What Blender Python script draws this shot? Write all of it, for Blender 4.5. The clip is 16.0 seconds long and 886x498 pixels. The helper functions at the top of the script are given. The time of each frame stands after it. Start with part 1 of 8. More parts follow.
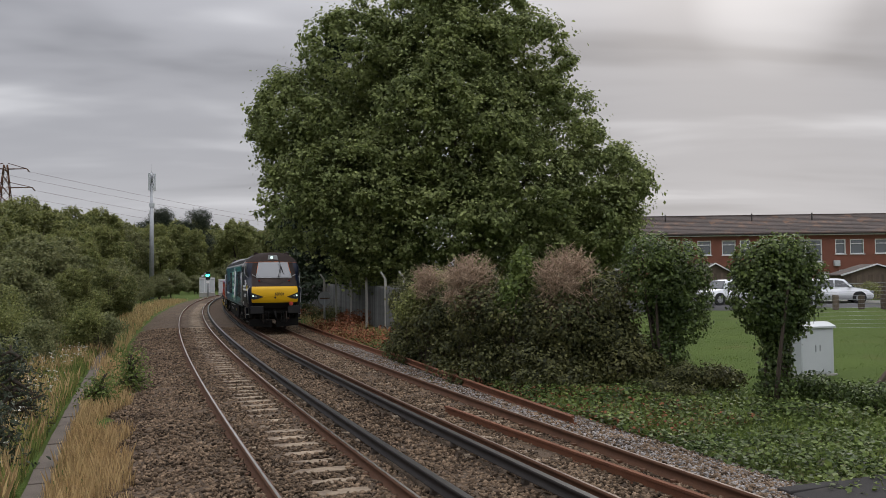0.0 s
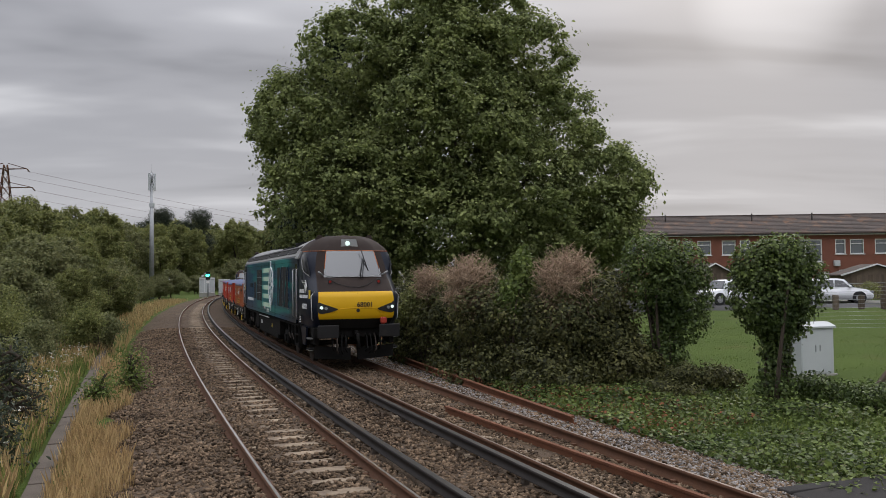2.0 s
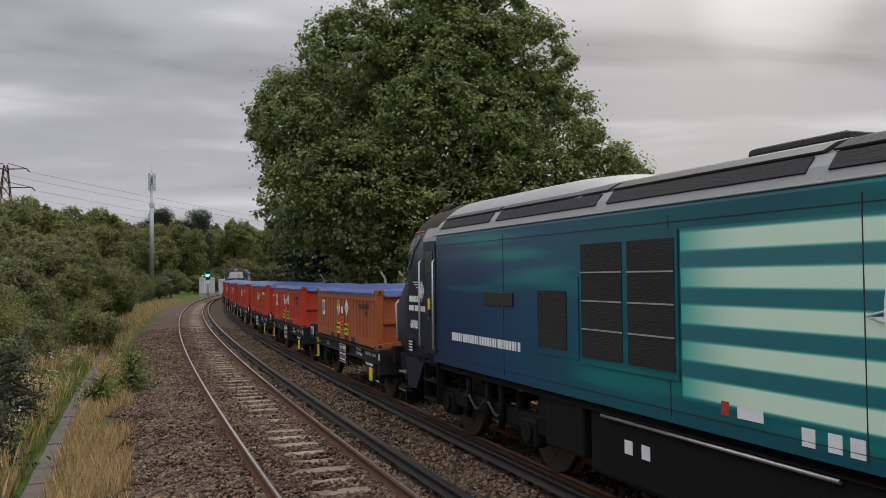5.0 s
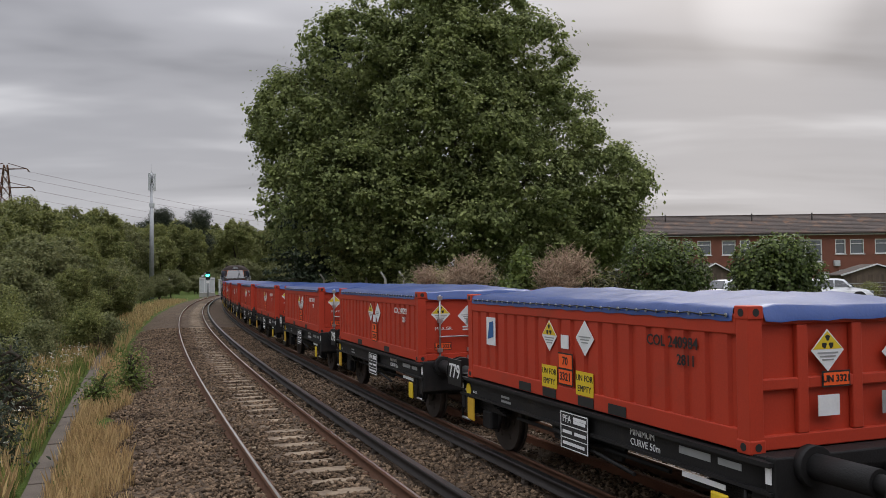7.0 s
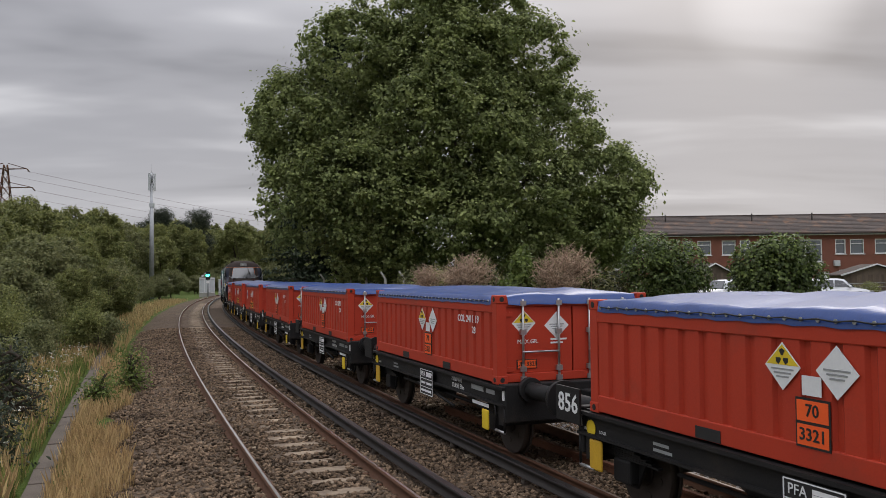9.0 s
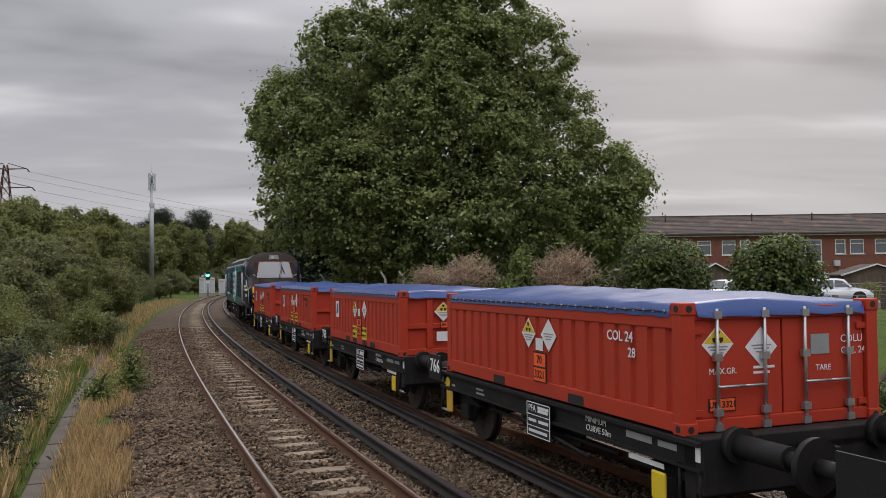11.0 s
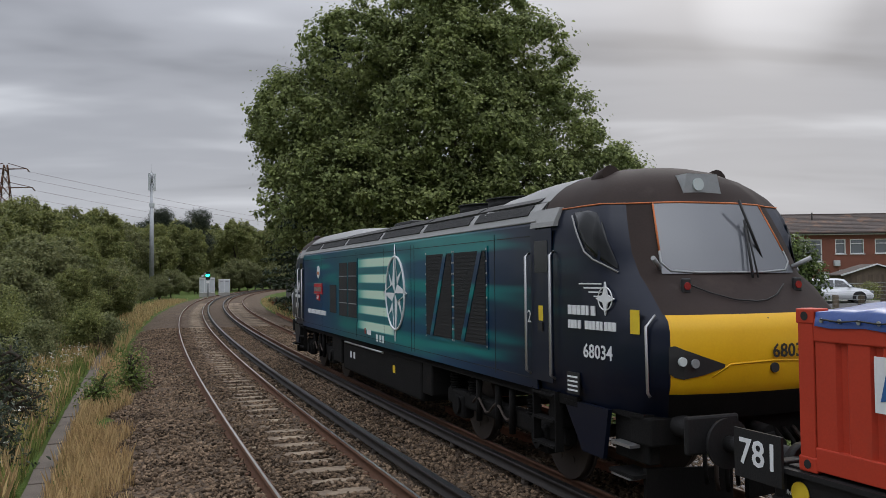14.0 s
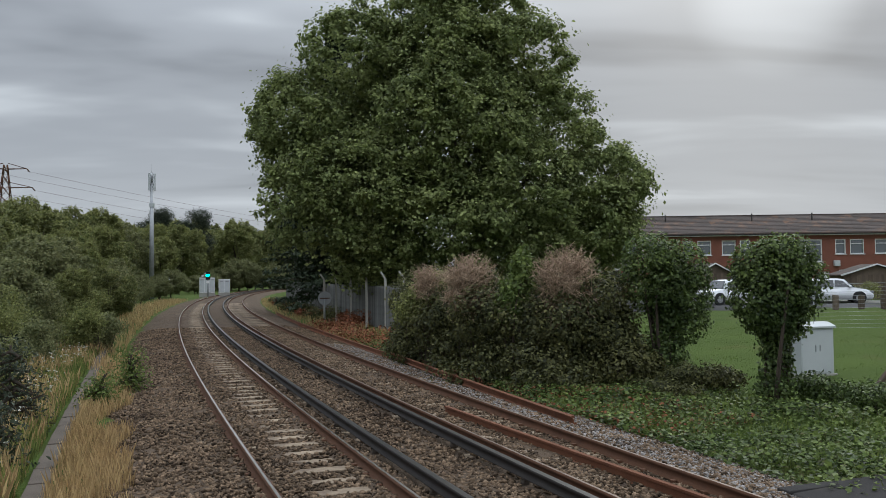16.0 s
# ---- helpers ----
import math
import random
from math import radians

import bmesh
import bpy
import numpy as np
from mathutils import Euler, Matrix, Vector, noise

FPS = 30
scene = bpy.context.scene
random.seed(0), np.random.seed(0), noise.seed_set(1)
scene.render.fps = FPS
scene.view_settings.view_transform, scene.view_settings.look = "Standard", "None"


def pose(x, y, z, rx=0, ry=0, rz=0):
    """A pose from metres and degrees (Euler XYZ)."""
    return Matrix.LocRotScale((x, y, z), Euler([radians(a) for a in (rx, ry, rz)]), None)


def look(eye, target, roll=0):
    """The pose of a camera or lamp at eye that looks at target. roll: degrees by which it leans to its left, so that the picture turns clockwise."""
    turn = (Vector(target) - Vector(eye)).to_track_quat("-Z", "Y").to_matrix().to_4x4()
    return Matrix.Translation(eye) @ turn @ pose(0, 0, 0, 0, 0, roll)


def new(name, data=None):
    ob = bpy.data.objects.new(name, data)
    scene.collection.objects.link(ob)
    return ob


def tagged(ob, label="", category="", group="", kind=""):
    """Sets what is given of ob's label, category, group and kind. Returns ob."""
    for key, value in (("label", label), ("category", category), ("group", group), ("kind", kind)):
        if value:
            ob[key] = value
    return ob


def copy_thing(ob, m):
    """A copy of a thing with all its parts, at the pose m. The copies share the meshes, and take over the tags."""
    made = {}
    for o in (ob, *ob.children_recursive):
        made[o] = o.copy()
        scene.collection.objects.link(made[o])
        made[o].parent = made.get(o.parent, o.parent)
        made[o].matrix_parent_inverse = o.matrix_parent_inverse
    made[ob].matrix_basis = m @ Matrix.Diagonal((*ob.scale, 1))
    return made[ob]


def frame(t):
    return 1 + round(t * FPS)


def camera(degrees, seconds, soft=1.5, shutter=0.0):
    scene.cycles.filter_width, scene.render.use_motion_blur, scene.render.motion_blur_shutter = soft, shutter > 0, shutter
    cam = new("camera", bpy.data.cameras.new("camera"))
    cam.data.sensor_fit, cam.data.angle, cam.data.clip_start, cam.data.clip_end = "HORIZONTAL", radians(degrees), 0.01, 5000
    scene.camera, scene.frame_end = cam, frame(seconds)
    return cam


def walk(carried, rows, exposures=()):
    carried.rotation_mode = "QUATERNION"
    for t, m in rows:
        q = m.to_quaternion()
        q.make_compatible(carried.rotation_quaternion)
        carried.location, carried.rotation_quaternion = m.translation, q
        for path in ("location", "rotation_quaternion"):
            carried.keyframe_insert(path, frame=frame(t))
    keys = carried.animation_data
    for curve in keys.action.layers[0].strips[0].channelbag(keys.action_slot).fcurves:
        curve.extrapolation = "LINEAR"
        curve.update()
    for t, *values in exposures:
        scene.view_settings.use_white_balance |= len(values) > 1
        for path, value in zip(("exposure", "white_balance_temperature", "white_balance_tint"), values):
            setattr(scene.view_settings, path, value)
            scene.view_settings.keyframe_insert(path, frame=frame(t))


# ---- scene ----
cam = camera(55.73, 16.0, soft=0.65, shutter=0.0)
EYE = (0.0, 0.0, 2.564)
CAM = look(EYE, (0.0, 100.0, 2.564 + 100.0 * math.tan(0.03255)), -0.571)
walk(cam, [(0.0, CAM), (16.0, CAM)], exposures=[(0.0, 0.12, 6580, 10), (13.0, 0.12, 6640, 11), (14.5, 0.1, 6200, 7), (16.0, 0.08, 6150, 4)])

# ---- world and light ----
world = bpy.data.worlds.new("overcast_sky")
scene.world = world
world.use_nodes = True


def sky_nodes():
    nt = world.node_tree
    nt.nodes.clear()
    N, Lk = nt.nodes.new, nt.links.new
    out, bg = N("ShaderNodeOutputWorld"), N("ShaderNodeBackground")
    sky = N("ShaderNodeTexSky")
    sky.sky_type, sky.sun_disc = "NISHITA", False
    sky.sun_elevation, sky.sun_rotation = radians(27), radians(20)
    sky.air_density, sky.dust_density = 1.0, 4.0
    co, sep = N("ShaderNodeTexCoord"), N("ShaderNodeSeparateXYZ")
    Lk(co.outputs["Generated"], sep.inputs[0])
    up = N("ShaderNodeMath"); up.operation = "MAXIMUM"; up.inputs[1].default_value = 0.0
    Lk(sep.outputs[2], up.inputs[0])
    den = N("ShaderNodeMath"); den.operation = "ADD"; den.inputs[1].default_value = 0.16
    Lk(up.outputs[0], den.inputs[0])
    comb = N("ShaderNodeCombineXYZ")
    for k in (0, 1):
        d = N("ShaderNodeMath"); d.operation = "DIVIDE"
        Lk(sep.outputs[k], d.inputs[0]); Lk(den.outputs[0], d.inputs[1]); Lk(d.outputs[0], comb.inputs[k])
    mp = N("ShaderNodeMapping")
    mp.inputs["Scale"].default_value = (0.42, 0.95, 1.0)
    mp.inputs["Rotation"].default_value = (0, 0, 0.12)
    Lk(comb.outputs[0], mp.inputs[0])
    n1 = N("ShaderNodeTexNoise")
    n1.inputs["Scale"].default_value, n1.inputs["Detail"].default_value = 1.05, 4.5
    n1.inputs["Roughness"].default_value, n1.inputs["Distortion"].default_value = 0.5, 0.3
    Lk(mp.outputs[0], n1.inputs["Vector"])
    ramp = N("ShaderNodeValToRGB")
    ramp.color_ramp.interpolation = "EASE"
    e = ramp.color_ramp.elements
    e[0].position, e[0].color = 0.36, (0.215, 0.222, 0.25, 1)
    e[1].position, e[1].color = 0.66, (0.60, 0.61, 0.65, 1)
    m = e.new(0.52); m.color = (0.365, 0.373, 0.41, 1)
    Lk(n1.outputs["Fac"], ramp.inputs[0])
    # the thin place in the cloud round the hidden sun
    sun_dir = Vector((math.sin(radians(22)) * math.cos(radians(17.5)), math.cos(radians(22)) * math.cos(radians(17.5)), math.sin(radians(17.5))))
    dot = N("ShaderNodeVectorMath"); dot.operation = "DOT_PRODUCT"; dot.inputs[1].default_value = sun_dir
    nrm = N("ShaderNodeVectorMath"); nrm.operation = "NORMALIZE"
    Lk(co.outputs["Generated"], nrm.inputs[0]); Lk(nrm.outputs[0], dot.inputs[0])
    glow = N("ShaderNodeMapRange"); glow.interpolation_type = "SMOOTHSTEP"
    glow.inputs["From Min"].default_value, glow.inputs["From Max"].default_value = 0.995, 1.0
    glow.inputs["To Min"].default_value, glow.inputs["To Max"].default_value = 0.0, 0.17
    Lk(dot.outputs["Value"], glow.inputs["Value"])
    add = N("ShaderNodeMixRGB"); add.blend_type = "ADD"; add.inputs["Color2"].default_value = (0.9, 0.9, 0.92, 1)
    Lk(glow.outputs[0], add.inputs["Fac"]); Lk(ramp.outputs[0], add.inputs["Color1"])
    # a paler band low over the horizon
    low = N("ShaderNodeMapRange"); low.interpolation_type = "SMOOTHSTEP"
    low.inputs["From Min"].default_value, low.inputs["From Max"].default_value = 0.02, 0.17
    low.inputs["To Min"].default_value, low.inputs["To Max"].default_value = 0.62, 0.0
    Lk(sep.outputs[2], low.inputs["Value"])
    hz = N("ShaderNodeMixRGB"); hz.inputs["Color2"].default_value = (0.56, 0.565, 0.60, 1)
    Lk(low.outputs[0], hz.inputs["Fac"]); Lk(add.outputs[0], hz.inputs["Color1"])
    scl = N("ShaderNodeMixRGB"); scl.blend_type = "MULTIPLY"; scl.inputs["Fac"].default_value = 1.0
    scl.inputs["Color2"].default_value = (0.1, 0.1, 0.1, 1)
    Lk(sky.outputs[0], scl.inputs["Color1"])
    mix = N("ShaderNodeMixRGB"); mix.inputs["Fac"].default_value = 0.03
    Lk(hz.outputs[0], mix.inputs["Color1"]); Lk(scl.outputs[0], mix.inputs["Color2"])
    Lk(mix.outputs[0], bg.inputs["Color"])
    # an overcast sky is brightest overhead
    zen = N("ShaderNodeMapRange"); zen.interpolation_type = "SMOOTHSTEP"
    zen.inputs["From Min"].default_value, zen.inputs["From Max"].default_value = 0.2, 0.85
    zen.inputs["To Min"].default_value, zen.inputs["To Max"].default_value = 1.0, 3.9
    Lk(sep.outputs[2], zen.inputs["Value"]); Lk(zen.outputs[0], bg.inputs["Strength"])
    Lk(bg.outputs[0], out.inputs[0])


sky_nodes()
sun = new("sun", bpy.data.lights.new("sun", "SUN"))
sun.data.energy, sun.data.angle, sun.data.color = 0.7, radians(25), (1.0, 0.96, 0.9)
sun.matrix_world = look((0, 0, 50), (-math.sin(radians(20)) * 45, -math.cos(radians(20)) * 45, 50 - 45 * math.tan(radians(38))))


# ---- materials ----
def surface(name, c1, c2=None, scale=3.0, rough=0.7, metal=0.0, bump=0.3, fine=40.0, stretch=(1, 1, 1), island=0.0, each=0.0,
            dirt=None, dirt_scale=0.6, dirt_at=0.58, coat=0.0, dist=0.01, spec=0.3):
    """Paint, stone, wood or metal: two colours mixed by noise at two scales, with fine relief and stains."""
    m = bpy.data.materials.new(name)
    m.use_nodes = True
    nt = m.node_tree
    N, Lk = nt.nodes.new, nt.links.new
    b = nt.nodes["Principled BSDF"]
    c2 = c2 or tuple(v * 0.75 for v in c1)
    co, mp = N("ShaderNodeTexCoord"), N("ShaderNodeMapping")
    mp.inputs["Scale"].default_value = stretch
    Lk(co.outputs["Object"], mp.inputs[0])
    na, nb = N("ShaderNodeTexNoise"), N("ShaderNodeTexNoise")
    na.inputs["Scale"].default_value, na.inputs["Detail"].default_value = scale, 5
    nb.inputs["Scale"].default_value, nb.inputs["Detail"].default_value = fine, 4
    Lk(mp.outputs[0], na.inputs["Vector"]); Lk(mp.outputs[0], nb.inputs["Vector"])
    mx = N("ShaderNodeMixRGB")
    mx.inputs["Color1"].default_value, mx.inputs["Color2"].default_value = (*c1, 1), (*c2, 1)
    sm = N("ShaderNodeMath"); sm.operation = "MULTIPLY_ADD"; sm.inputs[1].default_value = 2.2; sm.inputs[2].default_value = -0.85
    av = N("ShaderNodeMath"); av.operation = "MULTIPLY_ADD"; av.inputs[1].default_value = 0.4
    hf = N("ShaderNodeMath"); hf.operation = "MULTIPLY"; hf.inputs[1].default_value = 0.6
    Lk(na.outputs["Fac"], hf.inputs[0]); Lk(nb.outputs["Fac"], av.inputs[0]); Lk(hf.outputs[0], av.inputs[2])
    Lk(av.outputs[0], sm.inputs[0])
    sm.use_clamp = True
    Lk(sm.outputs[0], mx.inputs["Fac"])
    col = mx.outputs[0]
    if dirt:
        nd = N("ShaderNodeTexNoise")
        nd.inputs["Scale"].default_value, nd.inputs["Detail"].default_value, nd.inputs["Roughness"].default_value = dirt_scale, 8, 0.65
        Lk(co.outputs["Object"], nd.inputs["Vector"])
        mr = N("ShaderNodeMapRange"); mr.inputs["From Min"].default_value, mr.inputs["From Max"].default_value = dirt_at, dirt_at + 0.16
        mr.inputs["To Max"].default_value = 0.8
        Lk(nd.outputs["Fac"], mr.inputs["Value"])
        md = N("ShaderNodeMixRGB"); md.inputs["Color2"].default_value = (*dirt, 1)
        Lk(mr.outputs[0], md.inputs["Fac"]); Lk(col, md.inputs["Color1"])
        col = md.outputs[0]
    for amount, node, socket in ((island, "ShaderNodeNewGeometry", "Random Per Island"), (each, "ShaderNodeObjectInfo", "Random")):
        if amount:
            g, h = N(node), N("ShaderNodeHueSaturation")
            mv = N("ShaderNodeMapRange"); mv.inputs["To Min"].default_value, mv.inputs["To Max"].default_value = 1 - amount, 1 + amount
            Lk(g.outputs[socket], mv.inputs["Value"]); Lk(mv.outputs[0], h.inputs["Value"]); Lk(col, h.inputs["Color"])
            col = h.outputs[0]
    Lk(col, b.inputs["Base Color"])
    b.inputs["Roughness"].default_value, b.inputs["Metallic"].default_value = rough, metal
    b.inputs["Coat Weight"].default_value = coat
    b.inputs["Specular IOR Level"].default_value = spec
    if bump:
        bp = N("ShaderNodeBump"); bp.inputs["Strength"].default_value, bp.inputs["Distance"].default_value = bump, dist
        Lk(nb.outputs["Fac"], bp.inputs["Height"]); Lk(bp.outputs[0], b.inputs["Normal"])
    return m


def leaf_mat(name, c1, c2, island=0.35, trans=0.3, rough=0.55):
    """Leaves: colour varies from leaf to leaf; some light passes through."""
    m = bpy.data.materials.new(name)
    m.use_nodes = True
    nt = m.node_tree
    N, Lk = nt.nodes.new, nt.links.new
    b, out = nt.nodes["Principled BSDF"], nt.nodes["Material Output"]
    g = N("ShaderNodeNewGeometry")
    ramp = N("ShaderNodeMixRGB"); ramp.inputs["Color1"].default_value, ramp.inputs["Color2"].default_value = (*c1, 1), (*c2, 1)
    co, nz = N("ShaderNodeTexCoord"), N("ShaderNodeTexNoise")
    nz.inputs["Scale"].default_value, nz.inputs["Detail"].default_value = 0.7, 3
    Lk(co.outputs["Object"], nz.inputs["Vector"])
    av = N("ShaderNodeMath"); av.operation = "MULTIPLY_ADD"; av.inputs[1].default_value = 0.5
    hf = N("ShaderNodeMath"); hf.operation = "MULTIPLY_ADD"; hf.inputs[1].default_value = 1.6; hf.inputs[2].default_value = -0.55
    Lk(g.outputs["Random Per Island"], av.inputs[0]); Lk(nz.outputs["Fac"], hf.inputs[0]); Lk(hf.outputs[0], av.inputs[2])
    av.use_clamp = True
    Lk(av.outputs[0], ramp.inputs["Fac"])
    h = N("ShaderNodeHueSaturation")
    mv = N("ShaderNodeMapRange"); mv.inputs["To Min"].default_value, mv.inputs["To Max"].default_value = 1 - island, 1 + island
    Lk(g.outputs["Random Per Island"], mv.inputs["Value"]); Lk(mv.outputs[0], h.inputs["Value"]); Lk(ramp.outputs[0], h.inputs["Color"])
    Lk(h.outputs[0], b.inputs["Base Color"])
    b.inputs["Roughness"].default_value = rough
    b.inputs["Specular IOR Level"].default_value = 0.2
    t = N("ShaderNodeBsdfTranslucent"); Lk(h.outputs[0], t.inputs["Color"])
    ms = N("ShaderNodeMixShader"); ms.inputs[0].default_value = trans
    Lk(b.outputs[0], ms.inputs[1]); Lk(t.outputs[0], ms.inputs[2]); Lk(ms.outputs[0], out.inputs[0])
    return m


def glow_mat(name, colour, strength):
    m = bpy.data.materials.new(name)
    m.use_nodes = True
    b = m.node_tree.nodes["Principled BSDF"]
    b.inputs["Base Color"].default_value = (*colour, 1)
    b.inputs["Emission Color"].default_value = (*colour, 1)
    b.inputs["Emission Strength"].default_value = strength
    return m


def glass_mat(name, tint, rough=0.05):
    """Dark cab or house glass: a glossy coat over a dark interior."""
    m = bpy.data.materials.new(name)
    m.use_nodes = True
    b = m.node_tree.nodes["Principled BSDF"]
    b.inputs["Base Color"].default_value = (*tint, 1)
    b.inputs["Roughness"].default_value = rough
    b.inputs["IOR"].default_value = 1.52
    b.inputs["Specular IOR Level"].default_value = 0.8
    b.inputs["Coat Weight"].default_value = 1.0
    return m


M = {}
M["ballast"] = surface("ballast", (0.115, 0.08, 0.052), (0.036, 0.025, 0.017), 1.2, 0.95, 0, 1.0, 26.0, dirt=(0.05, 0.035, 0.03), dirt_scale=0.5, dist=0.05)
M["stone"] = surface("ballast_stone", (0.17, 0.119, 0.078), (0.032, 0.022, 0.015), 0.9, 0.92, 0, 0.3, 60.0, island=0.8, dirt=(0.042, 0.028, 0.021), dirt_scale=0.4, dirt_at=0.54, spec=0.12)
M["concrete"] = surface("sleeper_concrete", (0.32, 0.25, 0.175), (0.18, 0.135, 0.09), 4, 0.9, 0, 0.4, 60, each=0.15, dirt=(0.13, 0.095, 0.07), dirt_scale=2.2, dirt_at=0.48)
M["railside"] = surface("rusty_rail_web", (0.125, 0.06, 0.033), (0.06, 0.032, 0.02), 5, 0.85, 0.1, 0.4, 70)
M["railhead"] = surface("worn_rail_head", (0.62, 0.60, 0.58), (0.42, 0.38, 0.35), 3, 0.28, 1.0, 0.05, 80, stretch=(1, 1, 1))
M["railhead_dull"] = surface("dull_rail_head", (0.2, 0.15, 0.12), (0.13, 0.09, 0.07), 3, 0.42, 0.7, 0.1, 80)
M["rust"] = surface("deep_rust", (0.17, 0.07, 0.036), (0.085, 0.036, 0.022), 4, 0.92, 0.05, 0.6, 60, dirt=(0.17, 0.085, 0.045), dirt_scale=3)
M["thirdrail"] = surface("conductor_steel", (0.03, 0.025, 0.022), (0.016, 0.014, 0.013), 4, 0.7, 0.2, 0.2, 60)
M["thirdtop"] = surface("conductor_top", (0.1, 0.096, 0.096), (0.05, 0.047, 0.046), 4, 0.36, 0.9, 0.1, 60)
M["grass"] = surface("rough_grass", (0.08, 0.115, 0.027), (0.05, 0.075, 0.019), 0.35, 0.95, 0, 0.9, 22, dirt=(0.12, 0.095, 0.045), dirt_scale=0.25, dirt_at=0.56, dist=0.06, spec=0.08)
M["asphalt"] = surface("worn_asphalt", (0.055, 0.052, 0.05), (0.035, 0.033, 0.032), 1.0, 0.95, 0, 0.6, 90, dirt=(0.09, 0.075, 0.055), dirt_scale=1.6, spec=0.08)
M["road"] = surface("road_asphalt", (0.15, 0.145, 0.145), (0.115, 0.112, 0.112), 0.5, 0.92, 0, 0.3, 60)
M["kerb"] = surface("kerb_concrete", (0.34, 0.33, 0.3), (0.24, 0.23, 0.21), 2, 0.9, 0, 0.3, 60)
M["chippings"] = surface("grey_chippings", (0.27, 0.25, 0.235), (0.1, 0.09, 0.085), 0.9, 0.92, 0, 0.3, 60.0, island=0.5, spec=0.12)
M["trough"] = surface("weathered_trough", (0.125, 0.102, 0.083), (0.07, 0.058, 0.047), 2, 0.92, 0, 0.5, 60, dirt=(0.08, 0.075, 0.05), dirt_scale=1.2)
M["bark"] = surface("bark", (0.085, 0.065, 0.05), (0.04, 0.032, 0.026), 3, 0.95, 0, 0.9, 30, stretch=(2, 2, 0.4), dist=0.03)
M["leaf_oak"] = leaf_mat("oak_leaf", (0.14, 0.178, 0.066), (0.29, 0.32, 0.125), 0.4, 0.48)
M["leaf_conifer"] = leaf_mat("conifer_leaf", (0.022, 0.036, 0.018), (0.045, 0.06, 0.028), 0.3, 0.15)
M["leaf_birch"] = leaf_mat("birch_leaf", (0.145, 0.17, 0.055), (0.27, 0.275, 0.1), 0.4, 0.45)
M["leaf_willow"] = leaf_mat("willow_leaf", (0.14, 0.16, 0.066), (0.245, 0.245, 0.115), 0.35, 0.45)
M["leaf_far"] = leaf_mat("wood_leaf", (0.12, 0.142, 0.05), (0.23, 0.235, 0.085), 0.35, 0.45)
M["leaf_pine"] = leaf_mat("pine_leaf", (0.03, 0.042, 0.026), (0.06, 0.072, 0.042), 0.3, 0.15)
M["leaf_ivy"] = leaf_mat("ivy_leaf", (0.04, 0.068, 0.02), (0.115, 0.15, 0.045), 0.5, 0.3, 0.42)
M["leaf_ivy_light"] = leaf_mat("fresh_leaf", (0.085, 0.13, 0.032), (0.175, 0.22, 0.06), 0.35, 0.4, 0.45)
M["leaf_bramble"] = leaf_mat("bramble_leaf", (0.045, 0.054, 0.022), (0.13, 0.125, 0.045), 0.55, 0.3)
M["twig"] = surface("dead_twig", (0.4, 0.29, 0.2), (0.24, 0.165, 0.11), 4, 0.95, 0, 0.2, 40, island=0.4)
M["straw"] = leaf_mat("straw_blade", (0.34, 0.22, 0.1), (0.5, 0.37, 0.19), 0.35, 0.3, 0.8)
M["blade"] = leaf_mat("grass_blade", (0.105, 0.15, 0.04), (0.205, 0.225, 0.065), 0.4, 0.4, 0.7)
M["lawn"] = leaf_mat("lawn_blade", (0.075, 0.125, 0.026), (0.125, 0.175, 0.036), 0.3, 0.35, 0.7)
M["petal"] = leaf_mat("white_petal", (0.62, 0.62, 0.55), (0.7, 0.7, 0.62), 0.1, 0.2, 0.8)
M["dead_leaf"] = leaf_mat("fallen_leaf", (0.16, 0.055, 0.03), (0.25, 0.1, 0.05), 0.35, 0.15, 0.8)
M["brick"] = surface("red_brick", (0.22, 0.088, 0.06), (0.15, 0.06, 0.044), 1.5, 0.9, 0, 0.3, 30, dirt=(0.16, 0.07, 0.05), dirt_scale=0.6)
M["tile"] = surface("roof_tile", (0.085, 0.066, 0.058), (0.055, 0.046, 0.042), 1.2, 0.9, 0, 0.3, 20, each=0.25, dirt=(0.19, 0.11, 0.07), dirt_scale=0.7, dirt_at=0.52)
M["white"] = surface("white_plastic", (0.78, 0.78, 0.77), (0.66, 0.66, 0.65), 1.5, 0.5, 0, 0.05, 40)
M["render"] = surface("pale_render", (0.6, 0.58, 0.54), (0.5, 0.48, 0.45), 0.8, 0.9, 0, 0.2, 40)
M["fibre"] = surface("grey_cabinet_paint", (0.52, 0.54, 0.55), (0.42, 0.44, 0.45), 1.5, 0.6, 0, 0.05, 40, dirt=(0.3, 0.3, 0.28), dirt_scale=1.5, dirt_at=0.62)
M["steel"] = surface("galvanised_steel", (0.36, 0.37, 0.38), (0.24, 0.25, 0.26), 3, 0.5, 0.6, 0.1, 60)
M["pale"] = surface("weathered_pale", (0.2, 0.2, 0.195), (0.12, 0.12, 0.115), 3, 0.7, 0.3, 0.2, 60, each=0.3, dirt=(0.09, 0.085, 0.07), dirt_scale=1.2, dirt_at=0.5)
M["post"] = surface("concrete_post", (0.42, 0.40, 0.36), (0.28, 0.265, 0.24), 4, 0.92, 0, 0.4, 50, dirt=(0.13, 0.13, 0.1), dirt_scale=2)
M["wood"] = surface("old_timber", (0.14, 0.105, 0.08), (0.075, 0.058, 0.045), 3, 0.92, 0, 0.5, 40, stretch=(1, 1, 0.2), each=0.25)
M["window"] = glass_mat("house_glass", (0.06, 0.075, 0.08))
M["curtain"] = surface("net_curtain", (0.55, 0.56, 0.57), (0.4, 0.41, 0.43), 3, 0.9, 0, 0.1, 30)
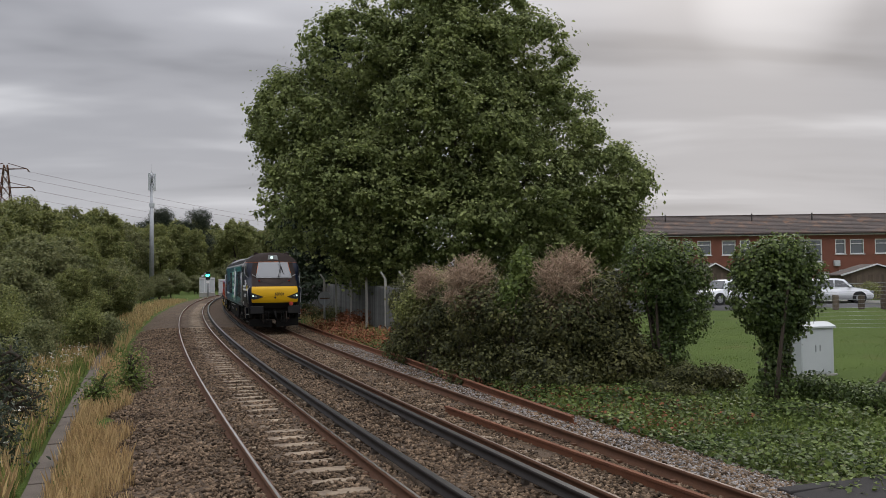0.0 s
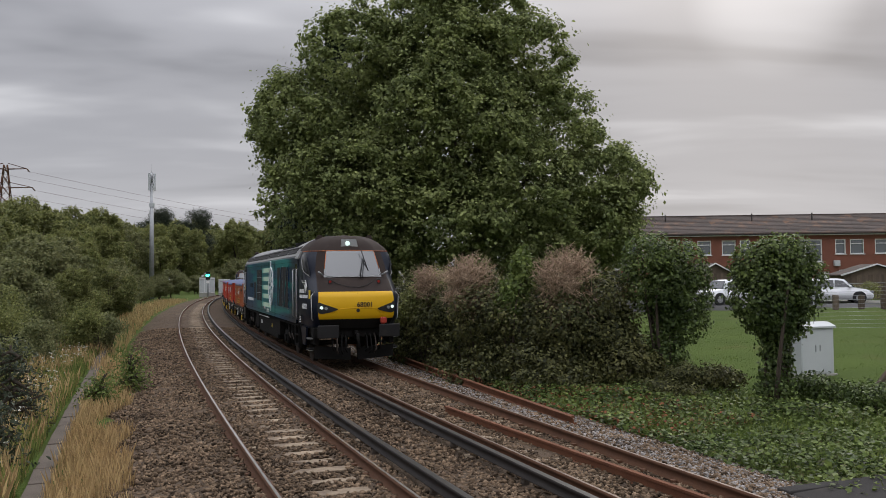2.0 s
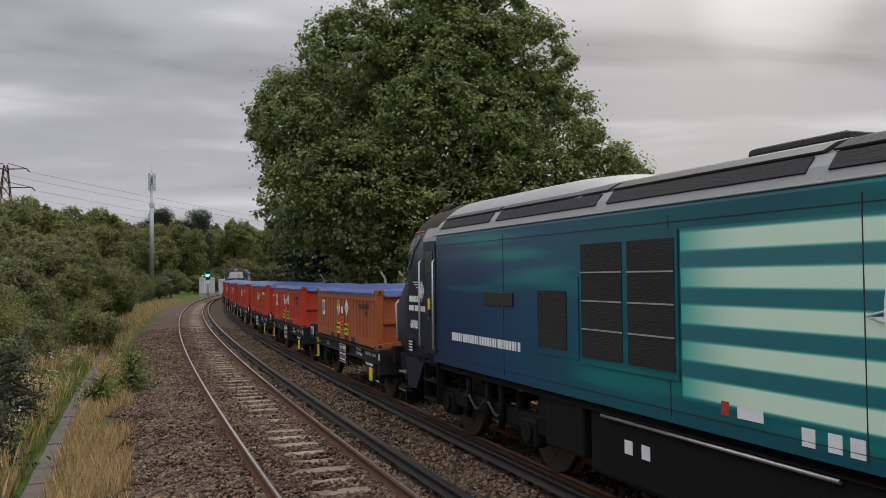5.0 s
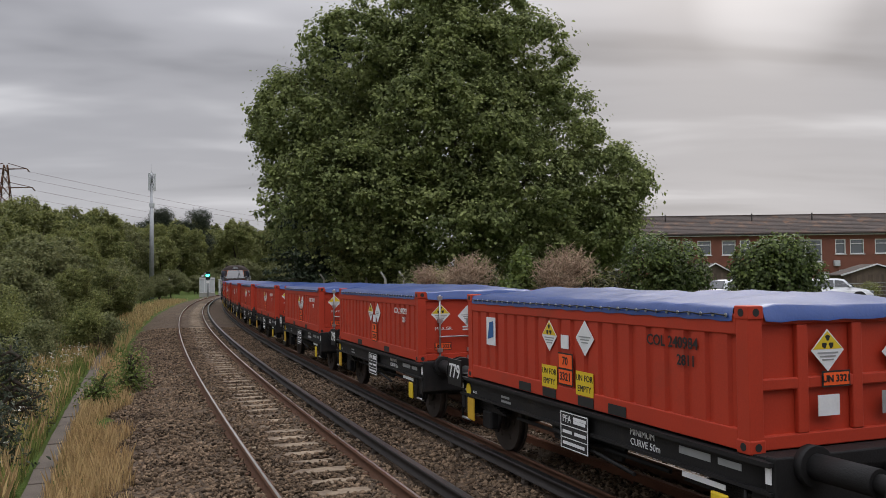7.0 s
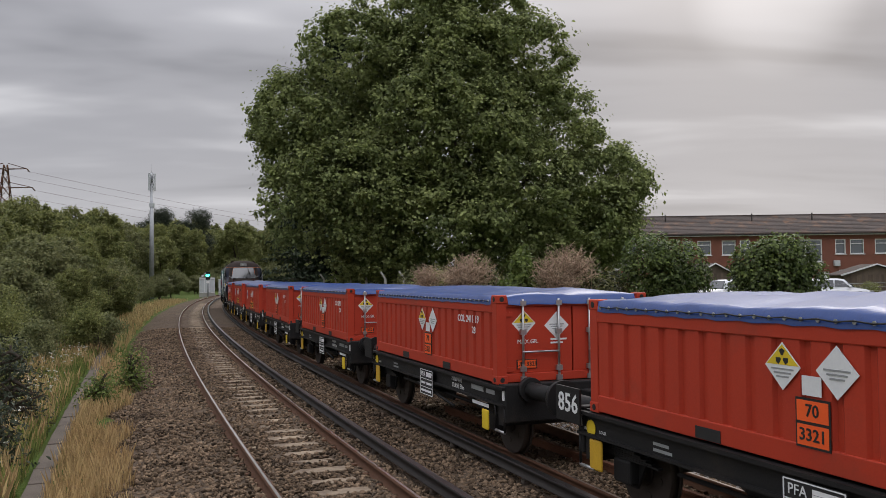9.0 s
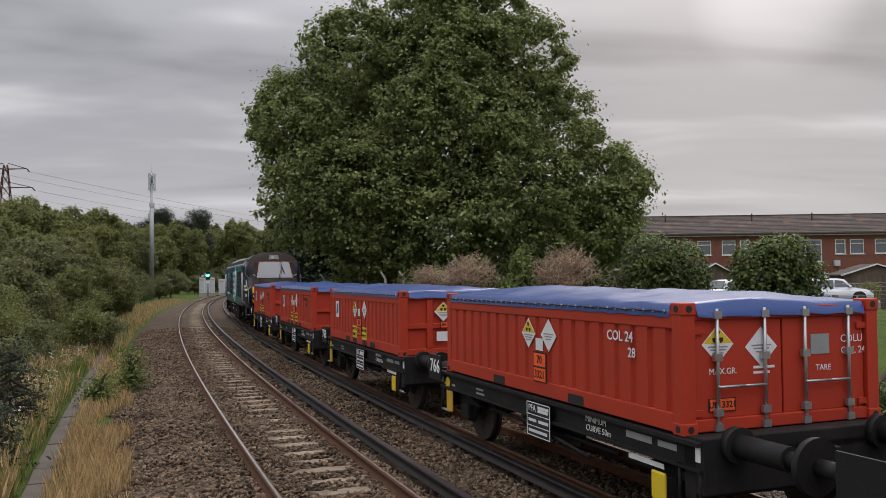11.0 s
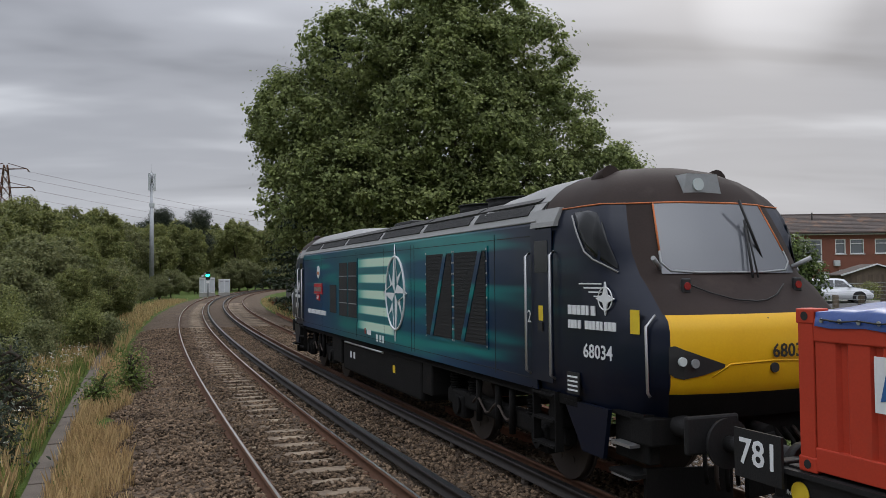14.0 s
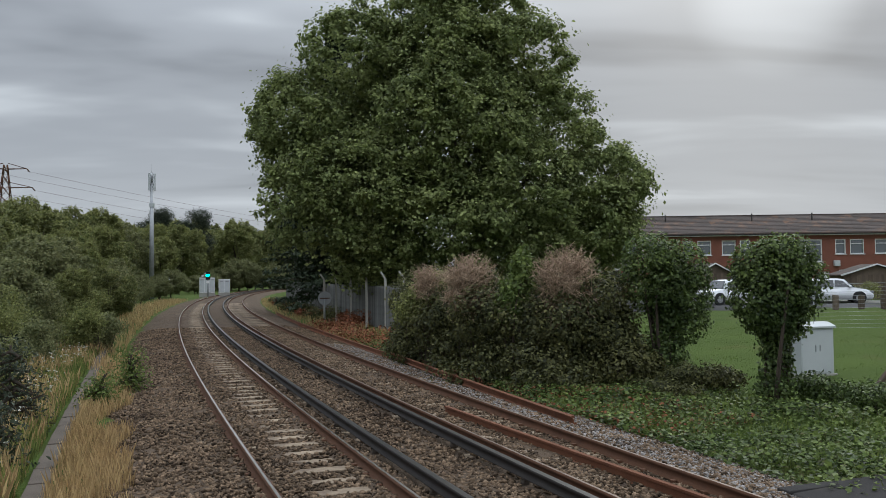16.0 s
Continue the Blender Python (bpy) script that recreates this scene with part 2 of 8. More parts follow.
M["carpaint"] = surface("white_car_paint", (0.75, 0.76, 0.78), (0.7, 0.71, 0.73), 1, 0.25, 0, 0.0, 30, coat=0.6)
M["tyre"] = surface("tyre_rubber", (0.03, 0.03, 0.03), (0.02, 0.02, 0.02), 4, 0.85, 0, 0.2, 60)
M["alloy"] = surface("alloy_wheel", (0.42, 0.42, 0.43), (0.3, 0.3, 0.31), 4, 0.35, 0.9, 0.0, 60)
M["carglass"] = glass_mat("car_glass", (0.02, 0.024, 0.028), 0.03)
M["green_light"] = glow_mat("green_aspect", (0.02, 1.0, 0.45), 14.0)


# ---- building helpers ----
def part(name, bm, material, parent=None, label="", smooth=False):
    """Links a bmesh as one mesh object under a thing or a part."""
    me = bpy.data.meshes.new(name)
    bmesh.ops.recalc_face_normals(bm, faces=bm.faces)
    bm.to_mesh(me)
    bm.free()
    for mt in (material if isinstance(material, (list, tuple)) else [material]):
        me.materials.append(mt)
    if smooth:
        me.shade_smooth()
    ob = new(name, me)
    ob.parent = parent
    return tagged(ob, label)


def quick(name, V, F, material, parent=None, label="", smooth=False):
    """A mesh object straight from arrays of corners and equal-sided faces."""
    V, F = np.asarray(V, np.float32), np.asarray(F, np.int32)
    me = bpy.data.meshes.new(name)
    n, k = F.shape
    me.vertices.add(len(V)); me.vertices.foreach_set("co", V.ravel())
    me.loops.add(n * k); me.loops.foreach_set("vertex_index", F.ravel())
    me.polygons.add(n); me.polygons.foreach_set("loop_start", np.arange(0, n * k, k, dtype=np.int32))
    if smooth:
        me.polygons.foreach_set("use_smooth", np.ones(n, bool))
    me.update(calc_edges=True)
    me.materials.append(material)
    ob = new(name, me)
    ob.parent = parent
    return tagged(ob, label)


def empty(name, m, label, category, group="", kind=""):
    ob = new(name)
    ob.empty_display_size = 0.2
    ob.matrix_basis = m
    return tagged(ob, label, category, group, kind)


def box(bm, x0, x1, y0, y1, z0, z1, bevel=0.0, mi=0):
    r = bmesh.ops.create_cube(bm, size=1)
    vs = r["verts"]
    for v in vs:
        v.co = ((x0 + x1) / 2 + v.co.x * (x1 - x0), (y0 + y1) / 2 + v.co.y * (y1 - y0), (z0 + z1) / 2 + v.co.z * (z1 - z0))
    fs = {f for v in vs for f in v.link_faces}
    for f in fs:
        f.material_index = mi
    if bevel:
        es = {e for v in vs for e in v.link_edges}
        bmesh.ops.bevel(bm, geom=list(es), offset=bevel, segments=2, affect="EDGES", profile=0.5)
    return bm


def rod(bm, p, q, r, seg=10, r2=None, mi=0):
    """A round bar from p to q."""
    p, q = Vector(p), Vector(q)
    d = q - p
    m = Matrix.Translation((p + q) / 2) @ d.to_track_quat("Z", "Y").to_matrix().to_4x4()
    c = bmesh.ops.create_cone(bm, cap_ends=True, segments=seg, radius1=r, radius2=r if r2 is None else r2, depth=d.length, matrix=m)
    for f in {f for v in c["verts"] for f in v.link_faces}:
        f.material_index = mi
        f.smooth = len(f.verts) == 4
    return bm


def prism(bm, outline, axis, a, b, mi=0):
    """An outline of 2D points pushed along an axis: 'x' takes (y, z), 'y' takes (x, z), 'z' takes (x, y)."""
    def at(p, w):
        return {"x": (w, p[0], p[1]), "y": (p[0], w, p[1]), "z": (p[0], p[1], w)}[axis]
    lo, hi = [bm.verts.new(at(p, a)) for p in outline], [bm.verts.new(at(p, b)) for p in outline]
    n = len(outline)
    fs = [bm.faces.new((lo[i], lo[(i + 1) % n], hi[(i + 1) % n], hi[i])) for i in range(n)]
    fs += [bm.faces.new(lo), bm.faces.new(hi[::-1])]
    for f in fs:
        f.material_index = mi
    return bm


def boxed(name, dims, material, parent, label="", bevel=0.0):
    return part(name, box(bmesh.new(), *dims, bevel), material, parent, label)


def rodded(name, p, q, r, material, parent, label="", seg=10):
    return part(name, rod(bmesh.new(), p, q, r, seg), material, parent, label)


def writing(text, size, m, material, parent, bold=0.0, name="lettering"):
    """Raised letters in the built-in font, lying in the xy plane of the pose m."""
    cu = bpy.data.curves.new(name, "FONT")
    cu.body, cu.size, cu.extrude, cu.offset = text, size, 0.002, bold
    cu.align_x, cu.align_y, cu.resolution_u = "CENTER", "CENTER", 2
    tmp = bpy.data.objects.new(name, cu)
    scene.collection.objects.link(tmp)
    me = bpy.data.meshes.new_from_object(tmp.evaluated_get(bpy.context.evaluated_depsgraph_get()))
    bpy.data.objects.remove(tmp)
    bpy.data.curves.remove(cu)
    me.materials.clear()
    me.materials.append(material)
    ob = new(name, me)
    ob.parent, ob.matrix_basis = parent, m
    return ob


# ---- the line of the railway: distance s along it grows away from the camera ----
S = np.arange(-170.0, 330.0, 0.25)
K = np.interp(S, (-170, -30, 0, 30, 60, 90, 120, 160, 220), (0.0018, 0.0021, 0.00176, 0.00142, 0.00148, 0.00164, 0.00182, 0.00201, 0.0022))
TH = np.cumsum(K) * 0.25
I0 = int(170 / 0.25)
TH = TH - TH[I0] - 0.3743
TX, TY = np.cumsum(np.sin(TH)) * 0.25, np.cumsum(np.cos(TH)) * 0.25
TX, TY = TX - TX[I0] + 0.7557, TY - TY[I0] + 5.0
APART = 3.616


def along(s, lat=0.0):
    """Place and heading at s, lat metres to the right of the middle of the near track."""
    th = np.interp(s, S, TH)
    return np.interp(s, S, TX) + lat * np.cos(th), np.interp(s, S, TY) - lat * np.sin(th), th


def lateral(x, y):
    """Where a place lies along and beside the line."""
    x, y = np.atleast_1d(x), np.atleast_1d(y)
    i = np.empty(len(x), int)
    for a in range(0, len(x), 2000):
        d = (x[a:a + 2000, None] - TX[::4]) ** 2 + (y[a:a + 2000, None] - TY[::4]) ** 2
        i[a:a + 2000] = d.argmin(1) * 4
    return S[i], (x - TX[i]) * np.cos(TH[i]) - (y - TY[i]) * np.sin(TH[i])


def ground_z(x, y):
    """Height of the land: a low cess on the left, a lawn that rises on the right."""
    s, lat = lateral(x, y)
    z = np.interp(lat, (-60, -14, -5, -3.2, 6.2, 8.0, 14, 34, 60), (0.3, 0.1, -0.3, -0.34, -0.40, -0.30, -0.12, 0.58, 0.62))
    return z


def strip(name, s0, s1, ds, profile, material, parent=None, label="", wob=0.0):
    """A ribbon along the line: profile is a list of (lat, z)."""
    ss = np.arange(s0, s1 + ds / 2, ds)
    P = np.array(profile)
    x, y, th = along(ss)
    V = np.zeros((len(ss), len(P), 3))
    V[:, :, 0] = x[:, None] + P[:, 0] * np.cos(th)[:, None]
    V[:, :, 1] = y[:, None] - P[:, 0] * np.sin(th)[:, None]
    V[:, :, 2] = P[:, 1]
    if wob:
        V[:, :, 2] += np.random.normal(0, wob, V.shape[:2])
        V[:, :, :2] += np.random.normal(0, wob * 1.5, V.shape[:2] + (2,))
    a = np.arange(len(ss) * len(P)).reshape(len(ss), len(P))
    F = np.stack([a[:-1, :-1], a[:-1, 1:], a[1:, 1:], a[1:, :-1]], -1).reshape(-1, 4)
    return quick(name, V.reshape(-1, 3), F, material, parent, label, smooth=wob == 0 and len(P) > 8)


# ---- ground ----
def build_ground():
    def axis(lo, hi, fine_lo, fine_hi, step):
        a = np.arange(fine_lo, fine_hi, step)
        left, right = [fine_lo], [a[-1]]
        w = step
        while left[-1] > lo:
            w *= 1.25; left.append(left[-1] - w)
        w = step
        while right[-1] < hi:
            w *= 1.25; right.append(right[-1] + w)
        return np.concatenate([left[:0:-1], a, right[1:]])
    X, Y = axis(-1800, 1800, -45, 60, 0.7), axis(-400, 2500, 0, 110, 0.7)
    gx, gy = np.meshgrid(X, Y)
    z = ground_z(gx.ravel(), gy.ravel()) + np.random.normal(0, 0.02, gx.size)
    a = np.arange(gx.size).reshape(gx.shape)
    F = np.stack([a[:-1, :-1], a[:-1, 1:], a[1:, 1:], a[1:, :-1]], -1).reshape(-1, 4)
    ob = quick("ground", np.stack([gx.ravel(), gy.ravel(), z], 1), F, M["grass"], smooth=True)
    tagged(ob, "rough green grass and earth beside the railway", "ground", kind="structure")


build_ground()
bed = strip("ballast_bed", -60, 320, 0.5, [(-3.1, -0.45), (-2.75, -0.34), (-2.3, -0.22), (-1.6, -0.165), (-0.95, -0.155), (-0.6, -0.158), (-0.25, -0.158), (-0.1, -0.19), (0.45, -0.19), (0.62, -0.162), (0.95, -0.16), (1.8, -0.19),
            (2.65, -0.16), (3.0, -0.18), (3.6, -0.18), (4.2, -0.18), (4.55, -0.16), (5.1, -0.19), (5.6, -0.27), (6.3, -0.36), (6.8, -0.46)], M["ballast"], wob=0.012)
tagged(bed, "brown-grey stone ballast under both tracks", "ballast", kind="structure")


def scatter_stones(name, n, s0, s1, lat0, lat1, size, bias=1.6, material="stone", label="loose angular grey-brown ballast stones between the rails"):
    """Broken stones lying on the bed: many small eight-sided lumps."""
    s = s0 + (s1 - s0) * np.random.rand(n) ** bias
    lat = lat0 + (lat1 - lat0) * np.random.rand(n)
    keep = np.ones(n, bool)
    for r in (-0.7525, 0.7525, 1.17, APART - 1.17, APART - 0.7525, APART + 0.7525):
        keep &= abs(lat - r) > 0.06
    # sleepers stay mostly clear
    on = (abs(lat - 0.17) < 0.36) & (abs((s / 0.65) % 1 - 0.5) < 0.17)
    keep &= ~(on & (np.random.rand(n) < 0.9))
    s, lat = s[keep], lat[keep]
    n = len(s)
    x, y, _ = along(s, lat)
    z = np.interp(lat, (-3.1, -2.75, -2.3, -1.6, -0.95, -0.6, -0.25, -0.1, 0.45, 0.62, 0.95, 1.8, 2.65, 3.0, 3.6, 4.2, 4.55, 5.1, 5.6, 6.3), (-0.45, -0.34, -0.22, -0.165, -0.155, -0.158, -0.158, -0.19, -0.19, -0.162, -0.16, -0.19, -0.16, -0.18, -0.18, -0.18, -0.16, -0.19, -0.27, -0.36))
    base = np.array([(1, 0, 0), (0, 1, 0), (-1, 0, 0), (0, -1, 0), (0, 0, 1), (0, 0, -1)], float)
    tri = np.array([(0, 1, 4), (1, 2, 4), (2, 3, 4), (3, 0, 4), (1, 0, 5), (2, 1, 5), (3, 2, 5), (0, 3, 5)])
    d = base[None] * np.random.uniform(0.55, 1.25, (n, 6, 1)) + np.random.normal(0, 0.22, (n, 6, 3))
    ang = np.random.rand(n, 3) * 6.28
    ca, sa = np.cos(ang), np.sin(ang)
    d = np.stack([d[..., 0] * ca[:, :1] - d[..., 1] * sa[:, :1], d[..., 0] * sa[:, :1] + d[..., 1] * ca[:, :1], d[..., 2]], -1)
    d = np.stack([d[..., 0], d[..., 1] * ca[:, 1:2] - d[..., 2] * sa[:, 1:2], d[..., 1] * sa[:, 1:2] + d[..., 2] * ca[:, 1:2]], -1)
    d *= (size * np.random.uniform(0.6, 1.5, n))[:, None, None]
    d[..., 2] *= 0.75
    V = d + np.stack([x, y, z + size * 0.25 + np.random.rand(n) * size * 0.3], 1)[:, None, :]
    F = (tri[None] + (np.arange(n) * 6)[:, None, None]).reshape(-1, 3)
    ob = quick(name, V.reshape(-1, 3), F, M[material])
    return tagged(ob, label, "ballast stones", kind="stuff")


scatter_stones("ballast_stones", 86000, 2.0, 44.0, -2.9, 6.2, 0.033)
scatter_stones("grey_chippings", 9000, 2.5, 30.0, 4.75, 6.25, 0.03, 1.3, "chippings", "pale grey stone chippings at the edge of the bank")


# ---- tracks ----
def rail_profile(lat, wide=0.07, foot=0.14):
    """Foot, web and head of a flat-bottom rail, head top at z = 0."""
    h, f = wide / 2, foot / 2
    return ([(lat - f, -0.159), (lat - f, -0.148), (lat - 0.012, -0.125), (lat - 0.009, -0.05), (lat - h, -0.036), (lat - h, -0.006), (lat - h + 0.008, 0)],
            [(lat - h + 0.008, 0.0004), (lat + h - 0.008, 0.0004)],
            [(lat + h - 0.008, 0), (lat + h, -0.006), (lat + h, -0.036), (lat + 0.009, -0.05), (lat + 0.012, -0.125), (lat + f, -0.148), (lat + f, -0.159)])


def build_track(lat, label, cond_side):
    track = empty("railway_track", Matrix.Identity(4), label, "railway track", kind="structure")
    for side in (-1, 1):
        a, b, c = rail_profile(lat + side * 0.7525)
        r = strip("rail", -60, 320, 0.5, a + b + c, M["railside"], track, "rusty steel rail with a polished head")
        strip("rail_head", -60, 320, 0.5, [(b[0][0] + 0.01, 0.003), (b[1][0] - 0.008, 0.003)], M["railhead"] if lat == 0 else M["railhead_dull"], r)
    # the conductor rail, raised on pots
    cl = lat + cond_side * 1.17
    cr = strip("conductor_rail", -60, 320, 0.5, [(cl - 0.07, -0.06), (cl - 0.07, -0.045), (cl - 0.03, -0.03), (cl - 0.028, 0.03), (cl - 0.05, 0.045), (cl - 0.05, 0.075),
               (cl - 0.045, 0.08), (cl + 0.045, 0.08), (cl + 0.05, 0.075), (cl + 0.05, 0.045), (cl + 0.028, 0.03), (cl + 0.03, -0.03), (cl + 0.07, -0.045), (cl + 0.07, -0.06)],
               M["thirdrail"], track, "black steel conductor rail")
    strip("contact_face", -60, 320, 0.5, [(cl - 0.042, 0.083), (cl + 0.042, 0.083)], M["thirdtop"], cr)
    return track


TRACKS = [build_track(0.0, "curving rusty railway track on pale concrete sleepers", 1),
          build_track(APART, "curving railway track with dark sleepers on which the train runs", -1)]


def build_sleepers():
    bm = box(bmesh.new(), -1.26, 1.26, -0.125, 0.125, -0.36, -0.165, 0.015)
    me = bpy.data.meshes.new("sleeper")
    bm.to_mesh(me); bm.free()
    me.materials.append(M["concrete"])
    pot = rod(bmesh.new(), (0, 0, -0.17), (0, 0, -0.06), 0.06, 8, 0.045)
    mp = bpy.data.meshes.new("insulator")
    pot.to_mesh(mp); pot.free()
    mp.materials.append(M["trough"])
    clip = bmesh.new()
    for q in (-1, 1):
        for k in (-1, 1):
            box(clip, q * 0.7525 + k * 0.1 - 0.035, q * 0.7525 + k * 0.1 + 0.035, -0.04, 0.04, -0.168, -0.125, 0.008)
    mc = bpy.data.meshes.new("rail_clip")
    clip.to_mesh(mc); clip.free()
    mc.materials.append(M["railside"])
    for k, (track, lat, s1) in enumerate(((TRACKS[0], 0.0, 92), (TRACKS[1], APART, 92))):
        for i in range(4, int(s1 / 0.65)):
            s = (i + 0.5) * 0.65 + random.uniform(-0.02, 0.02)
            x, y, th = along(s, lat)
            ob = new("sleeper", me)
            ob.parent = track
            ob.matrix_basis = Matrix.Translation((x, y, random.uniform(-0.02, 0.004))) @ Matrix.Rotation(-th + random.uniform(-0.012, 0.012), 4, "Z")
            if i < 60:
                c = new("rail_clip", mc)
                c.parent, c.matrix_basis = track, Matrix.Translation((x, y, 0)) @ Matrix.Rotation(-th, 4, "Z")
            if i % 4 == 0:
                cs = 1 if k == 0 else -1
                px, py, _ = along(s, lat + cs * 1.17)
                p = new("insulator", mp)
                p.parent, p.matrix_basis = track, Matrix.Translation((px, py, 0))


def loose_rail(s0, s1, lat0, lat1, z, lean, label):
    """An old rail left lying beside or between the tracks."""
    ss = np.linspace(s0, s1, 30)
    lat = np.interp(ss, (s0, s1), (lat0, lat1))
    prof = np.array([(-0.07, 0), (-0.07, 0.012), (-0.012, 0.03), (-0.009, 0.11), (-0.036, 0.122), (-0.036, 0.15), (0.036, 0.15), (0.036, 0.122), (0.009, 0.11), (0.012, 0.03), (0.07, 0.012), (0.07, 0)]) * (1.0, 1.15)
    c, sn = math.cos(lean), math.sin(lean)
    prof = np.stack([prof[:, 0] * c - prof[:, 1] * sn, prof[:, 0] * sn + prof[:, 1] * c], 1)
    x, y, th = along(ss, lat)
    V = np.zeros((len(ss), 12, 3))
    V[..., 0] = x[:, None] + prof[:, 0] * np.cos(th)[:, None]
    V[..., 1] = y[:, None] - prof[:, 0] * np.sin(th)[:, None]
    V[..., 2] = z + prof[:, 1]
    a = np.arange(len(ss) * 12).reshape(len(ss), 12)
    F = np.stack([a[:-1], np.roll(a, -1, 1)[:-1], np.roll(a, -1, 1)[1:], a[1:]], -1).reshape(-1, 4)
    bm = bmesh.new()
    vs = [bm.verts.new(p) for p in V.reshape(-1, 3)]
    for f in F:
        bm.faces.new([vs[i] for i in f])
    bm.faces.new([vs[i] for i in a[0]]); bm.faces.new([vs[i] for i in a[-1][::-1]])
    ob = part("old_rail", bm, M["rust"])
    return tagged(ob, label, "rail", "discarded rails")


loose_rail(2.0, 11.4, 3.95, 3.55, -0.2, 0.0, "deep orange-rusted spare rail lying between the running rails")
loose_rail(9.4, 24.0, 5.35, 6.0, -0.22, 0.2, "rusted spare rail lying on the ballast edge with a sawn end")
loose_rail(24.4, 62.0, 5.95, 6.3, -0.28, 0.0, "long rust-brown spare rail beside the undergrowth")
loose_rail(16.0, 27.0, 6.3, 6.45, -0.3, 0.2, "second rusted spare rail against the undergrowth")


# ---- cess on the left: cable trough lids ----
def build_trough():
    t = empty("cable_trough", Matrix.Identity(4), "weathered concrete cable trough route with lids along the cess", "cable trough", kind="structure")
    bm = box(bmesh.new(), -0.14, 0.14, -0.485, 0.485, -0.06, 0.0, 0.012)
    me = bpy.data.meshes.new("trough_lid")
    bm.to_mesh(me); bm.free()
    me.materials.append(M["trough"])
    for i in range(42):
        x, y, th = along(1.0 + i * 1.0, -3.57 - 0.02 * max(0, i - 22))
        ob = new("trough_lid", me)
        ob.parent = t
        ob.matrix_basis = Matrix.Translation((x, y, -0.25 + random.uniform(-0.01, 0.012))) @ Matrix.Rotation(-th + random.uniform(-0.02, 0.02), 4, "Z")
    strip("trough_wall", 0, 24, 1.0, [(-3.7, -0.45), (-3.7, -0.31), (-3.44, -0.31), (-3.44, -0.45)], M["trough"], t)


build_trough()


# ---- plants ----
def leaves(centres, normals, size, fold=0.35, slim=0.6, loose=0.42):
    """One small folded leaf (two triangles) at every centre, lying roughly across its normal."""
    n = len(centres)
    nr = normals + np.random.normal(0, loose, (n, 3))
    nr /= np.linalg.norm(nr, axis=1, keepdims=True) + 1e-9
    r = np.random.normal(0, 1, (n, 3))
    u = np.cross(nr, r); u /= np.linalg.norm(u, axis=1, keepdims=True) + 1e-9
    v = np.cross(nr, u)
    sz = (size * np.random.uniform(0.6, 1.35, n))[:, None]
    V = np.stack([centres - u * sz * 0.5, centres + v * sz * slim * 0.5 + nr * sz * fold * 0.3, centres + u * sz * 0.5, centres - v * sz * slim * 0.5 + nr * sz * fold * 0.3], 1)
    return V.reshape(-1, 3), np.arange(n * 4).reshape(n, 4)


def lobes_cloud(lobes, n, shell=0.55, clump=0.0, per=1):
    """Points in and near the skins of ellipsoid lobes (x, y, z, rx, ry, rz), gathered in twig-end clumps."""
    L = np.array(lobes, float)
    w = (L[:, 3] * L[:, 4] * L[:, 5]) ** (2 / 3)
    m = max(1, n // per)
    i = np.random.choice(len(L), m, p=w / w.sum())
    d = np.random.normal(0, 1, (m, 3)); d /= np.linalg.norm(d, axis=1, keepdims=True)
    rad = shell + (1.08 - shell) * np.random.rand(m) ** 0.6
    c = L[i, :3] + d * L[i, 3:] * rad[:, None]
    nr = d / L[i, 3:]
    nr /= np.linalg.norm(nr, axis=1, keepdims=True)
    if per > 1:
        c, nr = np.repeat(c, per, 0), np.repeat(nr, per, 0)
        c = c + np.random.normal(0, clump, c.shape)
    return c, nr


def bough(bm, p, q, r0, r1, bend=0.15, seg=6, rings=5):
    """A tapered, slightly crooked limb."""
    p, q = Vector(p), Vector(q)
    side = Vector((random.uniform(-1, 1), random.uniform(-1, 1), random.uniform(-0.3, 0.6))) * (q - p).length * bend
    prev = None
    for k in range(rings):
        t = k / (rings - 1)
        c = p.lerp(q, t) + side * math.sin(t * math.pi) + Vector((random.uniform(-1, 1), random.uniform(-1, 1), 0)) * r0 * 0.15
        r = r0 + (r1 - r0) * t
        z = (q - p).normalized()
        x = z.orthogonal().normalized(); y = z.cross(x)
        ring = [bm.verts.new(c + (x * math.cos(a) + y * math.sin(a)) * r * random.uniform(0.92, 1.08)) for a in [2 * math.pi * i / seg for i in range(seg)]]
        if prev:
            for i in range(seg):
                bm.faces.new((prev[i], prev[(i + 1) % seg], ring[(i + 1) % seg], ring[i])).smooth = True
        prev = ring
    bm.faces.new(prev)


def crown_lobes(rx, ry, z0, z1, n, small=0.34, rnd=None):
    """Lobes over an egg-shaped crown."""
    rnd = rnd or random
    out = []
    zc, rz = (z0 + z1) / 2, (z1 - z0) / 2
    for k in range(n):
        t = (k + 0.5) / n * 2 - 1
        a = k * 2.399963 + rnd.uniform(-0.3, 0.3)
        w = math.sqrt(max(0, 1 - t * t))
        f = rnd.uniform(0.55, 0.8)
        r = rnd.uniform(0.75, 1.2) * small
        out.append((rx * w * f * math.cos(a), ry * w * f * math.sin(a), zc + rz * t * 0.74, rx * r, ry * r, rz * r * 1.05))
    return out


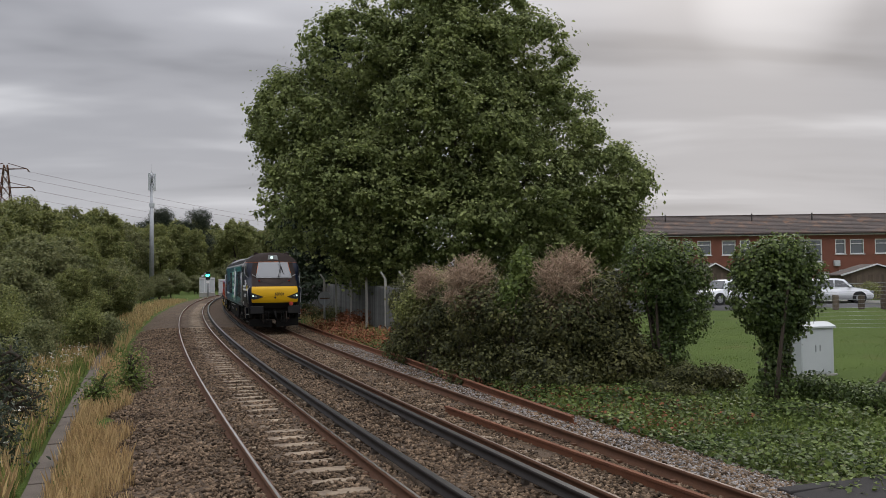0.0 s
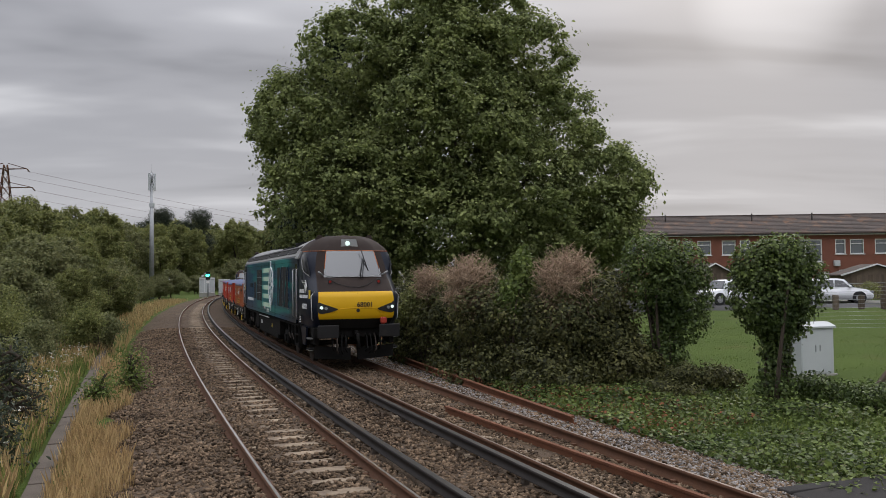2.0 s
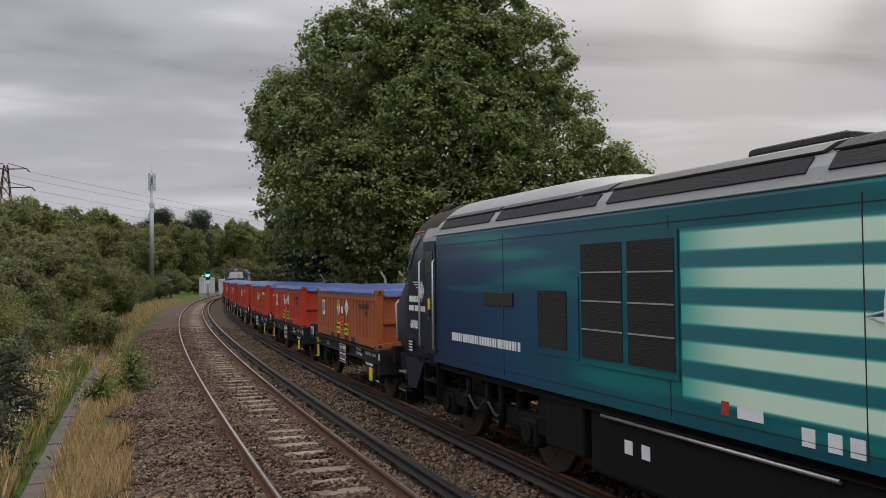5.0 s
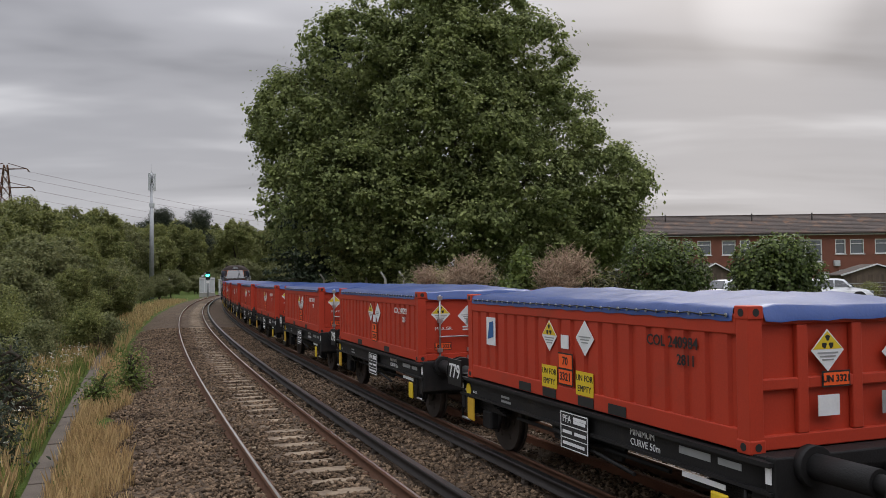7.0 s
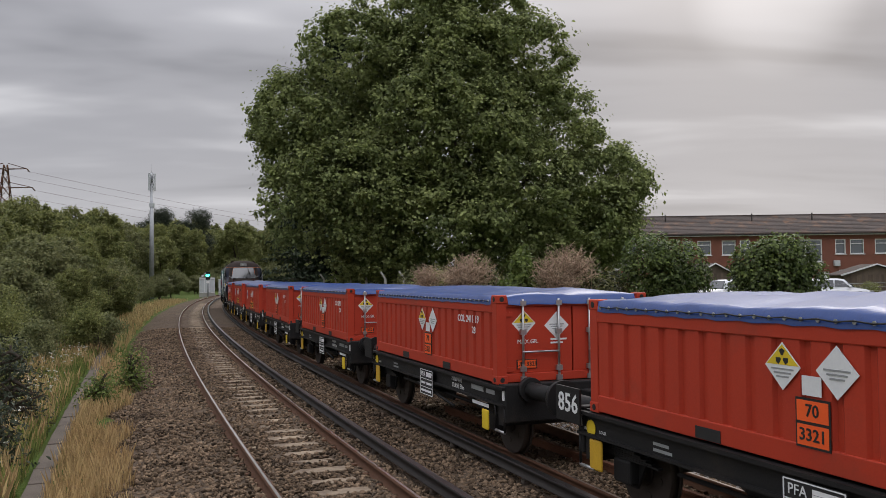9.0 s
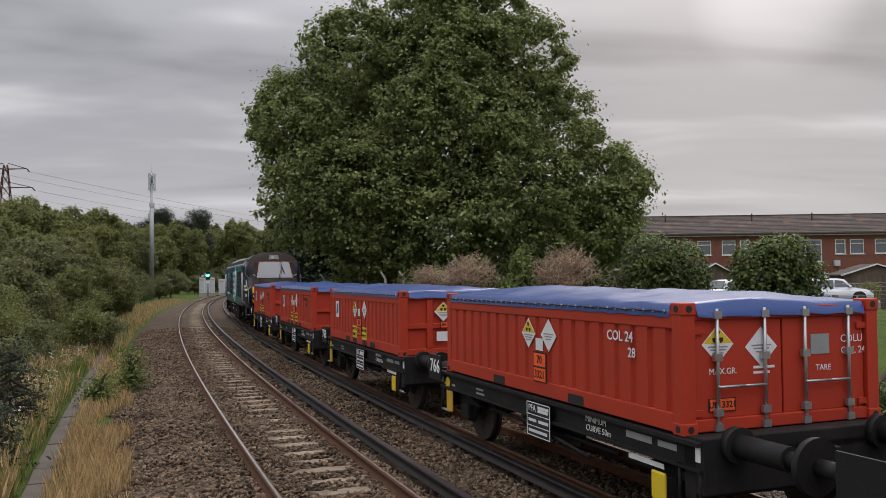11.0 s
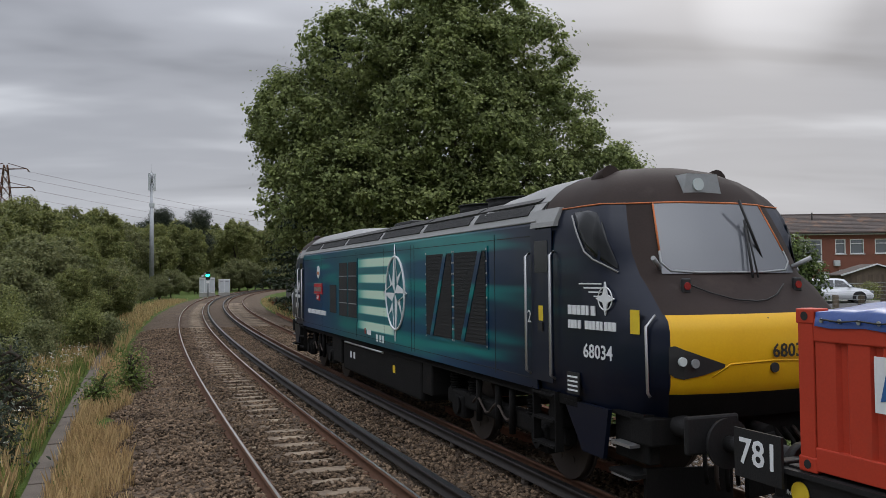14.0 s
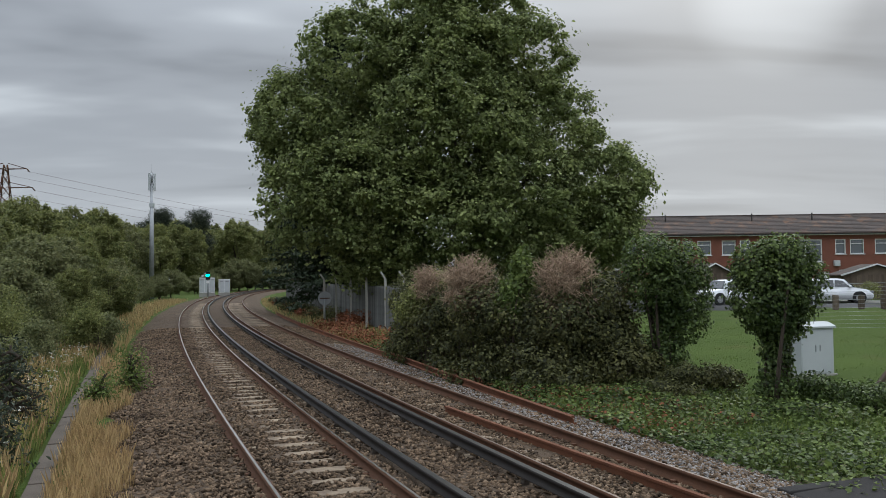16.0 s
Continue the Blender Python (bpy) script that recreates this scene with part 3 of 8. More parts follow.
def tree(name, m, lobes, n, leaf, material, label, trunk_h, trunk_r, per=7, clump=0.22, category="tree", shell=0.5, group="", slim=0.6, base=(0, 0)):
    t = empty(name, m, label, category, group)
    bm = bmesh.new()
    top = Vector((base[0] + random.uniform(-0.3, 0.3), base[1], trunk_h))
    bough(bm, (base[0], base[1], -0.3), top, trunk_r, trunk_r * 0.7, 0.04, 9, 6)
    for l in lobes[:14]:
        c = Vector(l[:3])
        bough(bm, top - Vector((0, 0, random.uniform(0, trunk_h * 0.35))), c, trunk_r * 0.42, trunk_r * 0.08, 0.12, 5, 5)
    part("trunk", bm, M["bark"], t, "dark rough-barked trunk and limbs")
    c, nr = lobes_cloud(lobes, n, shell, clump, per)
    V, F = leaves(c, nr * 0.7 + np.array((0, 0, 0.65)), leaf, slim=slim)
    quick("crown", V, F, material, t)
    return t


def conifer(name, m, h, r, n, material, label, tiers=26, size=0.34, bare=0.06, group=""):
    """A spired conifer: drooping boughs in tiers round a straight stem."""
    t = empty(name, m, label, "conifer tree", group)
    bm = bmesh.new()
    bough(bm, (0, 0, -0.3), (0, 0, h * 0.97), 0.016 * h, 0.02, 0.0, 8, 6)
    C, Nn = [], []
    for k in range(tiers):
        f = k / tiers
        z = h * (bare + (1 - bare) * f)
        rr = r * (1 - f) ** 0.75 * random.uniform(0.85, 1.1) + 0.15
        for j in range(max(4, int(9 * (1 - f) + 3))):
            a = random.uniform(0, 6.28)
            L = rr * random.uniform(0.7, 1.12)
            tip = Vector((math.cos(a) * L, math.sin(a) * L, z - L * 0.12 + random.uniform(-0.2, 0.35)))
            if j % 2 == 0:
                bough(bm, (0, 0, z), tip, 0.05, 0.012, 0.05, 4, 3)
            q = max(6, int(n / tiers / (9 * (1 - f) + 3)))
            s = np.random.rand(q) ** 0.6
            w = 0.32 * (1 - 0.5 * s)
            p = np.outer(s, np.array(tip) - (0, 0, z)) + (0, 0, z) + np.random.normal(0, 1, (q, 3)) * w[:, None] * (0.8, 0.8, 0.5)
            C.append(p); Nn.append(np.tile((math.cos(a) * 0.4, math.sin(a) * 0.4, 0.6), (q, 1)))
    part("trunk", bm, M["bark"], t)
    V, F = leaves(np.concatenate(C), np.concatenate(Nn), size, slim=0.35)
    quick("crown", V, F, material, t)
    return t


def spot(x, y, turn=0.0, scale=1.0, dz=0.0):
    z = float(ground_z(np.array([x]), np.array([y]))[0])
    return Matrix.Translation((x, y, z + dz)) @ Matrix.Rotation(turn, 4, "Z") @ Matrix.Scale(scale, 4)


# the great broad tree behind the undergrowth, and the conifers beside it
random.seed(11); np.random.seed(11)
OAK = [(0.0, 0, 9.0, 5.0, 4.4, 4.8), (-1.7, -0.6, 14.4, 2.8, 2.8, 2.6), (1.5, 0.2, 14.2, 2.5, 2.7, 2.8), (-4.5, -1.2, 12.0, 2.5, 2.8, 2.5), (3.4, -0.8, 12.0, 2.5, 2.8, 2.4),
       (-6.4, -0.6, 8.8, 3.0, 3.2, 3.0), (4.9, -1.2, 8.8, 2.3, 2.8, 2.5), (7.2, -1.6, 6.0, 2.3, 2.6, 2.0), (0.2, -3.4, 8.2, 4.0, 3.0, 3.6), (-3.6, -3.2, 5.8, 3.4, 3.0, 2.8),
       (3.0, -3.4, 5.6, 3.4, 3.0, 2.8), (5.6, -2.6, 4.6, 2.8, 2.6, 2.2), (-6.2, -2.2, 5.4, 2.6, 2.6, 2.4), (0.2, -4.2, 4.2, 3.4, 2.6, 2.1), (-0.4, -2.2, 11.6, 3.2, 2.8, 2.7),
       (0.2, 0, 16.0, 2.6, 2.4, 1.7), (8.2, -1.2, 6.4, 1.1, 1.2, 1.0), (-7.9, -0.8, 9.6, 1.5, 1.6, 2.0), (-3.0, -3.2, 3.2, 2.4, 2.0, 1.6), (3.2, -3.2, 3.2, 2.6, 2.0, 1.5), (7.0, -1.6, 4.0, 2.2, 2.2, 1.6), (5.0, -1.0, 2.6, 3.0, 2.0, 1.6), (-2.0, -1.0, 2.4, 3.6, 2.0, 1.6)]


def sprays(lobes, k, f):
    """Smaller sprays of foliage over the skins of the main lobes."""
    out = []
    for x, y, z, a, b, c in lobes:
        for _ in range(k):
            d = Vector((random.gauss(0, 1), random.gauss(0, 1) - 0.25, random.gauss(0, 1) + 0.15)).normalized()
            r = random.uniform(0.7, 1.25) * f
            q = random.uniform(0.72, 0.98)
            out.append((x + d.x * a * q, y + d.y * b * q, z + d.z * c * q, a * r, b * r, c * r * 0.95))
    return out


def great_tree():
    t = empty("broadleaf_tree", spot(0.45, 52.0, 0, 1.3), "tall spreading broadleaf tree in dense dull-green summer leaf", "tree")
    bm = bmesh.new()
    bough(bm, (-3.2, 0, -0.3), (-2.6, 0, 5.0), 0.45, 0.32, 0.04, 10, 6)
    bough(bm, (1.6, 0.4, -0.3), (1.4, 0, 5.0), 0.38, 0.28, 0.04, 10, 6)
    for l in OAK:
        bough(bm, (-2.6 if l[0] < -0.5 else 1.4, 0, 4.2), l[:3], 0.2, 0.04, 0.1, 6, 5)
    part("trunk", bm, M["bark"], t, "twin dark trunks and limbs")
    sp = sprays(OAK, 26, 0.2)
    fine = sprays(OAK, 85, 0.1)
    fine = [(x, y, z, a * random.uniform(0.8, 1.5), b * random.uniform(0.8, 1.5), c * random.uniform(0.55, 0.85)) for x, y, z, a, b, c in fine]
    c, nr = lobes_cloud(sp, 90000, 0.45, 0.1, 6)
    cf, nf = lobes_cloud(fine, 150000, 0.3, 0.07, 5)
    c, nr = np.concatenate([c, cf]), np.concatenate([nr, nf])
    c2, n2 = lobes_cloud(OAK + [(-3, 0.5, 9, 3.8, 3, 4.4), (2.5, 0.5, 7.5, 4.0, 3, 4.0), (-1.2, 0, 12, 3.6, 2.6, 3.4), (0, 0.5, 5.5, 6, 2.5, 2.6)], 52000, 0.15, 0.3, 6)
    V, F = leaves(np.concatenate([c, c2]), np.concatenate([nr, n2]) * 0.8 + np.array((0, -0.1, 0.5)), 0.175, slim=0.72)
    quick("crown", V, F, M["leaf_oak"], t)


great_tree()
conifer("conifer_tree", spot(-8.5, 67.0), 24.2, 5.2, 26000, M["leaf_conifer"], "dark spired conifer hedging tree behind the broad crown", 40, 0.5)
conifer("conifer_tree", spot(-11.6, 77.0), 18.2, 4.8, 26000, M["leaf_conifer"], "dark drooping conifer at the edge of the line", 34, 0.5, 0.16)
conifer("conifer_tree", spot(-8.0, 76.0), 19.0, 5.0, 16000, M["leaf_conifer"], "dark drooping conifer in the row beside the line", 30, 0.5)


# woodland on the far left and in the distance
def templates():
    out = []
    for k, (rx, z0, z1, mt, nm) in enumerate(((3.0, 1.2, 7.2, "leaf_far", "dull-green woodland tree in full leaf"), (2.6, 1.0, 8.6, "leaf_birch", "slender light-green birch tree in full leaf"),
                                              (3.4, 0.6, 6.0, "leaf_willow", "grey-green bushy sallow tree"))):
        random.seed(30 + k); np.random.seed(30 + k)
        lb = crown_lobes(rx, rx, z0, z1, 13, 0.36)
        lb = [l[:3] + tuple(0.8 * v for v in l[3:]) for l in lb] + [(x, y, z, a, b, c * 0.65) for x, y, z, a, b, c in sprays(lb, 22, 0.2)]
        out.append(tree("woodland_tree", pose(0, -300 - 20 * k, 0), lb, 24000, 0.2, M[mt], nm, z0 + 1.2, 0.16, per=6, clump=0.1, shell=0.4, group="woodland"))
    random.seed(40); np.random.seed(40)
    pl = [(random.uniform(-1.6, 1.6), random.uniform(-1.6, 1.6), z, random.uniform(1.0, 2.0), random.uniform(1.0, 2.0), 0.8) for z in (6.4, 7.6, 8.4, 9.4, 10.2, 11.2, 11.9)]
    out.append(tree("pine_tree", pose(0, -380, 0), pl, 8000, 0.3, M["leaf_pine"], "dark umbrella-crowned pine tree", 6.8, 0.2, per=8, clump=0.25, shell=0.3, group="woodland", slim=0.3))
    return out


def woodland():
    T = templates()
    random.seed(5)
    used = set()

    def put(k, x, y, sc):
        m = spot(x, y, random.uniform(0, 6.28))
        sc *= random.uniform(0.88, 1.14)
        src = T[k]
        if k in used:
            src = copy_thing(src, m)
        used.add(k)
        src.matrix_basis = m @ Matrix.Scale(sc, 4)
    # beside the line, from near to far: distance, picture column as a slope, height
    for y, sl, h, k in ((34, -0.52, 3.4, 2), (38, -0.44, 3.0, 1), (42, -0.50, 4.2, 2), (47, -0.40, 3.6, 0), (50, -0.47, 5.0, 2), (55, -0.53, 6.0, 0), (58, -0.43, 5.6, 1), (62, -0.40, 4.0, 2),
                        (66, -0.48, 6.6, 0), (70, -0.41, 6.2, 1), (74, -0.52, 8.0, 0), (78, -0.45, 7.6, 1), (84, -0.405, 5.5, 2), (88, -0.49, 9.0, 0), (92, -0.43, 8.8, 1), (98, -0.405, 7.0, 0),
                        (104, -0.50, 10.5, 1), (108, -0.455, 10.5, 0), (112, -0.41, 9.8, 1), (118, -0.40, 8.6, 2), (124, -0.53, 12, 0), (128, -0.48, 12, 1), (132, -0.435, 12, 0), (136, -0.395, 11.0, 1),
                        (150, -0.362, 10.5, 0), (148, -0.335, 9.4, 1), (150, -0.52, 13.5, 1), (155, -0.46, 13.6, 0), (160, -0.42, 13.2, 1), (166, -0.37, 12.5, 0), (172, -0.345, 11.5, 1), (30, -0.56, 3.0, 2),
                        (60, -0.56, 7, 0), (80, -0.57, 9, 0), (96, -0.56, 11, 1), (180, -0.315, 12, 0), (185, -0.30, 11, 1), (44, -0.55, 4.0, 1), (112, -0.35, 2.6, 2), (118, -0.338, 2.8, 2), (125, -0.325, 3.4, 2)):
        put(k, sl * y, y, h * (1.0 + 0.14 * min(1, y / 120)) / (7.4, 8.8, 6.2)[k])
    # thickets that close the view along both sides of the bend
    for i in range(17):
        x, y, _ = along(96 + 6.0 * i, -6.8 - random.uniform(0, 2.5) - (3.5 if 118 < 96 + 6.0 * i < 142 else 0))
        put(2, float(x), float(y), random.uniform(0.4, 0.55) + 0.004 * i)
    for i in range(16):
        x, y, _ = along(104 + 9.0 * i, 12.5 + random.uniform(0, 4))
        put(random.choice((0, 2)), float(x), float(y), random.uniform(0.7, 1.1))
    # the far side of the curve, closing the view
    for i in range(26):
        y = random.uniform(205, 300)
        sl = -0.34 + 0.2 * (i / 25) + random.uniform(-0.01, 0.01)
        put(random.choice((0, 0, 1)), sl * y, y, random.uniform(1.75, 2.5) * y / 240)
    for i in range(10):
        y = random.uniform(175, 215)
        put(2, (-0.272 + 0.085 * i / 9) * y, y, random.uniform(0.75, 1.1))
    for sl, y, sc in ((-0.336, 190, 1.42), (-0.322, 194, 1.5), (-0.303, 192, 1.3), (-0.292, 196, 1.36), (-0.345, 200, 1.3), (-0.47, 190, 1.25), (-0.475, 186, 1.2)):
        put(3, sl * y, y, sc)
    # beyond the houses
    for i in range(14):
        y = random.uniform(120, 150)
        put(random.choice((0, 1)), (0.46 + 0.1 * i / 13) * y, y, random.uniform(0.95, 1.15))


woodland()


# ---- the train ----
BODY_RED = surface("container_red", (0.45, 0.043, 0.018), (0.33, 0.032, 0.015), 1.2, 0.55, 0, 0.12, 50, dirt=(0.26, 0.045, 0.025), dirt_scale=0.9, dirt_at=0.56)
BODY_BROWN = surface("container_faded", (0.34, 0.092, 0.03), (0.26, 0.066, 0.025), 1.2, 0.6, 0, 0.15, 50, dirt=(0.2, 0.07, 0.035), dirt_scale=0.9, dirt_at=0.55)
FRAME = surface("wagon_black", (0.02, 0.0195, 0.0195), (0.012, 0.0115, 0.0115), 2, 0.6, 0.1, 0.3, 50, dirt=(0.042, 0.034, 0.028), dirt_scale=1.5, spec=0.2)
TARP = surface("blue_tarpaulin", (0.012, 0.05, 0.21), (0.009, 0.037, 0.16), 1.5, 0.4, 0, 0.2, 30, dirt=(0.06, 0.1, 0.27), dirt_scale=0.8, coat=0.2, spec=0.4)
SIGN_WHITE = surface("sign_white", (0.75, 0.76, 0.76), (0.62, 0.63, 0.64), 6, 0.5, 0, 0.0, 40)
SIGN_YELLOW = surface("sign_yellow", (0.72, 0.52, 0.03), (0.62, 0.44, 0.03), 6, 0.5, 0, 0.0, 40)
SIGN_ORANGE = surface("sign_orange", (0.9, 0.125, 0.025), (0.8, 0.1, 0.022), 6, 0.5, 0, 0.0, 40)
SIGN_BLACK = surface("sign_black", (0.02, 0.02, 0.02), (0.03, 0.03, 0.03), 6, 0.6, 0, 0.0, 40)
SIGN_BLUE = surface("sign_blue", (0.03, 0.12, 0.32), (0.03, 0.1, 0.26), 6, 0.5, 0, 0.0, 40)
SIGN_GREY = surface("sign_grey", (0.3, 0.31, 0.31), (0.24, 0.25, 0.25), 6, 0.5, 0, 0.0, 40)
WHEEL = surface("wheel_steel", (0.075, 0.06, 0.05), (0.045, 0.036, 0.032), 5, 0.65, 0.5, 0.2, 60)
TREAD = surface("wheel_tread", (0.5, 0.49, 0.48), (0.4, 0.38, 0.37), 5, 0.3, 1.0, 0.05, 60)
CHROME = surface("bare_steel", (0.45, 0.45, 0.45), (0.34, 0.34, 0.34), 5, 0.35, 0.8, 0.05, 60)

# place of the leading locomotive's middle along the line, and the wagon pitch
PITCH = 8.588
WAGONS = 10


def lead(t):
    return 46.06 - 8.404 * t - 0.1342 * t * t + 0.00141 * t ** 3 - 0.2 * max(0.0, t - 14.5) ** 2


def vehicle_pose(s, half):
    """A vehicle on the far track whose wheels stand half metres before and behind its middle; its x points the way it runs."""
    ax, ay, _ = along(s - half, APART)
    bx, by, _ = along(s + half, APART)
    return pose((ax + bx) / 2, (ay + by) / 2, 0, 0, 0, math.degrees(math.atan2(ay - by, ax - bx)))


NEAR = pose(0, 0, 0, 90, 0, 0)      # lettering that faces the near side (-y)
FRONT = pose(0, 0, 0, 90, 0, 90)    # lettering that faces forward (+x)


def wheelset(parent, x, r, gauge=0.7525, disc=None):
    """An axle with two wheels; its own space turns about the axle."""
    ws = part("wheelset", rod(bmesh.new(), (0, -gauge - 0.12, 0), (0, gauge + 0.12, 0), 0.08, 10), WHEEL, parent)
    ws.matrix_basis = pose(x, 0, r)
    for k in (-1, 1):
        bm = bmesh.new()
        rod(bm, (0, k * (gauge - 0.035), 0), (0, k * (gauge + 0.065), 0), r, 28)
        rod(bm, (0, k * (gauge - 0.06), 0), (0, k * (gauge - 0.033), 0), r + 0.028, 28)
        rod(bm, (0, k * (gauge + 0.06), 0), (0, k * (gauge + 0.1), 0), r * 0.35, 16)
        for j in range(6):
            a = j * math.pi / 3
            rod(bm, (r * 0.6 * math.cos(a), k * (gauge + 0.06), r * 0.6 * math.sin(a)), (r * 0.6 * math.cos(a), k * (gauge + 0.075), r * 0.6 * math.sin(a)), 0.045, 6)
        part("wheel", bm, WHEEL, ws)
    ws["r"] = r
    return ws


def buffer(parent, x, y, z, way, oval=False):
    bm = bmesh.new()
    rod(bm, (x - way * 0.99, y, z), (x - way * 0.30, y, z), 0.11, 16)
    rod(bm, (x - way * 0.99, y, z), (x - way * 0.9, y, z), 0.17, 16)
    rod(bm, (x - way * 0.32, y, z), (x - way * 0.05, y, z), 0.075, 14)
    if oval:
        box(bm, min(x, x - way * 0.06), max(x, x - way * 0.06), y - 0.3, y + 0.3, z - 0.18, z + 0.18, 0.025)
    else:
        rod(bm, (x - way * 0.05, y, z), (x, y, z), 0.235, 28, 0.225 if way > 0 else 0.225)
    return part("buffer", bm, FRAME, parent)


def diamond(parent, cx, cz, r, upper, lower, face, off, trefoil=False):
    """A hazard diamond: two triangles, the upper of another colour, on the near side or the front."""
    def plate(pts, mt, nm, d=0.006):
        bm = bmesh.new()
        if face == "near":
            prism(bm, pts, "y", off - d, off)
        else:
            prism(bm, pts, "x", off, off + d)
        return part(nm, bm, mt, p0)
    bm = bmesh.new()
    pts = [(cx - r, cz), (cx, cz - r), (cx + r, cz), (cx, cz + r)]
    prism(bm, pts, "y" if face == "near" else "x", off - 0.004 if face == "near" else off, off if face == "near" else off + 0.004)
    p0 = part("hazard_diamond", bm, lower, parent, "square hazard label standing on its corner")
    k = 0.9
    if upper is not lower:
        plate([(cx - r * k, cz + 0.01), (cx + r * k, cz + 0.01), (cx, cz + r * k)], upper, "label_half")
    if trefoil:
        for a in (90, 210, 330):
            q = [(cx + 0.02 * r, cz + 0.36 * r)]
            q = [(cx + math.cos(radians(a + w)) * rr * r, cz + 0.36 * r + math.sin(radians(a + w)) * rr * r) for w, rr in ((-26, 0.1), (-28, 0.34), (0, 0.38), (28, 0.34), (26, 0.1))]
            plate(q, SIGN_BLACK, "trefoil_blade", 0.009)
    for i in range(3):
        w = r * (0.62 - 0.14 * i)
        z = cz - r * (0.12 + 0.16 * i) + (r * 0.2 if upper is lower else 0)
        plate([(cx - w, z - r * 0.035), (cx + w, z - r * 0.035), (cx + w, z + r * 0.035), (cx - w, z + r * 0.035)], SIGN_GREY, "text_bar", 0.008)
    return p0


def sign(name, parent, x0, x1, z0, z1, face, off, mt, label="", d=0.006):
    if face == "near":
        return boxed(name, (x0, x1, off - d, off, z0, z1), mt, parent, label)
    return boxed(name, (off, off + d, x0, x1, z0, z1), mt, parent, label)


ZB, HH = 1.047, 1.244      # container floor above the rails and its height
CL, CW = 6.058, 2.438


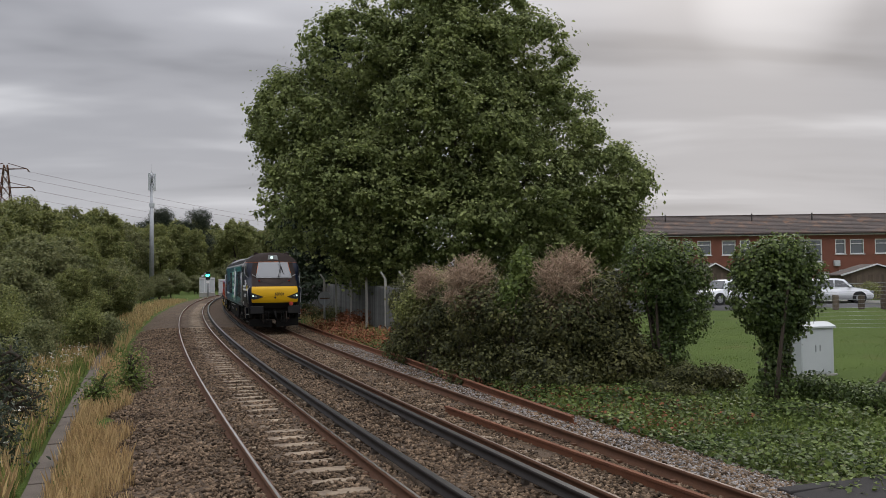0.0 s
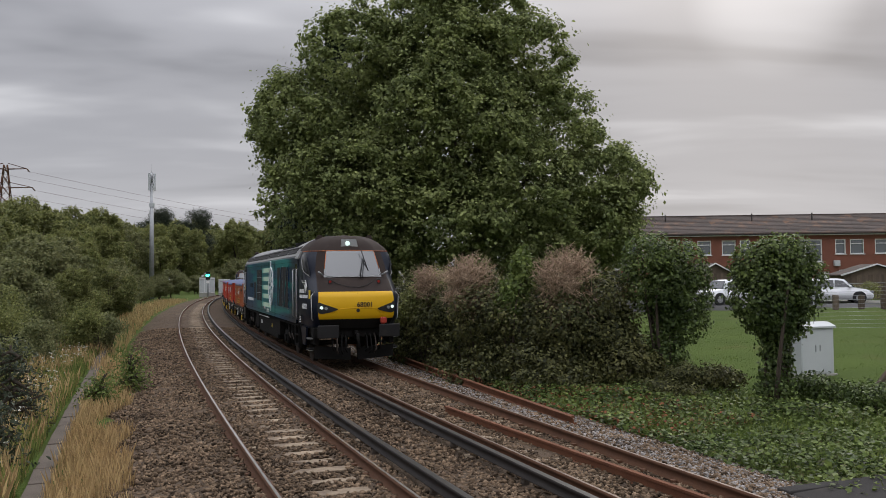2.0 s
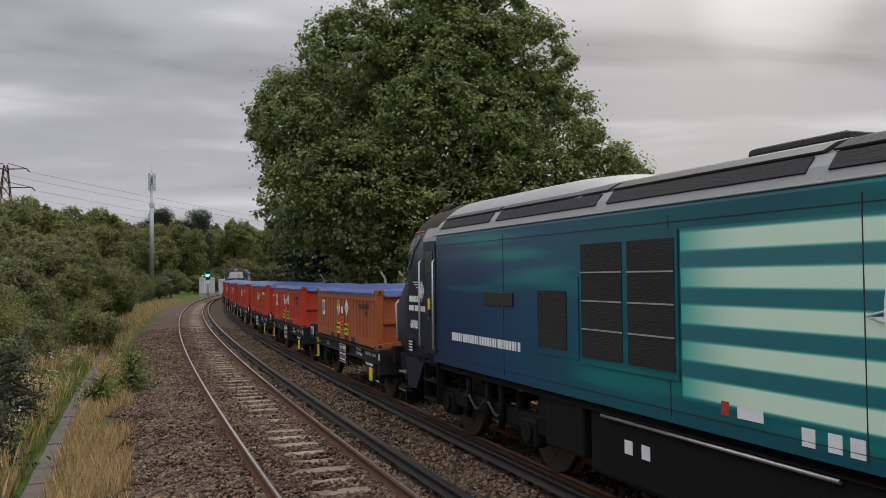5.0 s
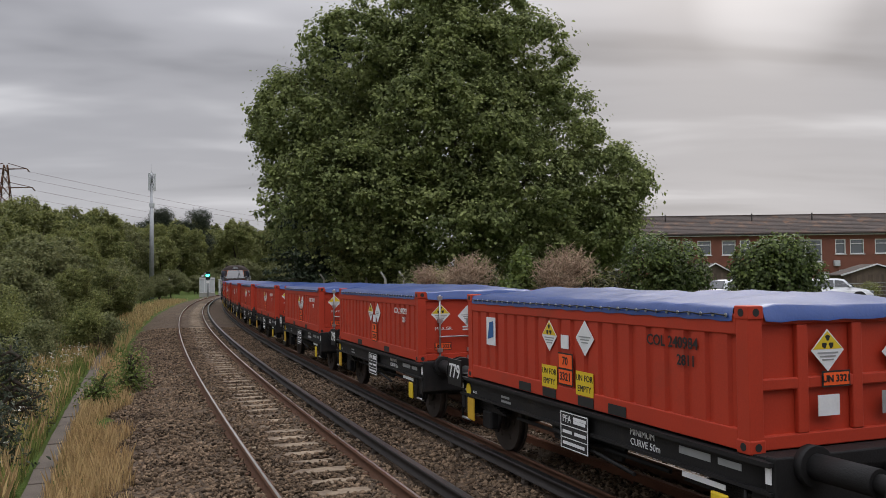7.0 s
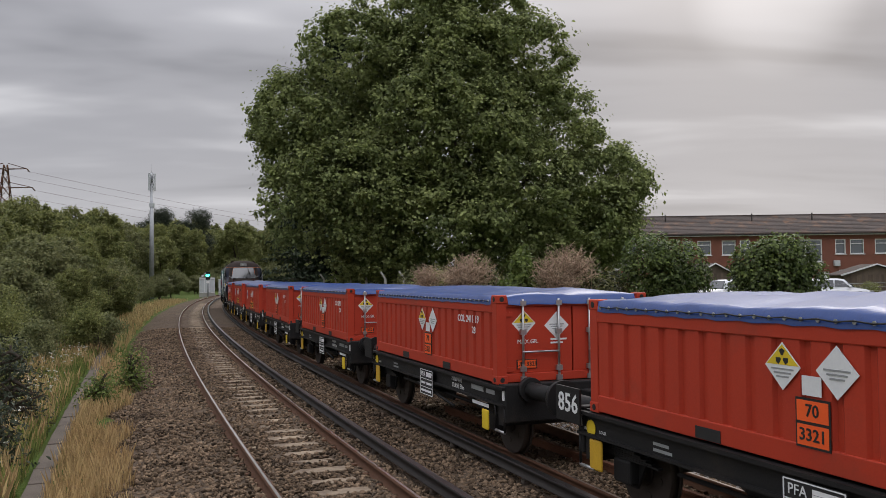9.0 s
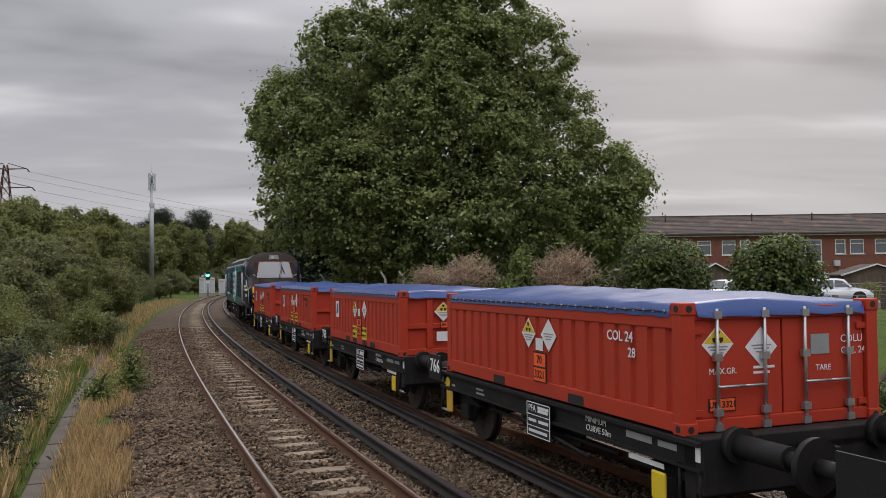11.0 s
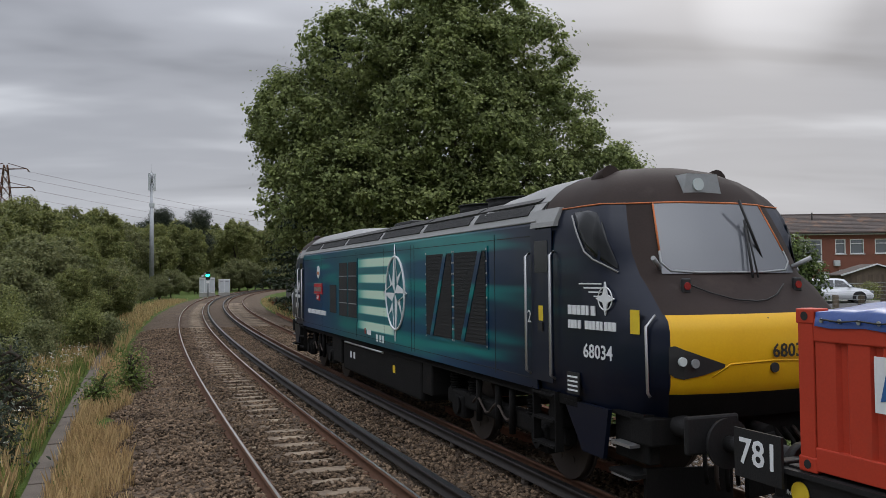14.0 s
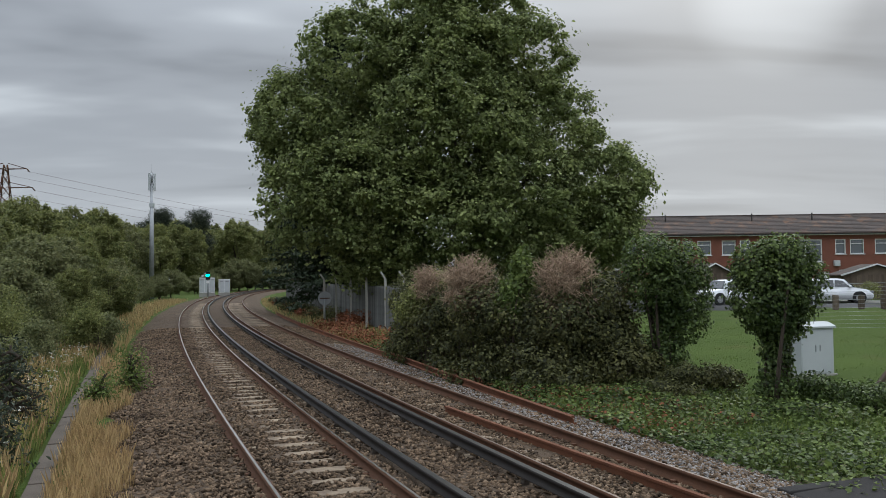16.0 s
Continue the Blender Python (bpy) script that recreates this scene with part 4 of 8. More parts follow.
def build_container(style, paint, code, group="containers"):
    """A half-height open-top box container with corrugated sides and a laced cover. style: 'doors' or 'panels' at the leading end."""
    label = ("orange-red half-height steel container with blue tarpaulin cover and barred end doors" if style == "doors" else
             "orange-red half-height steel container with blue tarpaulin cover and panelled end")
    if paint is BODY_BROWN:
        label = "faded brown-orange half-height steel container with a blue tarpaulin cover"
    c = empty("container", Matrix.Identity(4), label, "freight container", group)
    z0, z1, x, w = ZB, ZB + HH, CL / 2, CW / 2
    boxed("floor_pan", (-x + 0.1, x - 0.1, -w + 0.1, w - 0.1, z0 + 0.12, z0 + 0.2), paint, c)
    for sx in (-1, 1):
        for sy in (-1, 1):
            bm = bmesh.new()
            px, py = sx * (x - 0.075), sy * (w - 0.075)
            box(bm, px - 0.075, px + 0.075, py - 0.075, py + 0.075, z0 + 0.1, z1 - 0.1, 0.008)
            p = part("corner_post", bm, paint, c)
            for zz in (z0, z1 - 0.118):
                bm = box(bmesh.new(), px - 0.089, px + 0.089, py - 0.081, py + 0.081, zz, zz + 0.118, 0.012)
                q = part("corner_casting", bm, paint, p)
                if sx > 0:
                    rodded("casting_hole", (px + 0.08, py, zz + 0.06), (px + 0.0925, py, zz + 0.06), 0.035, SIGN_BLACK, q)
                if sy < 0:
                    rodded("casting_hole", (px, py - 0.07, zz + 0.06), (px, py - 0.085, zz + 0.06), 0.035, SIGN_BLACK, q)
    n = 19
    for sy in (-1, 1):
        boxed("top_rail", (-x + 0.15, x - 0.15, sy * (w - 0.05) - 0.05, sy * (w - 0.05) + 0.05, z1 - 0.25, z1 - 0.07), paint, c, bevel=0.012)
        b = boxed("bottom_rail", (-x + 0.15, x - 0.15, sy * (w - 0.05) - 0.05, sy * (w - 0.05) + 0.05, z0 + 0.02, z0 + 0.2), paint, c, bevel=0.01)
        pk = (-1.05, 1.05) if style == "doors" else (-1.13, -0.47, 0.39, 1.03)
        for u in pk:
            boxed("fork_pocket", (u - 0.17, u + 0.17, sy * (w + 0.004) - 0.004, sy * (w + 0.004), z0 + 0.03, z0 + 0.14), SIGN_BLACK, b)
        # trapezoid corrugations of the side sheet
        pts, L = [], (CL - 0.32)
        for k in range(n):
            a = -L / 2 + L * k / n
            d = L / n
            pts += [(a, 0.0), (a + 0.62 * d, 0.0), (a + 0.7 * d, 0.034), (a + 0.88 * d, 0.034)]
        pts.append((L / 2, 0.0))
        bm = bmesh.new()
        loops = []
        for deep in (0.0, 0.006):
            loops.append(([bm.verts.new((p[0], sy * (w - 0.012 - p[1] - deep), z0 + 0.18)) for p in pts], [bm.verts.new((p[0], sy * (w - 0.012 - p[1] - deep), z1 - 0.23)) for p in pts]))
        (lo, hi), (lo2, hi2) = loops
        for k in range(len(pts) - 1):
            bm.faces.new((lo[k], lo[k + 1], hi[k + 1], hi[k]))
            bm.faces.new((lo2[k + 1], lo2[k], hi2[k], hi2[k + 1]))
            bm.faces.new((lo[k + 1], lo[k], lo2[k], lo2[k + 1]))
            bm.faces.new((hi[k], hi[k + 1], hi2[k + 1], hi2[k]))
        part("side_panel", bm, paint, c, "corrugated steel side")
    for sx in (-1, 1):
        dx = lambda a, b: (min(sx * a, sx * b), max(sx * a, sx * b))
        boxed("end_sill", (*dx(x - 0.12, x - 0.02), -w + 0.15, w - 0.15, z0 + 0.02, z0 + 0.14), paint, c, bevel=0.01)
        boxed("end_header", (*dx(x - 0.12, x - 0.02), -w + 0.15, w - 0.15, z1 - 0.17, z1 - 0.05), paint, c, bevel=0.01)
        if style == "panels" or sx < 0:
            boxed("end_panel", (*dx(x - 0.1, x - 0.07), -w + 0.15, w - 0.15, z0 + 0.14, z1 - 0.17), paint, c)
            for yy in (-0.62, 0.0, 0.62):
                boxed("end_stiffener", (*dx(x - 0.07, x - 0.015), yy - 0.06, yy + 0.06, z0 + 0.14, z1 - 0.17), paint, c, bevel=0.012)
            boxed("end_stiffener", (*dx(x - 0.07, x - 0.018), -w + 0.15, w - 0.15, z0 + 0.52, z0 + 0.62), paint, c, bevel=0.012)
        else:
            for k in (-1, 1):
                yy = (0.01, w - 0.16) if k > 0 else (-w + 0.16, -0.01)
                d = boxed("door", (*dx(x - 0.1, x - 0.045), *yy, z0 + 0.14, z1 - 0.17), paint, c, bevel=0.008)
                for f in (0.24, 0.78):
                    yb = yy[0] + (yy[1] - yy[0]) * f
                    r = rodded("lock_rod", (sx * (x - 0.01), yb, z0 + 0.03), (sx * (x - 0.01), yb, z1 - 0.06), 0.018, CHROME, d, "galvanised locking bar")
                    for zz in (z0 + 0.06, z0 + 0.2, z0 + 0.72, z1 - 0.12):
                        boxed("rod_bracket", (x - 0.035, x + 0.012, yb - 0.045, yb + 0.045, zz - 0.035, zz + 0.035), CHROME, r)
                    rodded("lever", (x + 0.012, yb - 0.02, z0 + 0.44), (x + 0.012, yb - 0.34 * (1 if f > 0.5 else -0.9), z0 + 0.44), 0.014, CHROME, r)
                for zz in (z0 + 0.2, z1 - 0.27):
                    boxed("hinge", (x - 0.05, x - 0.02, k * (w - 0.2) - 0.06, k * (w - 0.2) + 0.06, zz - 0.03, zz + 0.03), paint, d)
    # the cover: slack sheet with a hanging skirt, eyelets and lacing
    nx, ny = 41, 15
    seed = random.uniform(0, 90)
    sag = [random.uniform(0.02, 0.085) for _ in range(5)]
    bm = bmesh.new()
    g = []
    for i in range(nx):
        row = []
        u = -x + 0.03 + (CL - 0.06) * i / (nx - 1)
        hump = np.interp(u, np.linspace(-x, x, 5), sag)
        for j in range(ny):
            v = -w + 0.005 + (CW - 0.01) * j / (ny - 1)
            prof = 1 - (v / w) ** 2
            endf = 1 - abs(u / x) ** 8
            row.append(bm.verts.new((u, v, z1 - 0.02 + prof * endf * (hump + 0.05) + 0.055 * prof * noise.noise(Vector((u * 2.3, v * 1.1, seed))) + 0.03 * noise.noise(Vector((u * 6, v * 3, seed))))))
        g.append(row)
    for i in range(nx - 1):
        for j in range(ny - 1):
            bm.faces.new((g[i][j], g[i + 1][j], g[i + 1][j + 1], g[i][j + 1]))
    for side, j in ((-1, 0), (1, ny - 1)):
        low = [bm.verts.new((g[i][j].co.x, side * (w + 0.008 + random.uniform(0, 0.008)), z1 - 0.135 + 0.008 * math.sin(i * 2.1))) for i in range(1, nx - 1)]
        for i in range(len(low) - 1):
            bm.faces.new((g[i + 1][j], g[i + 2][j], low[i + 1], low[i]))
    for side, i in ((-1, 0), (1, nx - 1)):
        low = [bm.verts.new((side * (x + 0.012), g[i][j].co.y, z1 - 0.14 + 0.008 * math.sin(j * 2.3))) for j in range(1, ny - 1)]
        for j in range(len(low) - 1):
            bm.faces.new((g[i][j + 1], g[i][j + 2], low[j + 1], low[j]))
    cover = part("cover", bm, TARP, c, "blue plastic tarpaulin laced over the top", smooth=True)
    bm = bmesh.new()
    for i in range(34):
        u = -x + 0.25 + (CL - 0.5) * i / 33
        rod(bm, (u, -w - 0.012, z1 - 0.085), (u, -w - 0.022, z1 - 0.085), 0.018, 8)
    tagged(part("eyelet_strip", bm, CHROME, cover), kind="stuff")
    bm = bmesh.new()
    for i in range(33):
        u = -x + 0.25 + (CL - 0.5) * i / 33
        dz = -0.03 if i % 2 else 0.0
        rod(bm, (u, -w - 0.024, z1 - 0.075 + dz * 0.5), (u + 0.17, -w - 0.024, z1 - 0.09 - dz * 0.5), 0.007, 5)
    tagged(part("lacing", bm, SIGN_BLACK, cover), kind="stuff")
    # plates and lettering
    off = -w - 0.001
    if style == "panels":
        diamond(c, -0.45, z0 + 0.78, 0.19, SIGN_YELLOW, SIGN_WHITE, "near", off, True)
        diamond(c, 0.39, z0 + 0.8, 0.2, SIGN_WHITE, SIGN_WHITE, "near", off)
        sign("paper_label", c, -0.16, 0.02, z0 + 0.65, z0 + 0.81, "near", off, SIGN_WHITE)
        lp = sign("logo_plate", c, -2.33, -2.03, z0 + 0.54, z0 + 0.93, "near", off, SIGN_WHITE, "white plate with a blue device")
        part("device", prism(bmesh.new(), [(-2.28, z0 + 0.62), (-2.09, z0 + 0.66), (-2.09, z0 + 0.88), (-2.22, z0 + 0.86)], "y", off - 0.011, off - 0.007), SIGN_BLUE, lp)
        for px in (-0.46, 0.37):
            y0 = sign("yellow_plate", c, px - 0.19, px + 0.19, z0 + 0.15, z0 + 0.42, "near", off, SIGN_YELLOW, "yellow warning plate")
            writing("UN FOR", 0.1, Matrix.Translation((px, off - 0.008, z0 + 0.345)) @ NEAR, SIGN_BLACK, y0)
            writing("EMPTY", 0.1, Matrix.Translation((px, off - 0.008, z0 + 0.225)) @ NEAR, SIGN_BLACK, y0)
        px = -0.06
    else:
        diamond(c, -0.13, z0 + 0.78, 0.19, SIGN_YELLOW, SIGN_WHITE, "near", off, True)
        diamond(c, 0.41, z0 + 0.78, 0.2, SIGN_WHITE, SIGN_WHITE, "near", off)
        sign("paper_label", c, 0.07, 0.26, z0 + 0.58, z0 + 0.73, "near", off, SIGN_WHITE)
        px = 0.17
    o = sign("orange_plate", c, px - 0.17, px + 0.17, z0 + 0.18 if style == "doors" else z0 + 0.22, z0 + 0.56 if style == "doors" else z0 + 0.60, "near", off, SIGN_BLACK, "orange hazard number plate")
    zc = z0 + 0.37 if style == "doors" else z0 + 0.41
    for dz, tx in ((0.092, "70"), (-0.092, "3321")):
        pl = sign("plate_half", o, px - 0.155, px + 0.155, zc + dz - 0.08, zc + dz + 0.08, "near", off - 0.006, SIGN_ORANGE, d=0.003)
        writing(tx, 0.135, Matrix.Translation((px, off - 0.011, zc + dz)) @ NEAR, SIGN_BLACK, pl, 0.002)
    ink = SIGN_BLACK if style == "panels" else SIGN_WHITE
    writing(code[0], 0.15, Matrix.Translation((1.98, off - 0.002, z0 + 0.87)) @ NEAR, ink, c, 0.002)
    writing(code[1], 0.14, Matrix.Translation((2.2, off - 0.002, z0 + 0.71)) @ NEAR, ink, c, 0.002)
    fx = x - 0.012 if style == "panels" else x - 0.043
    diamond(c, -0.35 if style == "panels" else -0.78, z0 + 0.84, 0.185, SIGN_YELLOW, SIGN_WHITE, "front", fx, style == "panels" or code[2])
    diamond(c, 0.48 if style == "panels" else -0.26, z0 + 0.8, 0.195, SIGN_WHITE, SIGN_WHITE, "front", fx)
    u = sign("orange_plate", c, -0.42 if style == "panels" else -0.9, -0.1 if style == "panels" else -0.58, z0 + 0.52 if style == "panels" else z0 + 0.2, z0 + 0.66 if style == "panels" else z0 + 0.33, "front", fx, SIGN_BLACK)
    yc, zc = (-0.26, z0 + 0.59) if style == "panels" else (-0.74, z0 + 0.265)
    u2 = sign("plate_half", u, yc - 0.145, yc + 0.145, zc - 0.055, zc + 0.055, "front", fx + 0.006, SIGN_ORANGE, d=0.003)
    writing("UN 3321", 0.085, Matrix.Translation((fx + 0.011, yc, zc)) @ FRONT, SIGN_BLACK, u2, 0.002)
    if style == "panels":
        sign("paper_label", c, -0.5, -0.26, z0 + 0.28, z0 + 0.46, "front", fx + 0.03, SIGN_WHITE)
        sign("metal_label", c, 0.24, 0.44, z0 + 0.26, z0 + 0.46, "front", fx + 0.03, SIGN_GREY)
    else:
        writing("MAX.GR.", 0.085, Matrix.Translation((fx + 0.003, -0.72, z0 + 0.58)) @ FRONT, SIGN_WHITE, c)
        for k, wd in enumerate((0.26, 0.2)):
            sign("text_bar", c, -0.36, -0.36 + wd, z0 + 0.59 - 0.05 * k, z0 + 0.615 - 0.05 * k, "front", fx, SIGN_WHITE, d=0.003)
        writing("TARE", 0.085, Matrix.Translation((fx + 0.003, 0.52, z0 + 0.56)) @ FRONT, SIGN_WHITE, c)
        writing("COLU", 0.11, Matrix.Translation((fx + 0.003, 0.9, z0 + 0.84)) @ FRONT, SIGN_WHITE, c)
        writing(code[0][-6:], 0.1, Matrix.Translation((fx + 0.003, 0.92, z0 + 0.72)) @ FRONT, SIGN_WHITE, c)
        sign("metal_label", c, 0.36, 0.6, z0 + 0.7, z0 + 0.9, "front", fx, SIGN_GREY)
    return c


def build_wagon(number):
    """A two-axle flat wagon: black frame, W-irons, leaf springs, buffers."""
    wg = empty("flat_wagon", Matrix.Identity(4), "black two-axle flat wagon carrying a container", "railway wagon", "wagons of the train")
    e = PITCH / 2 - 0.98
    for sy in (-1, 1):
        yy = sorted((sy * 1.12, sy * 1.2))
        so = boxed("solebar", (-e + 0.02, e - 0.02, *yy, 0.79, 1.035), FRAME, wg, bevel=0.008)
        boxed("flange", (-e + 0.02, e - 0.02, *sorted((sy * 1.06, sy * 1.27)), 1.0, 1.04), FRAME, so)
        boxed("flange", (-e + 0.02, e - 0.02, *sorted((sy * 1.06, sy * 1.25)), 0.77, 0.8), FRAME, so)
        for xw in (-2.6, 2.6):
            bm = bmesh.new()
            prism(bm, [(xw - 0.42, 0.8), (xw - 0.2, 0.42), (xw - 0.13, 0.3), (xw + 0.13, 0.3), (xw + 0.2, 0.42), (xw + 0.42, 0.8)], "y", *sorted((sy * 0.98, sy * 1.01)))
            box(bm, xw - 0.16, xw + 0.16, *sorted((sy * 0.95, sy * 1.12)), 0.34, 0.6, 0.03)
            w = part("w_iron", bm, FRAME, wg, "black axle guard and axlebox")
            bm = bmesh.new()
            for k in range(5):
                box(bm, xw - 0.62 + 0.1 * k, xw + 0.62 - 0.1 * k, *sorted((sy * 1.03, sy * 1.1)), 0.6 + 0.022 * k, 0.619 + 0.022 * k)
            part("leaf_spring", bm, FRAME, w)
        bm = bmesh.new()
        prism(bm, [(-0.9, 0.79), (-0.75, 0.52), (0.75, 0.52), (0.9, 0.79)], "y", *sorted((sy * 0.96, sy * 1.0)))
        rod(bm, (-1.7, sy * 1.05, 0.62), (1.7, sy * 1.05, 0.62), 0.025, 8)
        part("truss", bm, FRAME, wg)
        part("brake_lever", rod(bmesh.new(), (-0.4, sy * 1.2, 0.7), (1.3, sy * 1.2, 0.52), 0.022, 8), FRAME, wg)
    for sx in (-1, 1):
        hs = boxed("headstock", (*sorted((sx * (e - 0.12), sx * e)), -1.22, 1.22, 0.56, 1.08), FRAME, wg, bevel=0.015)
        boxed("end_plate", (*sorted((sx * (e - 0.3), sx * (e - 0.14))), -1.2, 1.2, 0.5, 1.06), FRAME, wg)
        for sy in (-1, 1):
            buffer(wg, sx * PITCH / 2, sy * 0.87, 1.0, sx)
        bm = bmesh.new()
        rod(bm, (sx * e, 0, 0.9), (sx * (e + 0.5), 0, 0.86), 0.045, 8)
        box(bm, *sorted((sx * (e + 0.02), sx * (e + 0.3))), -0.09, 0.09, 0.83, 0.97, 0.02)
        part("coupling", bm, FRAME, wg)
        part("brake_hose", rod(bmesh.new(), (sx * (e - 0.02), 0.35, 0.86), (sx * (e + 0.3), 0.28, 0.5), 0.03, 8), FRAME, wg)
        rodded("step", (sx * (e - 0.35), -1.22, 0.42), (sx * (e - 0.05), -1.22, 0.42), 0.02, CHROME, wg)
        for q in (0.35, 0.05):
            rodded("step_bar", (sx * (e - q), -1.22, 0.42), (sx * (e - q), -1.22, 0.8), 0.016, FRAME, wg)
        boxed("end_flag", (*sorted((sx * (e - 0.1), sx * (e - 0.04))), -1.235, -1.222, 0.86, 1.0), SIGN_WHITE, wg)
    boxed("deck", (-e, e, -1.0, 1.0, 0.9, 0.96), FRAME, wg)
    for xw in (-2.6, 2.6):
        WHEELS.append(wheelset(wg, xw, 0.46))
    # panels on the solebar
    sy = -1.2
    boxed("number_panel", (-3.674, -3.144, sy - 0.1, sy - 0.075, 0.88, 1.28), FRAME, wg)
    boxed("panel_bracket", (-3.6, -e + 0.1, sy - 0.075, sy + 0.03, 0.94, 1.0), FRAME, wg)
    if number:
        writing(number, 0.3, Matrix.Translation((-3.394, sy - 0.104, 1.09)) @ NEAR, SIGN_WHITE, wg, 0.004)
    dp = boxed("data_panel", (-0.1, 0.52, sy - 0.075, sy - 0.07, 0.55, 0.98), SIGN_BLACK, wg, "black data panel with white lettering")
    bm = bmesh.new()
    for a in (0.56, 0.68, 0.82, 0.97):
        box(bm, -0.09, 0.51, sy - 0.08, sy - 0.076, a - 0.005, a + 0.005)
    for a in (-0.09, 0.51):
        box(bm, a - 0.006, a + 0.006, sy - 0.08, sy - 0.076, 0.56, 0.97)
    part("border", bm, SIGN_WHITE, dp)
    writing("PFA", 0.12, Matrix.Translation((0.05, sy - 0.078, 0.895)) @ NEAR, SIGN_WHITE, dp)
    for a, b0, b1 in ((0.92, 0.2, 0.48), (0.88, 0.2, 0.46), (0.75, -0.05, 0.16), (0.75, 0.22, 0.47), (0.62, -0.05, 0.44)):
        boxed("text_bar", (b0, b1, sy - 0.079, sy - 0.076, a - 0.018, a + 0.018), SIGN_WHITE, dp)
    writing("MINIMUM", 0.1, Matrix.Translation((1.45, sy - 0.006, 0.95)) @ NEAR, SIGN_WHITE, wg)
    writing("CURVE 50m", 0.1, Matrix.Translation((1.5, sy - 0.006, 0.85)) @ NEAR, SIGN_WHITE, wg)
    for a, b0, b1, h in ((0.92, 2.05, 2.5, 0.07), (0.92, 2.6, 2.9, 0.06), (0.84, -1.9, -1.6, 0.03), (0.9, -1.9, -1.65, 0.03)):
        boxed("text_bar", (b0, b1, sy - 0.006, sy - 0.002, a - h / 2, a + h / 2), SIGN_GREY, wg)
    boxed("text_bar", (2.1, 2.7, sy - 0.012, sy - 0.006, 0.68, 0.73), SIGN_WHITE, wg)
    boxed("tag", (-3.05, -2.8, sy - 0.04, sy - 0.01, 0.42, 0.75), surface("yellow_tag", (0.6, 0.36, 0.03), None, 4, 0.6), wg, "yellow plastic hazard tag", 0.02)
    boxed("tag", (2.55, 2.78, sy - 0.06, sy - 0.03, 0.38, 0.66), SIGN_YELLOW, wg, "yellow plastic hazard tag", 0.02)
    writing("UNLOCK", 0.05, Matrix.Translation((-e + 0.2, sy - 0.006, 0.84)) @ NEAR, SIGN_WHITE, wg)
    writing("LOCK", 0.05, Matrix.Translation((-e + 0.5, sy - 0.006, 0.84)) @ NEAR, SIGN_WHITE, wg)
    rodded("yellow_disc", (-3.05, sy - 0.005, 0.86), (-3.05, sy - 0.014, 0.86), 0.09, SIGN_YELLOW, wg, "yellow round label", 16)
    return wg


WHEELS = []


